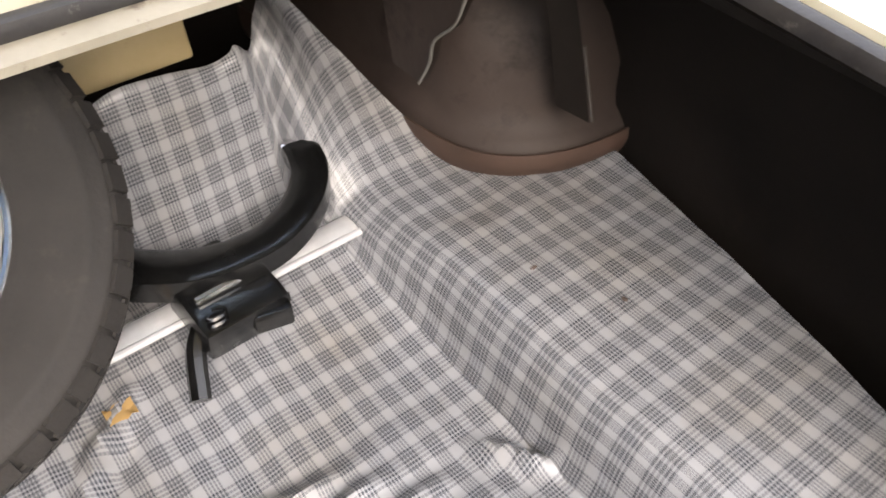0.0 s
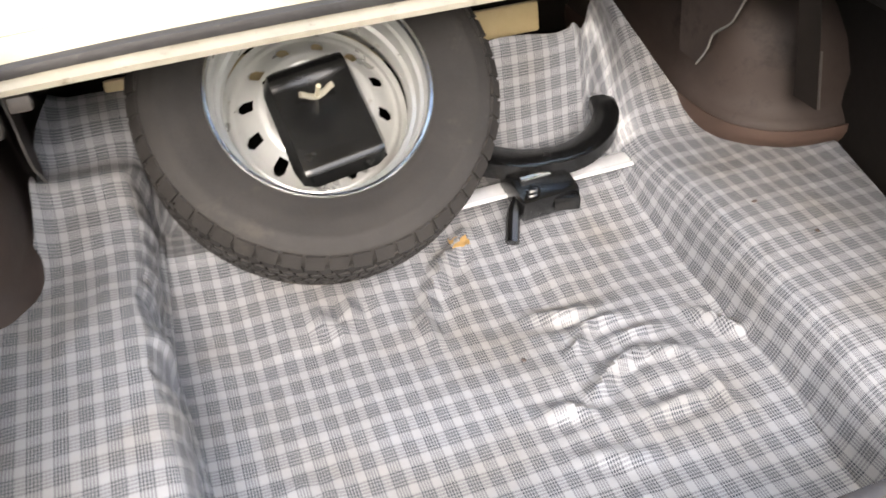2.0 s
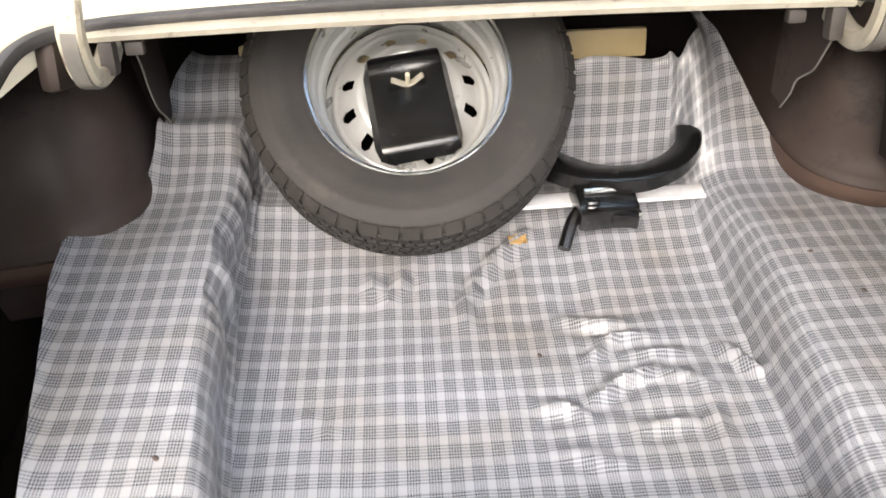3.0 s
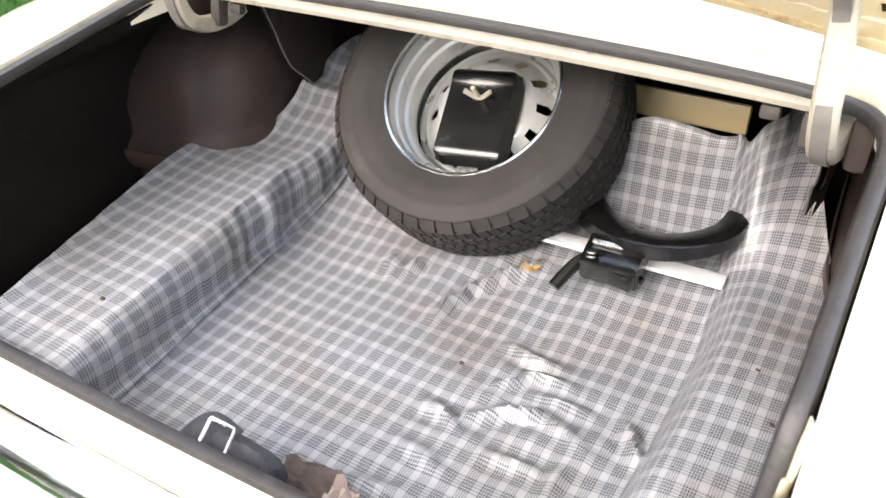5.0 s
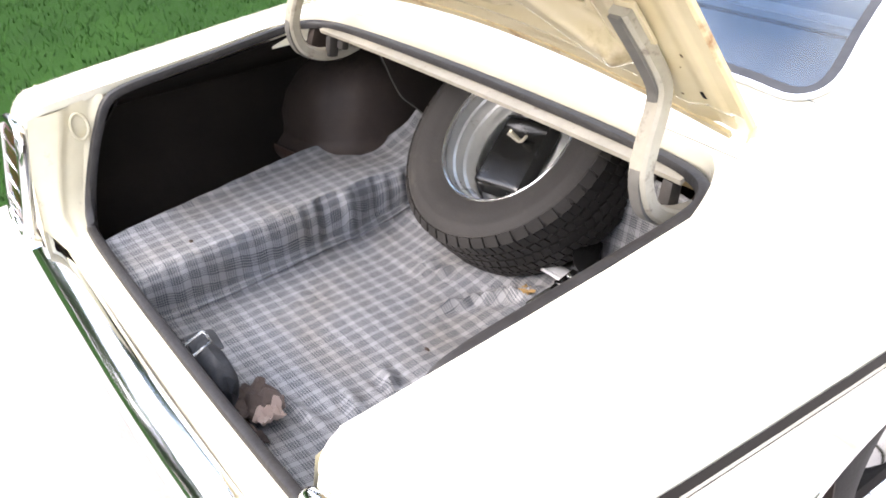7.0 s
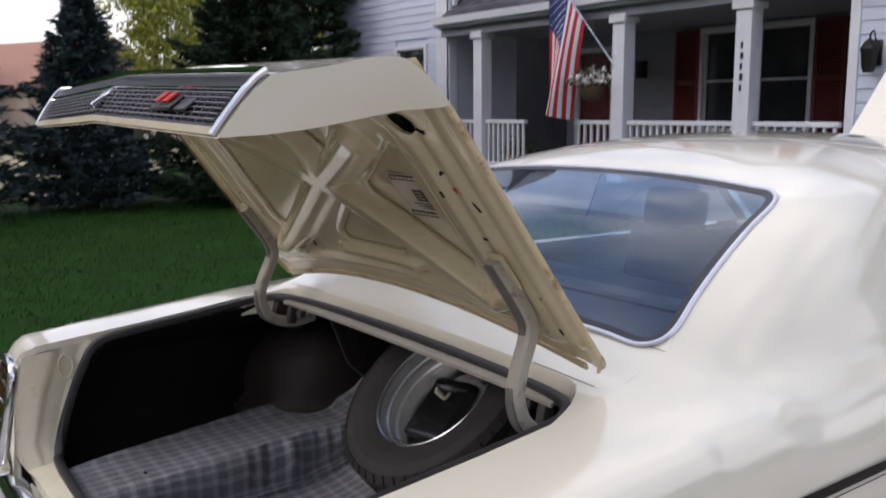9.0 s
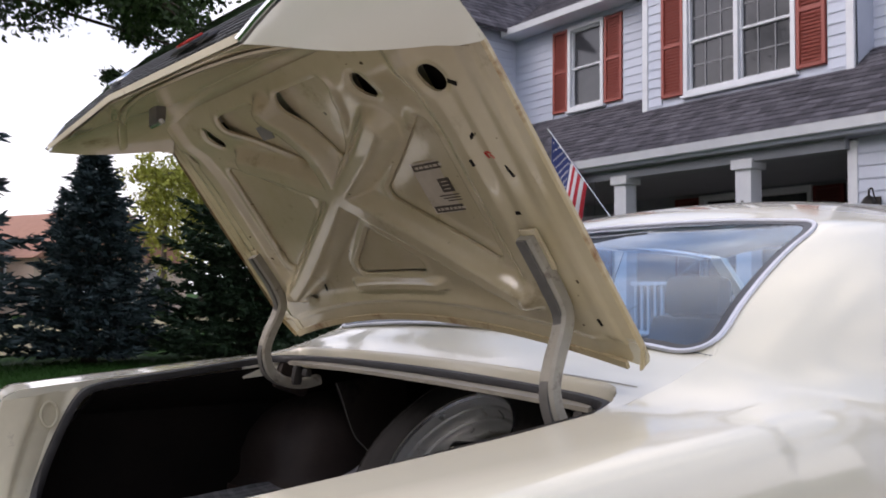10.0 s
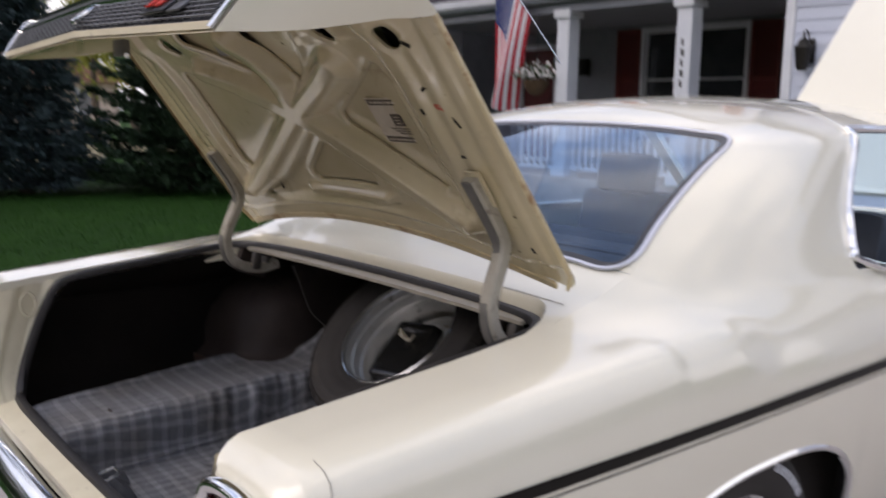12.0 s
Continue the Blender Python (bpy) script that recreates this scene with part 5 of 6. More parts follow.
rim = part("rim", lathe(rim_p, 96), RIM_PAINT, spare, "silver painted steel rim")
part("rim_lip", lathe([(0.184, 0.081), (0.1865, 0.089), (0.1905, 0.0915), (0.1945, 0.089), (0.195, 0.083)], 96), STEEL, rim, "bright worn rim lip")
# disc with slots
NR, NA = 46, 288
bm = bmesh.new()
vs = []
for i in range(NR + 1):
    r = 0.030 + (0.170 - 0.030) * i / NR
    h = table(r, ((0.03, 0.012), (0.06, 0.014), (0.075, 0.030), (0.09, 0.036), (0.10, 0.034), (0.112, 0.022), (0.13, 0.002), (0.142, -0.008), (0.150, -0.010), (0.158, -0.018), (0.170, -0.019)))
    vs.append([bm.verts.new((r * math.cos(2 * math.pi * k / NA), r * math.sin(2 * math.pi * k / NA), h - 0.042)) for k in range(NA)])
for i in range(NR):
    for k in range(NA):
        r = 0.030 + (0.170 - 0.030) * (i + 0.5) / NR
        across = ((k + 0.5) % 24 - 12) / 24 * math.pi / 6 * r
        dr, da = abs(r - 0.122) - 0.008, abs(across) - 0.004
        if math.hypot(max(dr, 0), max(da, 0)) < 0.006:
            continue
        bm.faces.new((vs[i][k], vs[i][(k + 1) % NA], vs[i + 1][(k + 1) % NA], vs[i + 1][k]))
thicken(bm, 0.003)
part("wheel_disc", bm, RIM_PAINT, rim, "slotted silver wheel centre")

# jack base plate bolted into the wheel
plate = thing("jack_plate", "glossy black pressed steel jack base bolted onto the spare wheel", "jack stand")
plate.matrix_world = spare.matrix_world @ pose(0.004, -0.030, 0.008, 0, 0, 8)
rows = []
for j in range(33):
    v = j / 16 - 1
    row = []
    for i in range(29):
        a = i / 14 - 1
        r = max(abs(a), abs(v))
        skirt = bump_step(r, 0.84, 1.0)
        well = 1 - bump_step(math.hypot(a * 0.75, (v - 0.32) * 1.15), 0.12, 0.62)
        h = 0.026 - 0.030 * skirt - 0.004 * well * (1 - skirt) + 0.004 * bump_step(v, 0.55, 0.72) * (1 - skirt)
        k = 1 - 0.085 * bump_step(abs(a) + abs(v), 1.62, 2.0)
        row.append((0.081 * a * k * (1 - 0.03 * v), 0.108 * v * k, h))
    rows.append(row)
part("plate", thicken(grid(rows), 0.003), BLACK_GLOSS, plate)
bolt = part("bolt", sweep([(0, 0.035, -0.02), (0, 0.035, 0.070)], ring(0.0045, 8), up=(0, 1, 0)), DULL_PAINT, plate, "threaded hold-down bolt")
part("wing_nut", sweep(smooth_path([(-0.030, 0.040, 0.044), (-0.024, 0.039, 0.040), (-0.012, 0.036, 0.030), (0, 0.034, 0.026), (0.012, 0.036, 0.030), (0.024, 0.039, 0.040), (0.030, 0.040, 0.044)], 4), ring(0.006, 8, 0.7), up=(0, 0, 1)), HINGE_PAINT, bolt, "pale wing nut")

# bumper jack parts in the corner
rod = thing("jack_post", "bright steel jack post lying across the trunk", "jack post")
part("bar", sweep([(0.10, 1.172, 0.468), (0.473, 1.172, 0.474)], [(-0.018, -0.006), (0.018, -0.006), (0.018, 0.003), (0.008, 0.007), (-0.008, 0.007), (-0.018, 0.003)]), ROD, rod)
part("edge", sweep([(0.10, 1.149, 0.470), (0.473, 1.149, 0.476)], ring(0.005, 8)), ROD, rod)
jack = thing("car_jack", "black cast car jack with a short lever", "car jack")
part("housing", slab((0.118, 0.105, 0.055), pose(0.268, 1.135, 0.485, 12, 0, 3), 0.012), BLACK_GLOSS, jack)
part("collar", slab((0.085, 0.035, 0.04), pose(0.258, 1.195, 0.50, 12, 0, 3), 0.01), BLACK_GLOSS, jack)
part("lever", sweep(smooth_path([(0.225, 1.12, 0.485), (0.20, 1.095, 0.47), (0.178, 1.05, 0.44)], 4), ring(0.013, 8)), BLACK_GLOSS, jack)
part("lug", slab((0.05, 0.022, 0.03), pose(0.30, 1.083, 0.478, 0, 0, -14), 0.006), BLACK_GLOSS, jack)
part("spring", sweep(smooth_path([(0.235 + 0.012 * math.cos(k * 1.3), 1.090 + 0.006 * math.sin(k * 1.3), 0.500 + 0.002 * k) for k in range(12)], 3), ring(0.003, 5)), BLACK_GLOSS, jack)
part("pin", sweep([(0.225, 1.125, 0.517), (0.31, 1.128, 0.519)], ring(0.006, 8)), STEEL, jack, "worn steel pin")
part("pawl", sweep([(0.305, 1.115, 0.475), (0.335, 1.105, 0.470)], ring(0.008, 6)), BLACK_GLOSS, jack)
hook = thing("jack_hook", "curved glossy black jack hook", "jack hook")
hp = smooth_path([(0.165, 1.245, 0.515), (0.20, 1.205, 0.518), (0.245, 1.168, 0.522), (0.30, 1.148, 0.527), (0.355, 1.150, 0.531), (0.41, 1.178, 0.537), (0.448, 1.222, 0.545), (0.460, 1.27, 0.555)], 6)
part("arm", sweep(hp, [(-0.024, -0.014), (0.024, -0.014), (0.024, 0.010), (0.016, 0.014), (-0.016, 0.014), (-0.024, 0.010)], scale=lambda f: 1.35 - 0.35 * f), BLACK_GLOSS, hook)
part("tip", sweep([(0.459, 1.265, 0.560), (0.443, 1.282, 0.562)], ring(0.010, 8, 0.6)), STEEL, hook, "worn bright tip")
tag = thing("yellow_tag", "crumpled yellow paper tag beside the tyre", "tag")
part("paper", thicken(grid([[(0.080 + 0.036 * i / 5, 1.10 + 0.026 * j / 4, 0.420 + 0.008 * noise.noise((i * 0.9, j * 0.9, 2))) for i in range(6)] for j in range(5)]), 0.001), YELLOW, tag)

# crumbs of dirt on the mat
for k, (x, y, z) in enumerate(((0.637, 0.817, 0.501), (0.101, 0.821, 0.390), (-0.463, 0.526, 0.534), (0.589, 0.927, 0.501), (-0.295, 1.107, 0.390))):
    crumb = thing("dirt_crumb", "small dark crumb of dirt on the plaid mat", "dirt", "crumbs on the mat")
    bm = bmesh.new()
    bmesh.ops.create_icosphere(bm, subdivisions=1, radius=0.005 + 0.001 * (k % 3), matrix=pose(x, y, z, 20 * k, 35, 50 * k) @ Matrix.Diagonal((1.3, 0.8, 0.55, 1)))
    part("crumb", bm, BROWN_CLOTH, crumb)

# pouch and rags by the sill
pouch = thing("tool_pouch", "dark canvas tool pouch with a metal buckle beside the sill", "pouch")
rows = []
for j in range(15):
    v = math.pi * j / 14
    rows.append([(-0.045 + 0.088 * math.cos(v) * (0.95 + 0.05 * math.sin(3 * a)), 0.392 + 0.034 * math.sin(v) ** 0.4 * math.cos(a), 0.458 + 0.062 * math.sin(v) ** 0.4 * math.sin(a) + 0.006 * noise.noise((j * 0.5, a * 2, 1))) for a in [2 * math.pi * k / 20 for k in range(20)]])
part("body", grid(rows, close=True), DARK_CLOTH, pouch)
part("flap", thicken(grid([[(-0.140 + 0.085 * i / 6, 0.366 + 0.062 * j / 5, 0.500 + 0.022 * math.sin(i * 0.5) - 0.02 * (j / 5 - 0.4) ** 2) for i in range(7)] for j in range(6)]), 0.005), DARK_CLOTH, pouch)
bk = [(-0.072, 0.352, 0.526), (-0.092, 0.404, 0.530), (-0.040, 0.400, 0.533), (-0.020, 0.349, 0.529)]
ends = [Vector(p).lerp(Vector(q), f) for p, q in zip(bk, bk[1:] + bk[:1]) for f in (0.06, 0.5, 0.94)]
part("buckle", sweep(ends, ring(0.0032, 6), closed=True, up=(0, -0.1, 1)), STEEL, pouch, "bright metal buckle")


def rag(name, cx, cy, z, sx, sy, seed, material, label):
    r = thing(name, label, "rag")
    rows = []
    for j in range(15):
        rows.append([(cx + sx * (i / 14 - 0.5) * (1 + 0.3 * noise.noise((j * 0.3, seed, 1))), cy + sy * (j / 14 - 0.5) * (1 + 0.3 * noise.noise((i * 0.3, seed, 2))), z + 0.05 * abs(noise.noise((i * 0.16, j * 0.16, seed))) + 0.012 * noise.noise((i * 0.4, j * 0.4, seed))) for i in range(15)])
    part("cloth", thicken(grid(rows), 0.003), material, r)


rag("brown_rag", 0.040, 0.440, 0.405, 0.11, 0.085, 3.3, BROWN_CLOTH, "crumpled dark brown rag on the plaid mat")
rag("pale_rag", 0.103, 0.440, 0.408, 0.045, 0.055, 8.1, PALE_CLOTH, "pale pinkish rag on the plaid mat")
rag("brown_rag", 0.11, 0.385, 0.395, 0.12, 0.045, 5.7, BROWN_CLOTH, "dark brown rag tucked against the sill")

# ---- the house ----
house = thing("house", "two-storey house with grey-blue lap siding, red shutters and a covered porch", "house", at=(-6.24, 11, 0.08))
HINV = Matrix.Translation((6, -11, 0))


def hpart(name, bm, material, label="", parent=None, smooth=False):
    moved(bm, HINV)
    return part(name, bm, material, parent or house, label, smooth)


WALL_T = 0.18


def wall_with_holes(name, x0, x1, z0, z1, y, holes, material=SIDING):
    """A wall along x facing -y, with openings through it."""
    bm = bmesh.new()
    xs = sorted({x0, x1, *[h[0] for h in holes], *[h[1] for h in holes]})
    for a, b in zip(xs, xs[1:]):
        zc = z0
        for h in sorted((h for h in holes if h[0] <= a + 1e-6 and h[1] >= b - 1e-6), key=lambda q: q[2]):
            block((a, y + 0.02, zc), (b, y + WALL_T, h[2]), 0, bm)
            zc = h[3]
        block((a, y + 0.02, zc), (b, y + WALL_T, z1), 0, bm)
    return hpart(name, bm, material)


BOARD = bmesh.new()
bv = [BOARD.verts.new(p) for p in ((-0.5, 0.018, 0), (0.5, 0.018, 0), (0.5, -0.016, 0), (-0.5, -0.016, 0), (-0.5, 0.018, 1), (0.5, 0.018, 1), (0.5, 0.0, 1), (-0.5, 0.0, 1))]
for q in ((0, 1, 2, 3), (4, 7, 6, 5), (0, 4, 5, 1), (1, 5, 6, 2), (2, 6, 7, 3), (3, 7, 4, 0)):
    BOARD.faces.new([bv[k] for k in q])
board_mesh = bpy.data.meshes.new("siding_board")
BOARD.to_mesh(board_mesh)
BOARD.free()
board_mesh.materials.append(SIDING)
LAP = 0.142


def boards(wall, x0, x1, z0, z1, place, holes=(), gable=None, dome=None):
    """Lap boards over a wall; place(x, z) gives the board's pose."""
    k = 0
    while z0 + k * LAP < z1 - 0.02:
        z = z0 + k * LAP
        a0, a1 = (x0, x1) if gable is None else gable(z + LAP)
        spans = [(max(a0, x0), min(a1, x1))]
        for h in holes:
            if z + LAP > h[2] and z < h[3]:
                spans = [s for a, b in spans for s in ((a, min(b, h[0])), (max(a, h[1]), b)) if s[1] - s[0] > 0.02]
        if dome and dome[1] - 0.05 < z + LAP * 0.6 < dome[1] + dome[3]:
            w = dome[2] * math.sqrt(max(0.0, 1 - (max(0.0, z + LAP * 0.6 - dome[1]) / dome[3]) ** 2))
            spans = [s for a, b in spans for s in ((a, min(b, dome[0] - w)), (max(a, dome[0] + w), b)) if s[1] - s[0] > 0.02]
        for a, b in spans:
            if b - a < 0.03:
                continue
            ob = new("siding_board", board_mesh)
            ob.parent = wall
            ob.matrix_local = HINV @ place((a + b) / 2, z) @ Matrix.Diagonal((b - a, 1, min(LAP, z1 - z) * 1.02, 1))
        k += 1


def front(y):
    return lambda x, z: pose(x, y, z)


def frame_box(x0, x1, z0, z1, y, w, d, bm=None):
    bm = bm or bmesh.new()
    block((x0, y - d, z0), (x0 + w, y + 0.05, z1), 0.006, bm)
    block((x1 - w, y - d, z0), (x1, y + 0.05, z1), 0.006, bm)
    block((x0 + w, y - d, z1 - w), (x1 - w, y + 0.05, z1), 0.006, bm)
    block((x0 + w, y - d, z0), (x1 - w, y + 0.05, z0 + w), 0.006, bm)
    return bm


def sash_window(x0, x1, z0, z1, y, cols, rows, double=False):
    """A window unit in a wall that faces -y: casing, panes, sashes and muntins."""
    win = hpart("window", frame_box(x0, x1, z0, z1, y, 0.07, 0.045), TRIM, "white window casing")
    units = [(x0 + 0.07, x1 - 0.07)]
    if double:
        m = (x0 + x1) / 2
        units = [(x0 + 0.07, m - 0.035), (m + 0.035, x1 - 0.07)]
        hpart("mullion", block((m - 0.035, y - 0.045, z0 + 0.07), (m + 0.035, y + 0.05, z1 - 0.07), 0.005), TRIM, "", win)
    for a, b in units:
        zm = (z0 + z1) / 2
        hpart("pane", block((a, y + 0.055, z0 + 0.07), (b, y + 0.065, z1 - 0.07)), HOUSE_GLASS, "dark reflecting glass", win)
        for q0, q1, yy in ((z0 + 0.07, zm + 0.02, y + 0.03), (zm - 0.02, z1 - 0.07, y + 0.012)):
            hpart("sash", frame_box(a, b, q0, q1, yy, 0.028, 0.012), TRIM, "", win)
            bm = bmesh.new()
            for c in range(1, cols):
                xx = mix(a, b, c / cols)
                block((xx - 0.008, y + 0.040, q0 + 0.04), (xx + 0.008, y + 0.052, q1 - 0.04), 0, bm)
            for r in range(1, rows):
                zz = mix(q0, q1, r / rows)
                block((a + 0.04, y + 0.041, zz - 0.008), (b - 0.04, y + 0.051, zz + 0.008), 0, bm)
            if cols > 1:
                hpart("muntin", bm, MUNTIN, "", win)
    hpart("sill", block((x0 - 0.03, y - 0.075, z0 - 0.04), (x1 + 0.03, y + 0.05, z0 + 0.004), 0.008), TRIM, "", win)
    return win


def shutter(x0, x1, z0, z1, y, material=SHUTTER):
    sh = hpart("shutter", frame_box(x0, x1, z0, z1, y - 0.02, 0.05, 0.022), material, "louvred red-brown shutter")
    zm = (z0 + z1) / 2
    hpart("rail", block((x0 + 0.05, y - 0.042, zm - 0.03), (x1 - 0.05, y + 0.02, zm + 0.03), 0.003), material, "", sh)
    hpart("backing", block((x0 + 0.05, y - 0.014, z0 + 0.05), (x1 - 0.05, y - 0.006, z1 - 0.05)), material, "", sh)
    bm = bmesh.new()
    n = int((z1 - z0 - 0.16) / 0.045)
    for k in range(n):
        z = z0 + 0.07 + (z1 - z0 - 0.14) * k / max(1, n - 1)
        if abs(z - zm) > 0.04:
            slab((x1 - x0 - 0.10, 0.030, 0.006), pose((x0 + x1) / 2, y - 0.026, z, 40, 0, 0), 0, bm)
    hpart("louvre", bm, material, "", sh)


YB, YA, YP, YW, YF = 10.15, 10.6, 9.1, 9.15, 12.0
# gabled bay
gz = lambda z: (-7.49 + (z - 5.86) / 0.68 + 0.25 if z > 5.72 else -6.95, -3.12 - (z - 5.86) / 0.68 - 0.25 if z > 5.72 else -3.68)
wb = wall_with_holes("wall", -6.95, -3.68, 3.4, 5.53, YB, [(-6.20, -4.41, 3.95, 5.52)])
boards(wb, -6.95, -3.68, 3.75, 7.3, front(YB), [(-6.62, -3.98, 3.93, 5.53)], gable=gz, dome=(-5.305, 5.56, 0.42, 0.46))
bm = bmesh.new()
outline = ((-6.95, 5.50), (-3.68, 5.50), (-3.68, 6.05), (-5.305, 7.32), (-6.95, 6.05))
for yy in (YB + 0.019, YB + 0.10):
    bm.faces.new([bm.verts.new((x, yy, z)) for x, z in outline])
hpart("gable", bm, SIDING)
sash_window(-6.20, -4.41, 3.95, 5.52, YB, 3, 2, True)
shutter(-6.61, -6.21, 3.98, 5.51, YB)
shutter(-4.40, -4.0, 3.98, 5.51, YB)
# half-round window above
arch = [(-5.305 + 0.40 * math.cos(math.pi * k / 24), YB - 0.02, 5.56 + 0.44 * math.sin(math.pi * k / 24)) for k in range(25)]
aw = hpart("arch_window", sweep(arch, [(-0.045, -0.03), (0.045, -0.03), (0.045, 0.03), (-0.045, 0.03)], up=(0, 1, 0)), TRIM, "white half-round window casing")
bm = bmesh.new()
bm.faces.new([bm.verts.new((x, YB - 0.022, z)) for x, y, z in arch])
hpart("pane", bm, HOUSE_GLASS, "dark reflecting glass", aw)
bm = bmesh.new()
for k in (1, 2, 3, 4, 5):
    a = math.pi * k / 6
    sweep([(-5.305 + r * math.cos(a), YB - 0.03, 5.56 + r * 1.08 * math.sin(a)) for r in (0.12, 0.40)], ring(0.010, 6), bm)
sweep([(-5.305 + 0.12 * math.cos(math.pi * k / 10), YB - 0.03, 5.56 + 0.13 * math.sin(math.pi * k / 10)) for k in range(11)], ring(0.010, 6), bm, up=(0, 1, 0))
hpart("muntin", bm, TRIM, "", aw)
hpart("ledge", block((-5.78, YB - 0.05, 5.52), (-4.83, YB + 0.05, 5.565), 0.006), TRIM, "", aw)
for x in (-6.95, -3.70):
    hpart("corner_board", block((x - 0.03, YB - 0.03, 3.7), (x + 0.07, YB + 0.06, 5.95 if x > -5 else 5.85), 0.005), TRIM, "white corner board")
# wall behind, left of the bay
ha = [(-9.07, -8.22, 4.27, 5.72)]
wa = wall_with_holes("wall", -10.5, -6.95, 3.4, 5.98, YA, ha)
boards(wa, -10.5, -6.98, 3.9, 5.95, front(YA), [(-9.46, -7.80, 4.25, 5.74)])
sash_window(-9.07, -8.22, 4.25, 5.74, YA, 1, 1)
shutter(-9.45, -9.08, 4.26, 5.72, YA)
shutter(-8.20, -7.81, 4.26, 5.72, YA)
wc = wall_with_holes("wall", -3.68, 5.5, 3.0, 5.98, YA, [])
boards(wc, -3.66, 5.5, 3.7, 5.95, front(YA))
for y0, y1, x in ((YB, YA, -6.95), (YB, YA, -3.68)):
    hpart("return_wall", block((x - 0.05, y0 + 0.02, 3.4), (x + 0.05, y1 + 0.1, 5.9)), SIDING)
# left wing
side = hpart("wall", block((-10.68, YW, 0.0), (-10.5, YA + 0.1, 5.98)), SIDING)
boards(side, YW, YA, 3.2, 5.98, lambda v, z: Matrix.Translation((-10.5, v, z)) @ Matrix.Rotation(radians(90), 4, "Z"))
hw = [(-12.2, -11.15, 4.2, 5.9), (-14.1, -13.3, 4.3, 5.8), (-12.2, -11.15, 1.0, 2.6)]
ww = wall_with_holes("wall", -14.9, -10.5, 0.0, 5.98, YW, hw)
boards(ww, -14.9, -10.6, 0.3, 5.95, front(YW), [(-12.2, -11.15, 4.2, 5.9), (-14.5, -12.9, 4.28, 5.82), (-12.2, -11.15, 1.0, 2.6)])
sash_window(-12.2, -11.15, 4.2, 5.9, YW, 1, 1)
sash_window(-12.2, -11.15, 1.0, 2.6, YW, 1, 1)
sash_window(-14.1, -13.3, 4.3, 5.8, YW, 1, 1)
shutter(-14.5, -14.11, 4.3, 5.8, YW)
shutter(-13.29, -12.9, 4.3, 5.8, YW)
hpart("corner_board", block((-10.85, YW - 0.03, 0.2), (-10.47, YW + 0.03, 5.98), 0.005), TRIM, "white corner board")
hpart("corner_board", block((-10.53, YW - 0.03, 0.2), (-10.46, YW + 0.14, 5.98), 0.005), TRIM)
hpart("corner_board", block((-14.98, YW - 0.03, 0.2), (-14.82, YW + 0.1, 5.98), 0.005), TRIM)
hpart("downspout", sweep([(-10.42, YW + 0.06, 5.9), (-10.42, YW + 0.06, 3.2)], [(-0.04, -0.03), (0.04, -0.03), (0.04, 0.03), (-0.04, 0.03)]), TRIM, "white downspout")
# right part beside the porch
XE = -3.12
wr = wall_with_holes("wall", XE, 5.5, 0.0, 2.8, YP, [])
boards(wr, XE + 0.08, 2.5, 0.2, 2.72, front(YP))
hpart("corner_board", block((XE - 0.03, YP - 0.03, 0.1), (XE + 0.08, YP + 0.1, 2.76), 0.005), TRIM, "white corner board")
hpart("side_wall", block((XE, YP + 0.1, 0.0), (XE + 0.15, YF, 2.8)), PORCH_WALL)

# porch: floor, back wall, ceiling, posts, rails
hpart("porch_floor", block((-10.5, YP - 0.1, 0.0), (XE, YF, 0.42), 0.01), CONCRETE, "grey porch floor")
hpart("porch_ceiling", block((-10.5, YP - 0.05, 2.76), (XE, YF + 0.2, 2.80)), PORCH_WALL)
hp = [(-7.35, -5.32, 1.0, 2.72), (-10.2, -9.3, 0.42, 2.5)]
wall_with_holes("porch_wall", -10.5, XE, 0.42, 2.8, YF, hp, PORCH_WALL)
sash_window(-7.35, -6.33, 1.0, 2.72, YF, 1, 1)
sash_window(-6.33, -5.32, 1.0, 2.72, YF, 1, 1)
shutter(-7.86, -7.37, 1.0, 2.70, YF, DOOR_RED)
shutter(-5.30, -4.82, 1.0, 2.70, YF, DOOR_RED)
door = hpart("door", block((-10.15, YF + 0.03, 0.44), (-9.35, YF + 0.08, 2.46), 0.008), DOOR_RED, "dark red front door")
for a, b, c, d in ((-10.05, -9.8, 0.6, 1.3), (-9.7, -9.45, 0.6, 1.3), (-10.05, -9.8, 1.45, 2.3), (-9.7, -9.45, 1.45, 2.3)):
    hpart("door_panel", block((a, YF + 0.02, c), (b, YF + 0.035, d), 0.006), DOOR_RED, "", door)
hpart("door_frame", frame_box(-10.25, -9.25, 0.42, 2.55, YF, 0.09, 0.03), TRIM, "white door frame")
lantern = thing("porch_lantern", "black wall lantern on the porch wall", "lantern")
part("body", block((-8.62, YF - 0.16, 1.95), (-8.46, YF - 0.02, 2.25), 0.02), DARK_METAL, lantern)
for x in (-9.50, -6.40, -4.42):
    post = hpart("porch_post", block((x - 0.11, YP - 0.11, 0.42), (x + 0.11, YP + 0.11, 2.66), 0.008), TRIM, "white square porch post")
    hpart("capital", block((x - 0.15, YP - 0.15, 2.58), (x + 0.15, YP + 0.15, 2.70), 0.012), TRIM, "", post)
    hpart("post_base", block((x - 0.14, YP - 0.14, 0.42), (x + 0.14, YP + 0.14, 0.58), 0.01), TRIM, "", post)
for k in range(5):
    hpart("number_bar", block((-4.445, YP - 0.116, 1.62 + 0.125 * k), (-4.415 + 0.012 * (k % 2), YP - 0.110, 1.70 + 0.125 * k), 0), DARK_METAL, "dark bar on the post")
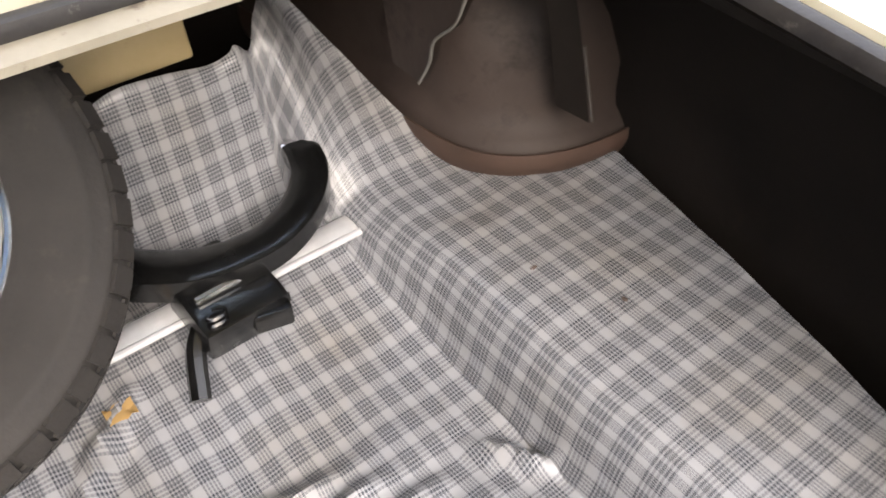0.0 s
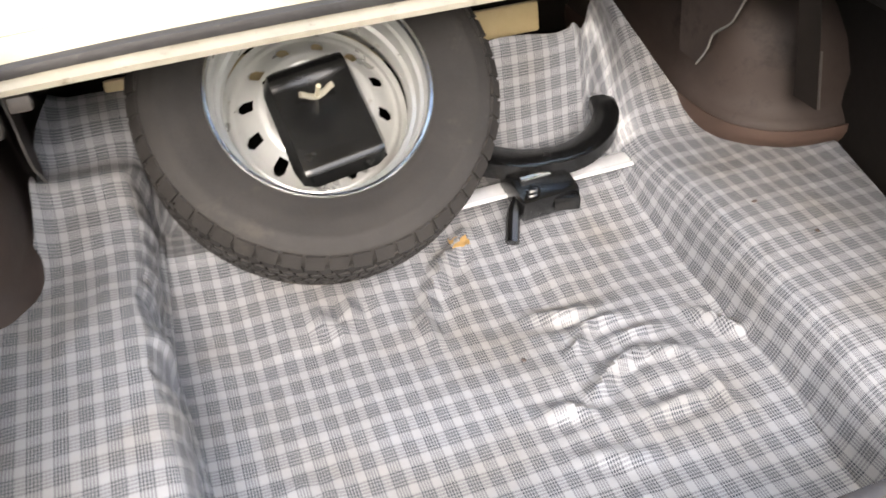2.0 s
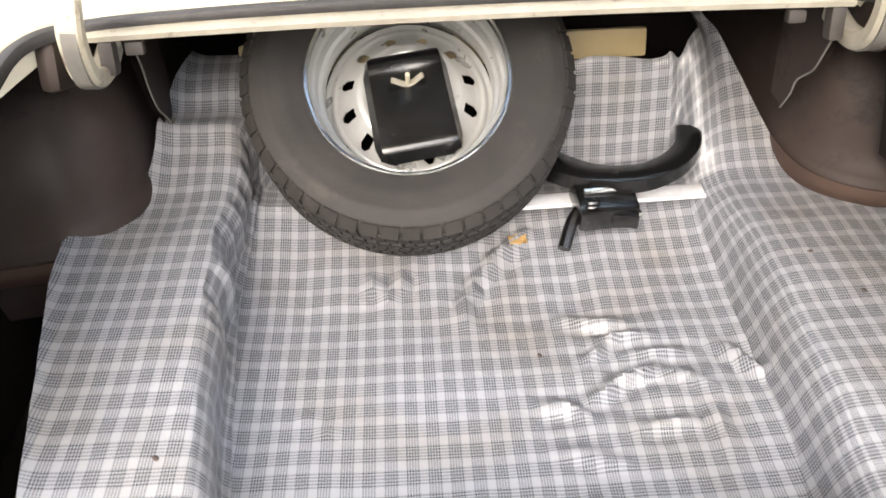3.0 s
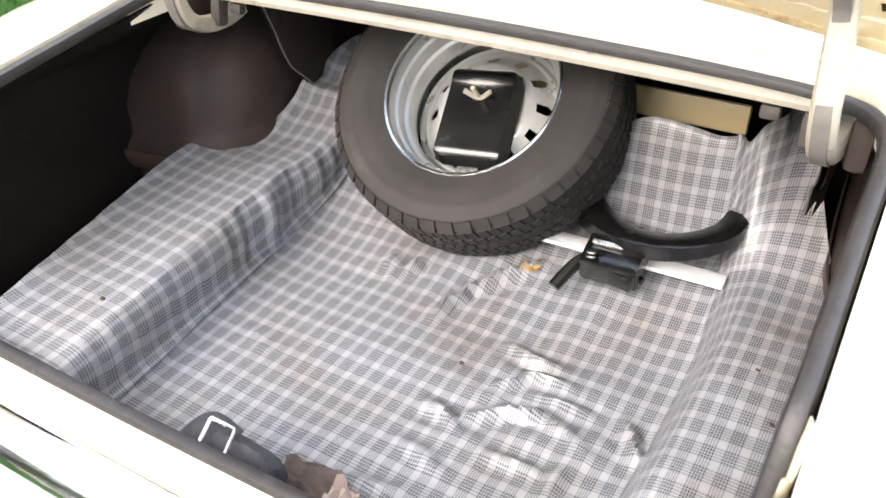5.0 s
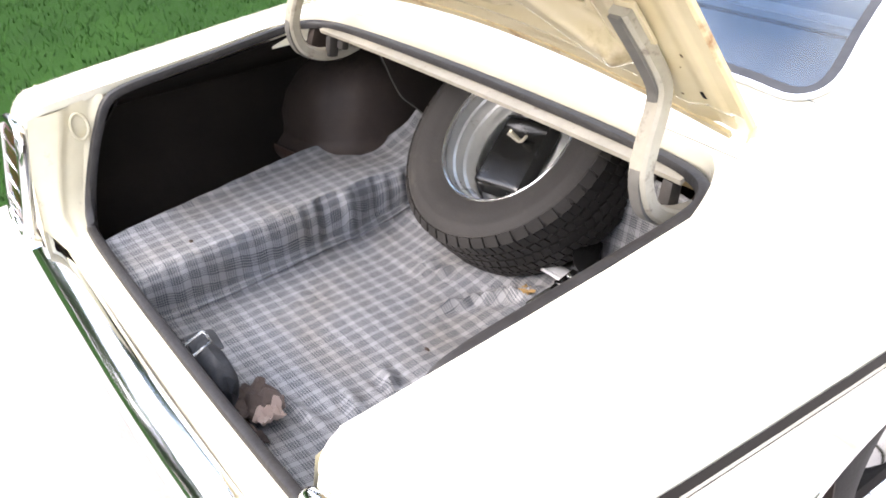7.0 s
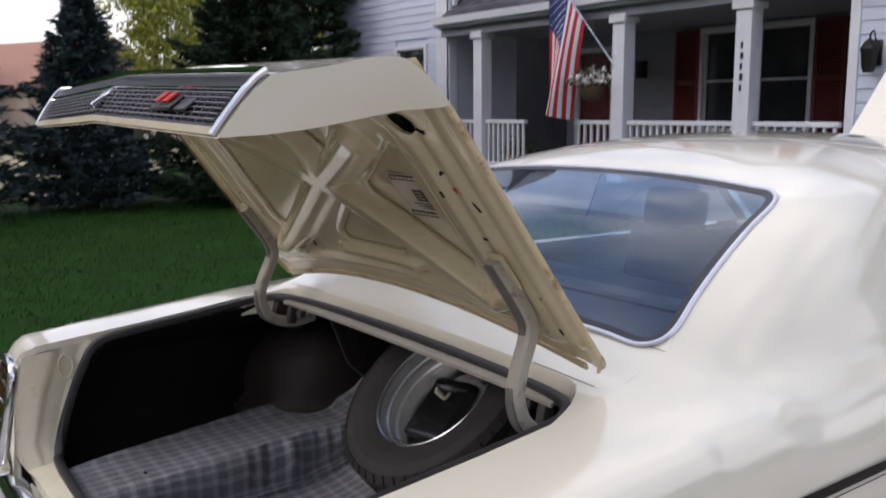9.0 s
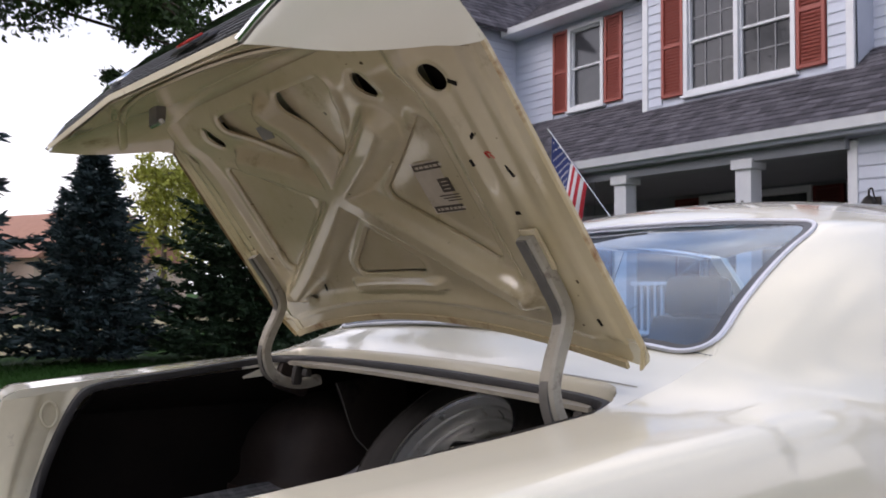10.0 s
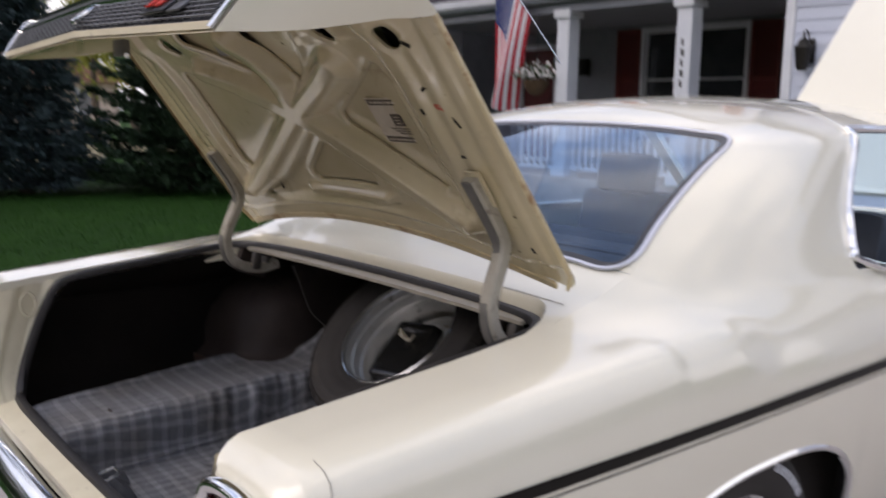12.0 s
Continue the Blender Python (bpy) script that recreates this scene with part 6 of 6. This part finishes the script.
hpart("beam", block((-10.5, YP - 0.12, 2.66), (XE, YP + 0.12, 2.80), 0.005), PORCH_WALL, "porch beam, grey darkened for shade")
for a, b in ((-10.4, -9.62), (-9.38, -8.4), (-7.3, -6.52), (-6.28, -4.54), (-4.3, -3.2)):
    rail = hpart("porch_railing", block((a, YP - 0.04, 1.20), (b, YP + 0.04, 1.26), 0.01), TRIM, "white porch railing")
    hpart("lower_rail", block((a, YP - 0.03, 0.52), (b, YP + 0.03, 0.57), 0.006), TRIM, "", rail)
    n = int((b - a) / 0.115)
    for k in range(n):
        x = a + (b - a) * (k + 0.5) / n
        hpart("baluster", block((x - 0.017, YP - 0.017, 0.57), (x + 0.017, YP + 0.017, 1.20)), TRIM, "", rail)


# roofs in courses of shingles
def roof_plane(name, a, b, c, d, material=SHINGLE, course=0.13, tab=0.22):
    """A roof from eave a-b up to ridge d-c: a deck with lapped shingle tabs."""
    a, b, c, d = map(Vector, (a, b, c, d))
    n = (b - a).cross(d - a).normalized()
    if n.z < 0:
        n = -n
    bm = bmesh.new()
    top = [bm.verts.new(p - n * 0.004) for p in (a, b, c, d)]
    low = [bm.verts.new(p - n * 0.054) for p in (a, b, c, d)]
    bm.faces.new(top)
    bm.faces.new(low[::-1])
    for k in range(4):
        bm.faces.new((top[k], low[k], low[(k + 1) % 4], top[(k + 1) % 4]))
    bmesh.ops.recalc_face_normals(bm, faces=bm.faces)
    deck = hpart(name, bm, material, "grey shingle roof")
    verts, faces = [], []
    rows = int(((d - a).length + (c - b).length) / 2 / course)
    rnd = random.Random(len(name) + rows)
    for r in range(rows):
        p0, p1 = a.lerp(d, r / rows), b.lerp(c, r / rows)
        q0, q1 = a.lerp(d, min(1, (r + 1.25) / rows)), b.lerp(c, min(1, (r + 1.25) / rows))
        m = max(1, int((p1 - p0).length / tab))
        off = rnd.random()
        cuts = [0.0] + [(k + off) / (m + 1) for k in range(m + 1)] + [1.0]
        for s, e in zip(cuts, cuts[1:]):
            if e - s < 0.002:
                continue
            g = 0.004 / max(0.5, (p1 - p0).length)
            i = len(verts)
            lift = 0.012 + 0.006 * rnd.random()
            verts += [p0.lerp(p1, s + g) + n * lift, p0.lerp(p1, e - g) + n * lift, q0.lerp(q1, e - g) + n * 0.003, q0.lerp(q1, s + g) + n * 0.003, p0.lerp(p1, s + g), p0.lerp(p1, e - g)]
            faces += [(i, i + 1, i + 2, i + 3), (i + 4, i + 5, i + 1, i)]
    me = bpy.data.meshes.new("shingles")
    me.from_pydata([HINV @ v for v in verts], [], faces)
    me.materials.append(material)
    ob = new("shingles", me)
    ob.parent = deck
    ob["kind"] = "stuff"
    return deck


GY, GZ = 8.88, 2.93
roof_plane("porch_roof", (-10.5, GY, GZ), (6.0, GY, GZ), (6.0, YA, 4.18), (-10.5, YA, 4.18))
roof_plane("main_roof", (-11.2, YA - 0.35, 5.92), (6.5, YA - 0.35, 5.92), (6.5, 14.6, 8.85), (-12.8, 14.6, 8.85))
roof_plane("back_roof", (6.5, 19.0, 5.92), (-15.2, 19.0, 5.92), (-15.2, 14.6, 8.85), (6.5, 14.6, 8.85))
roof_plane("gable_roof", (-7.50, YB - 0.35, 5.84), (-7.50, 13.5, 5.84), (-5.305, 13.5, 7.42), (-5.305, YB - 0.35, 7.42))
roof_plane("gable_roof", (-3.11, 13.5, 5.84), (-3.11, YB - 0.35, 5.84), (-5.305, YB - 0.35, 7.42), (-5.305, 13.5, 7.42))
roof_plane("wing_roof", (-10.2, YW - 0.3, 5.90), (-10.2, 14.6, 5.90), (-12.7, 14.6, 8.60), (-12.7, YW - 0.3, 8.60))
roof_plane("wing_roof", (-15.2, 14.6, 5.90), (-15.2, YW - 0.3, 5.90), (-12.7, YW - 0.3, 8.60), (-12.7, 14.6, 8.60))
bm = bmesh.new()
bm.faces.new([bm.verts.new(p) for p in ((-15.0, YW, 5.9), (-10.5, YW, 5.9), (-12.7, YW, 8.5))])
hpart("gable", bm, SIDING)
GUT = [(-0.06, -0.06), (0.05, -0.06), (0.07, 0.05), (0.055, 0.05), (0.045, -0.04), (-0.05, -0.04), (-0.06, 0.05)]
hpart("gutter", sweep([(-10.5, GY - 0.05, GZ - 0.02), (6.0, GY - 0.05, GZ - 0.02)], GUT), TRIM, "white porch gutter")
hpart("gutter", sweep([(-10.4, YA - 0.4, 5.88), (-7.4, YA - 0.4, 5.88)], GUT), TRIM, "white eave gutter")
hpart("fascia", block((-10.5, GY - 0.02, GZ - 0.13), (6.0, GY + 0.02, GZ - 0.01), 0.004), SIDING)
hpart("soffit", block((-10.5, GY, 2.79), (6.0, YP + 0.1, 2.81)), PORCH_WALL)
hpart("soffit", block((-10.5, YA - 0.4, 5.83), (-7.0, YA + 0.05, 5.85)), TRIM)
for sx in (-1, 1):
    x0, x1 = -5.305 + sx * 2.23, -5.305
    hpart("rake_board", sweep([(x0, YB - 0.36, 5.80), (x1, YB - 0.36, 7.39)], [(-0.02, -0.09), (0.02, -0.09), (0.02, 0.07), (-0.02, 0.07)], up=(0, 0, 1)), TRIM, "white rake board")
    hpart("rake_soffit", sweep([(x0, YB - 0.17, 5.76), (x1, YB - 0.17, 7.36)], [(-0.18, -0.01), (0.18, -0.01), (0.18, 0.01), (-0.18, 0.01)], up=(0, 0, 1)), TRIM)
hpart("foundation", block((-14.9, YW + 0.03, -0.3), (5.4, 19.0, 0.02)), CONCRETE, "concrete foundation")
hpart("core", block((-14.7, YF + 0.3, 0.2), (5.4, 19.0, 5.9)), ROOM_DARK, "dark rooms")

# wall lantern beside the porch
wl = thing("wall_lantern", "black carriage lantern on the siding", "lantern")
part("backplate", block((-2.90, YP - 0.05, 1.85), (-2.78, YP - 0.02, 2.12), 0.01), DARK_METAL, wl)
part("cage", lathe([(0.05, 0.0), (0.07, 0.04), (0.09, 0.22), (0.10, 0.24), (0.05, 0.32), (0.012, 0.35), (0.012, 0.40)], 8), DARK_METAL, wl).location = (-2.84, YP - 0.17, 1.78)
part("arm", sweep(smooth_path([(-2.84, YP - 0.04, 2.05), (-2.84, YP - 0.10, 2.2), (-2.84, YP - 0.17, 2.18)], 4), ring(0.01, 6)), DARK_METAL, wl)

# flag on a slanted pole
flag = thing("flag", "red and white striped flag, starred blue field, slanted pole", "flag")
PT, PB = Vector((-7.38, 8.55, 3.44)), Vector((-6.435, 9.0, 1.97))
part("pole", sweep([PB, PT], ring(0.014, 8)), STEEL, flag, "grey metal pole")
part("finial", lathe([(0.002, -0.03), (0.03, 0), (0.002, 0.03)], 10), STEEL, flag).location = PT


def flag_point(s, t):
    """s along the pole from its tip, t down the drooping cloth."""
    p = PT.lerp(PB, 0.05 + 0.52 * s)
    fold = 0.10 * math.sin(6.0 * s + 1.8 * t) * (0.3 + t)
    return p + Vector((-0.11 * t - 0.26 * s * t, fold, -1.95 * t + 0.60 * s * t))


def cloth(s0, s1, t0, t1, material, off=0.0):
    n, m = 3, 14
    bm = grid([[flag_point(mix(s0, s1, i / n), mix(t0, t1, j / m)) + Vector((0, -off, 0)) for i in range(n + 1)] for j in range(m + 1)])
    return part("stripe", thicken(bm, 0.002), material, flag)


for k in range(13):
    t0 = 0.42 if k < 7 else 0.0
    cloth(k / 13, (k + 1) / 13, t0, 1.0, FLAG_RED if k % 2 == 0 else FLAG_WHITE)
field = part("field", thicken(grid([[flag_point(7 / 13 * i / 8, 0.42 * j / 8) for i in range(9)] for j in range(9)]), 0.002), FLAG_BLUE, flag, "blue field")
for r in range(9):
    for c in range(6 if r % 2 == 0 else 5):
        p = flag_point(7 / 13 * (r + 0.9) / 10, 0.42 * (c + (0.6 if r % 2 == 0 else 1.1)) / 6.2)
        pts = [p + Vector((0.018 * rr * math.cos(a), -0.008, 0.018 * rr * math.sin(a))) for k in range(10) for rr, a in ((1 if k % 2 == 0 else 0.42, math.pi / 2 + math.pi * k / 5),)]
        bm = bmesh.new()
        bm.faces.new([bm.verts.new(q) for q in pts])
        part("star", bm, FLAG_WHITE, field)

# hanging basket of flowers
bk = thing("hanging_basket", "hanging coir basket of white flowers on the porch", "flower basket")
BC = Vector((-6.85, 8.95, 1.72))
part("bowl", lathe([(0.02, -0.2), (0.10, -0.17), (0.17, -0.06), (0.19, 0.02), (0.02, 0.03)], 18), BASKET, bk).location = BC
verts, faces = [], []
rnd = random.Random(4)
for k in range(420):
    d = Vector((rnd.gauss(0, 1), rnd.gauss(0, 1), abs(rnd.gauss(0.3, 0.8)) - 0.2)).normalized() * (0.12 + 0.17 * rnd.random())
    p = BC + Vector((0, 0, 0.08)) + Vector((d.x * 1.2, d.y * 1.2, d.z * 0.75))
    a = Vector((rnd.gauss(0, 1), rnd.gauss(0, 1), rnd.gauss(0, 1))).normalized() * 0.028
    b = a.cross(Vector((rnd.gauss(0, 1), rnd.gauss(0, 1), 1))).normalized() * 0.028
    i = len(verts)
    verts += [p + a, p + b, p - a, p - b]
    faces.append((i, i + 1, i + 2, i + 3))
for nm, mt, lo, hi in (("blossom", PETAL, 0, 250), ("foliage", LEAF, 250, 420)):
    me = bpy.data.meshes.new(nm)
    me.from_pydata(verts[lo * 4:hi * 4], [], [(4 * k, 4 * k + 1, 4 * k + 2, 4 * k + 3) for k in range(hi - lo)])
    me.materials.append(mt)
    ob = new(nm, me)
    ob.parent = bk
part("chain", sweep([BC + Vector((0, 0, 0.1)), BC + Vector((0, 0.02, 0.95))], ring(0.004, 5)), DARK_METAL, bk)


TERRACOTTA = surface("terracotta", (0.40, 0.12, 0.06), (0.48, 0.16, 0.09), 12, 0.8)
pots = []
for px, py, pr, ph in ((-8.95, 9.35, 0.15, 0.27), (-8.62, 9.42, 0.10, 0.14)):
    pot = thing("flower_pot", "terracotta pot with a dark green plant on the porch", "flower pot", "pots on the porch")
    part("pot", lathe([(pr * 0.7, 0.0), (pr * 0.95, ph * 0.8), (pr * 1.08, ph * 0.82), (pr * 1.08, ph), (pr * 0.9, ph), (pr * 0.85, ph * 0.9), (0.01, ph * 0.9)], 24), TERRACOTTA, pot).location = (px, py, 0.42)
    rnd = random.Random(int(px * 100))
    leaf_mesh("plant", [(Vector((px + rnd.gauss(0, 0.08), py + rnd.gauss(0, 0.08), 0.42 + ph + abs(rnd.gauss(0, 0.12)))), Vector((rnd.gauss(0, 1), rnd.gauss(0, 1), rnd.gauss(0.4, 0.6))).normalized() * 0.10, Vector((rnd.gauss(0, 1), rnd.gauss(0, 1), rnd.gauss(0, 1))).normalized() * 0.018) for k in range(160)], LEAF, pot)
    pots.append(pot)

for ob in [wl, lantern, flag, bk] + pots:
    ob.location = (-0.24, 0, 0.08)


# ---- trees ----
def spruce(x, y, h, r, seed, material, label, dense=1.0):
    rnd = random.Random(seed)
    tree = thing("spruce_tree", label, "tree", "spruces along the lawn", at=(x, y, 0))
    part("trunk", sweep([(0, 0, -0.1), (0, 0, h * 0.5), (0, 0, h)], ring(0.035 * h, 8), scale=lambda f: 1.05 - f), BARK, tree)
    blades = []
    z = 0.045 * h
    layer = 0
    while z < h * 0.985:
        f = z / h
        reach = r * (1 - f) ** 0.85 * (0.85 + 0.3 * rnd.random()) + 0.05
        n = int(7 + 9 * (1 - f))
        for k in range(n):
            a = 2 * math.pi * (k + rnd.random() * 0.8) / n + layer
            ln = reach * (0.65 + 0.45 * rnd.random())
            d = Vector((math.cos(a), math.sin(a), 0))
            sd = Vector((-d.y, d.x, 0))
            m = int((10 + 26 * ln) * dense)
            for q in range(m):
                s = (q + rnd.random()) / m
                s = s ** 0.7
                droop = -0.22 * ln * s + 0.28 * ln * s * s + 0.12 * ln * s * f
                p = d * ln * s + Vector((0, 0, z + droop)) + sd * rnd.gauss(0, 1) * 0.16 * ln * (1.05 - s) + Vector((0, 0, rnd.gauss(0, 0.03)))
                v = (d * (0.7 + 0.4 * rnd.random()) + sd * rnd.gauss(0, 0.7) + Vector((0, 0, rnd.gauss(0.05, 0.3)))).normalized() * (0.09 + 0.10 * rnd.random()) * (0.7 + 0.1 * h)
                b = v.cross(Vector((rnd.gauss(0, 1), rnd.gauss(0, 1), rnd.gauss(0, 1)))).normalized() * 0.016 * (0.8 + 0.12 * h)
                blades.append((p, v, b))
        z += h * (0.045 - 0.018 * f)
        layer += 1.3
    leaf_mesh("crown", blades, material, tree)
    return tree


def broadleaf(x, y, h, clumps, seed, material, label, leaf=0.09, per=220, limbs=True):
    """A tree with a tapered trunk, limbs out to its clumps, and leaves round each."""
    rnd = random.Random(seed)
    tree = thing("broadleaf_tree", label, "tree", at=(x, y, 0))
    fork = Vector((0, 0, h * (0.55 if limbs else 0.32)))
    part("trunk", sweep(smooth_path([(0, 0, -0.1), (0.05, 0.03, h * 0.16), fork, (0.1, 0, h * 0.6)], 4), ring(0.03 * h, 10), scale=lambda f: 1.1 - 0.75 * f), BARK, tree)
    blades = []
    bm = bmesh.new()
    for n, (cx, cy, cz, cr) in enumerate(clumps):
        c = Vector((cx, cy, cz))
        if limbs and n % 7 == 0:
            mid = fork.lerp(c, 0.5) + Vector((rnd.gauss(0, 0.2), rnd.gauss(0, 0.2), 0.25))
            sweep(smooth_path([fork.lerp(Vector((0.1, 0, h * 0.6)), rnd.random()), mid, c], 5), ring(0.0055 * h, 6), bm, scale=lambda f: 1.0 - 0.85 * f)
        for q in range(5):
            t = c + Vector((rnd.gauss(0, 1), rnd.gauss(0, 1), rnd.gauss(0, 0.7))) * cr * 0.6
            sweep([c, c.lerp(t, 0.5) + Vector((0, 0, 0.06)), t], ring(0.0022 * h, 4), bm, scale=lambda f: 1.0 - 0.7 * f)
            for k in range(per // 5):
                p = t + Vector((rnd.gauss(0, 1), rnd.gauss(0, 1), rnd.gauss(0, 0.7))) * cr * 0.30
                v = Vector((rnd.gauss(0, 1), rnd.gauss(0, 1), rnd.gauss(-0.3, 0.7))).normalized() * leaf * (0.7 + 0.6 * rnd.random())
                b = v.cross(Vector((rnd.gauss(0, 1), rnd.gauss(0, 1), rnd.gauss(0, 1)))).normalized() * leaf * 0.32
                blades.append((p, v, b))
    part("limb", bm, BARK, tree)["kind"] = "stuff"
    leaf_mesh("crown", blades, material, tree)
    return tree


spruce(-12.9, 3.55, 3.45, 1.35, 1, NEEDLE, "blue-green young spruce standing in the mulch bed", 2.0)
spruce(-12.3, 6.1, 4.4, 2.1, 2, NEEDLE_DARK, "broad dark green spruce beside the lawn", 2.6)
spruce(-14.5, 8.2, 7.0, 2.2, 3, NEEDLE_DARK, "tall dark spruce near the house", 1.8)
spruce(-12.6, 0.8, 6.6, 2.0, 4, NEEDLE, "tall blue-green spruce at the lawn's edge", 1.8)
spruce(-13.5, -2.2, 5.5, 1.8, 5, NEEDLE, "blue-green spruce at the lawn's edge")
rnd = random.Random(11)
cl = []
CANOPY = [Vector(p) - Vector((-9.0, -0.6, 0)) for p in ((-6.7, 0.2, 4.6), (-5.6, 3.4, 5.2), (-6.6, 2.6, 3.5), (-7.1, 1.0, 3.2))]
for k in range(80):
    q, t = rnd.random(), rnd.random() ** 1.5
    p = CANOPY[0].lerp(CANOPY[1], q).lerp(CANOPY[3].lerp(CANOPY[2], q), t * (0.55 + 0.35 * q))
    cl.append((p.x + rnd.gauss(0, 0.5), p.y + rnd.gauss(0, 0.15), p.z + rnd.gauss(0, 0.12), rnd.uniform(0.25, 0.42)))
for k in range(30):
    cl.append((rnd.gauss(0.2, 1.6), rnd.gauss(0.8, 1.7), rnd.uniform(4.6, 7.6), rnd.uniform(0.6, 0.9)))
cl += [(2.26, 2.85, 3.12, 0.13), (2.55, 3.75, 3.20, 0.22), (2.6, 3.9, 3.35, 0.28), (2.7, 3.6, 3.5, 0.25)]
broadleaf(-9.0, -0.6, 8.0, cl, 6, LEAF, "large shade tree with dark green leaves over the lawn", 0.052, 760)
for k, (x, y, h) in enumerate(((-32, 11.0, 6.6), (-36, 14.0, 7.2), (-30, 17.0, 7.5))):
    rnd = random.Random(20 + k)
    cl = [(rnd.gauss(0, 1.2), rnd.gauss(0, 1.2), h * rnd.uniform(0.4, 0.97), 0.8) for q in range(26)]
    broadleaf(x, y, h, cl, 30 + k, LEAF_LIGHT, "distant tree, evening sunlight in its yellow-green leaf colour", 0.15, 260, False)
# trees across the street, behind the camera
for k, (x, y, h) in enumerate(((-20, -5, 5.2), (-18, -9, 6.4), (-14, -13, 7.0), (-9.5, -15, 7.2), (-4, -16, 6.6), (2, -16, 7.2), (8, -15, 6.8), (15, -10, 6.6), (17, 0, 6.0))):
    rnd = random.Random(40 + k)
    cl = [(rnd.gauss(0, 2.2), rnd.gauss(0, 1.5), h * rnd.uniform(0.12, 0.97), 1.2) for q in range(46)]
    broadleaf(x, y, h, cl, 50 + k, LEAF, "green shade tree across the street", 0.28, 170, False)

# far neighbour houses
def far_house(x, y, w, d, h, rise, turn, label):
    hs = thing("neighbour_house", label, "house", at=(x, y, 0))
    hs.rotation_euler = (0, 0, radians(turn))
    part("wall", block((-w / 2, -d / 2, 0), (w / 2, d / 2, h)), FAR_BRICK, hs, smooth=False)
    bm = bmesh.new()
    v = [bm.verts.new(p) for p in ((-w / 2 - 0.4, -d / 2 - 0.4, h - 0.1), (w / 2 + 0.4, -d / 2 - 0.4, h - 0.1), (w / 2 + 0.4, d / 2 + 0.4, h - 0.1), (-w / 2 - 0.4, d / 2 + 0.4, h - 0.1), (-w / 2 - 0.4, 0, h + rise), (w / 2 + 0.4, 0, h + rise))]
    for q in ((0, 1, 5, 4), (2, 3, 4, 5), (0, 4, 3), (1, 2, 5), (0, 3, 2, 1)):
        bm.faces.new([v[k] for k in q])
    part("roof", bm, FAR_ROOF, hs, "brown shingle roof", smooth=False)
    for k in (-0.25, 0.25):
        win = part("window", block((w * k - 0.6, -d / 2 - 0.06, 1.0), (w * k + 0.6, -d / 2 + 0.02, 2.2), 0.02), TRIM, hs, smooth=False)
        part("pane", block((w * k - 0.5, -d / 2 - 0.07, 1.1), (w * k + 0.5, -d / 2 - 0.062, 2.1)), HOUSE_GLASS, win, smooth=False)
        win = part("window", block((w / 2 - 0.02, d * k - 0.5, 1.0), (w / 2 + 0.06, d * k + 0.5, 2.2), 0.02), TRIM, hs, smooth=False)
        part("pane", block((w / 2 + 0.062, d * k - 0.4, 1.1), (w / 2 + 0.07, d * k + 0.4, 2.1)), HOUSE_GLASS, win, smooth=False)


far_house(-46, 9.8, 10, 9, 2.6, 2.4, 25, "distant tan house with a brown shingle roof")
far_house(-44, 1.0, 9, 9, 2.6, 2.2, 70, "distant low house with a brown shingle roof")

# grass blades on the nearer lawn
rnd = random.Random(9)
verts, faces = [], []
for k in range(42000):
    x = -2.34 - 10.5 * rnd.random() ** 1.4
    y = -4 + 12.5 * rnd.random()
    z = sheet_z(x, y) - 0.032
    a, hgt = rnd.uniform(0, 6.28), rnd.uniform(0.03, 0.06)
    dx, dy = 0.006 * math.cos(a), 0.006 * math.sin(a)
    i = len(verts)
    verts += [(x - dx, y - dy, z), (x + dx, y + dy, z), (x + rnd.gauss(0, 0.02), y + rnd.gauss(0, 0.02), z + hgt)]
    faces.append((i, i + 1, i + 2))
me = bpy.data.meshes.new("grass")
me.from_pydata(verts, [], faces)
me.materials.append(BLADE)
tagged(new("grass", me), "short green lawn grass", "grass", kind="stuff")
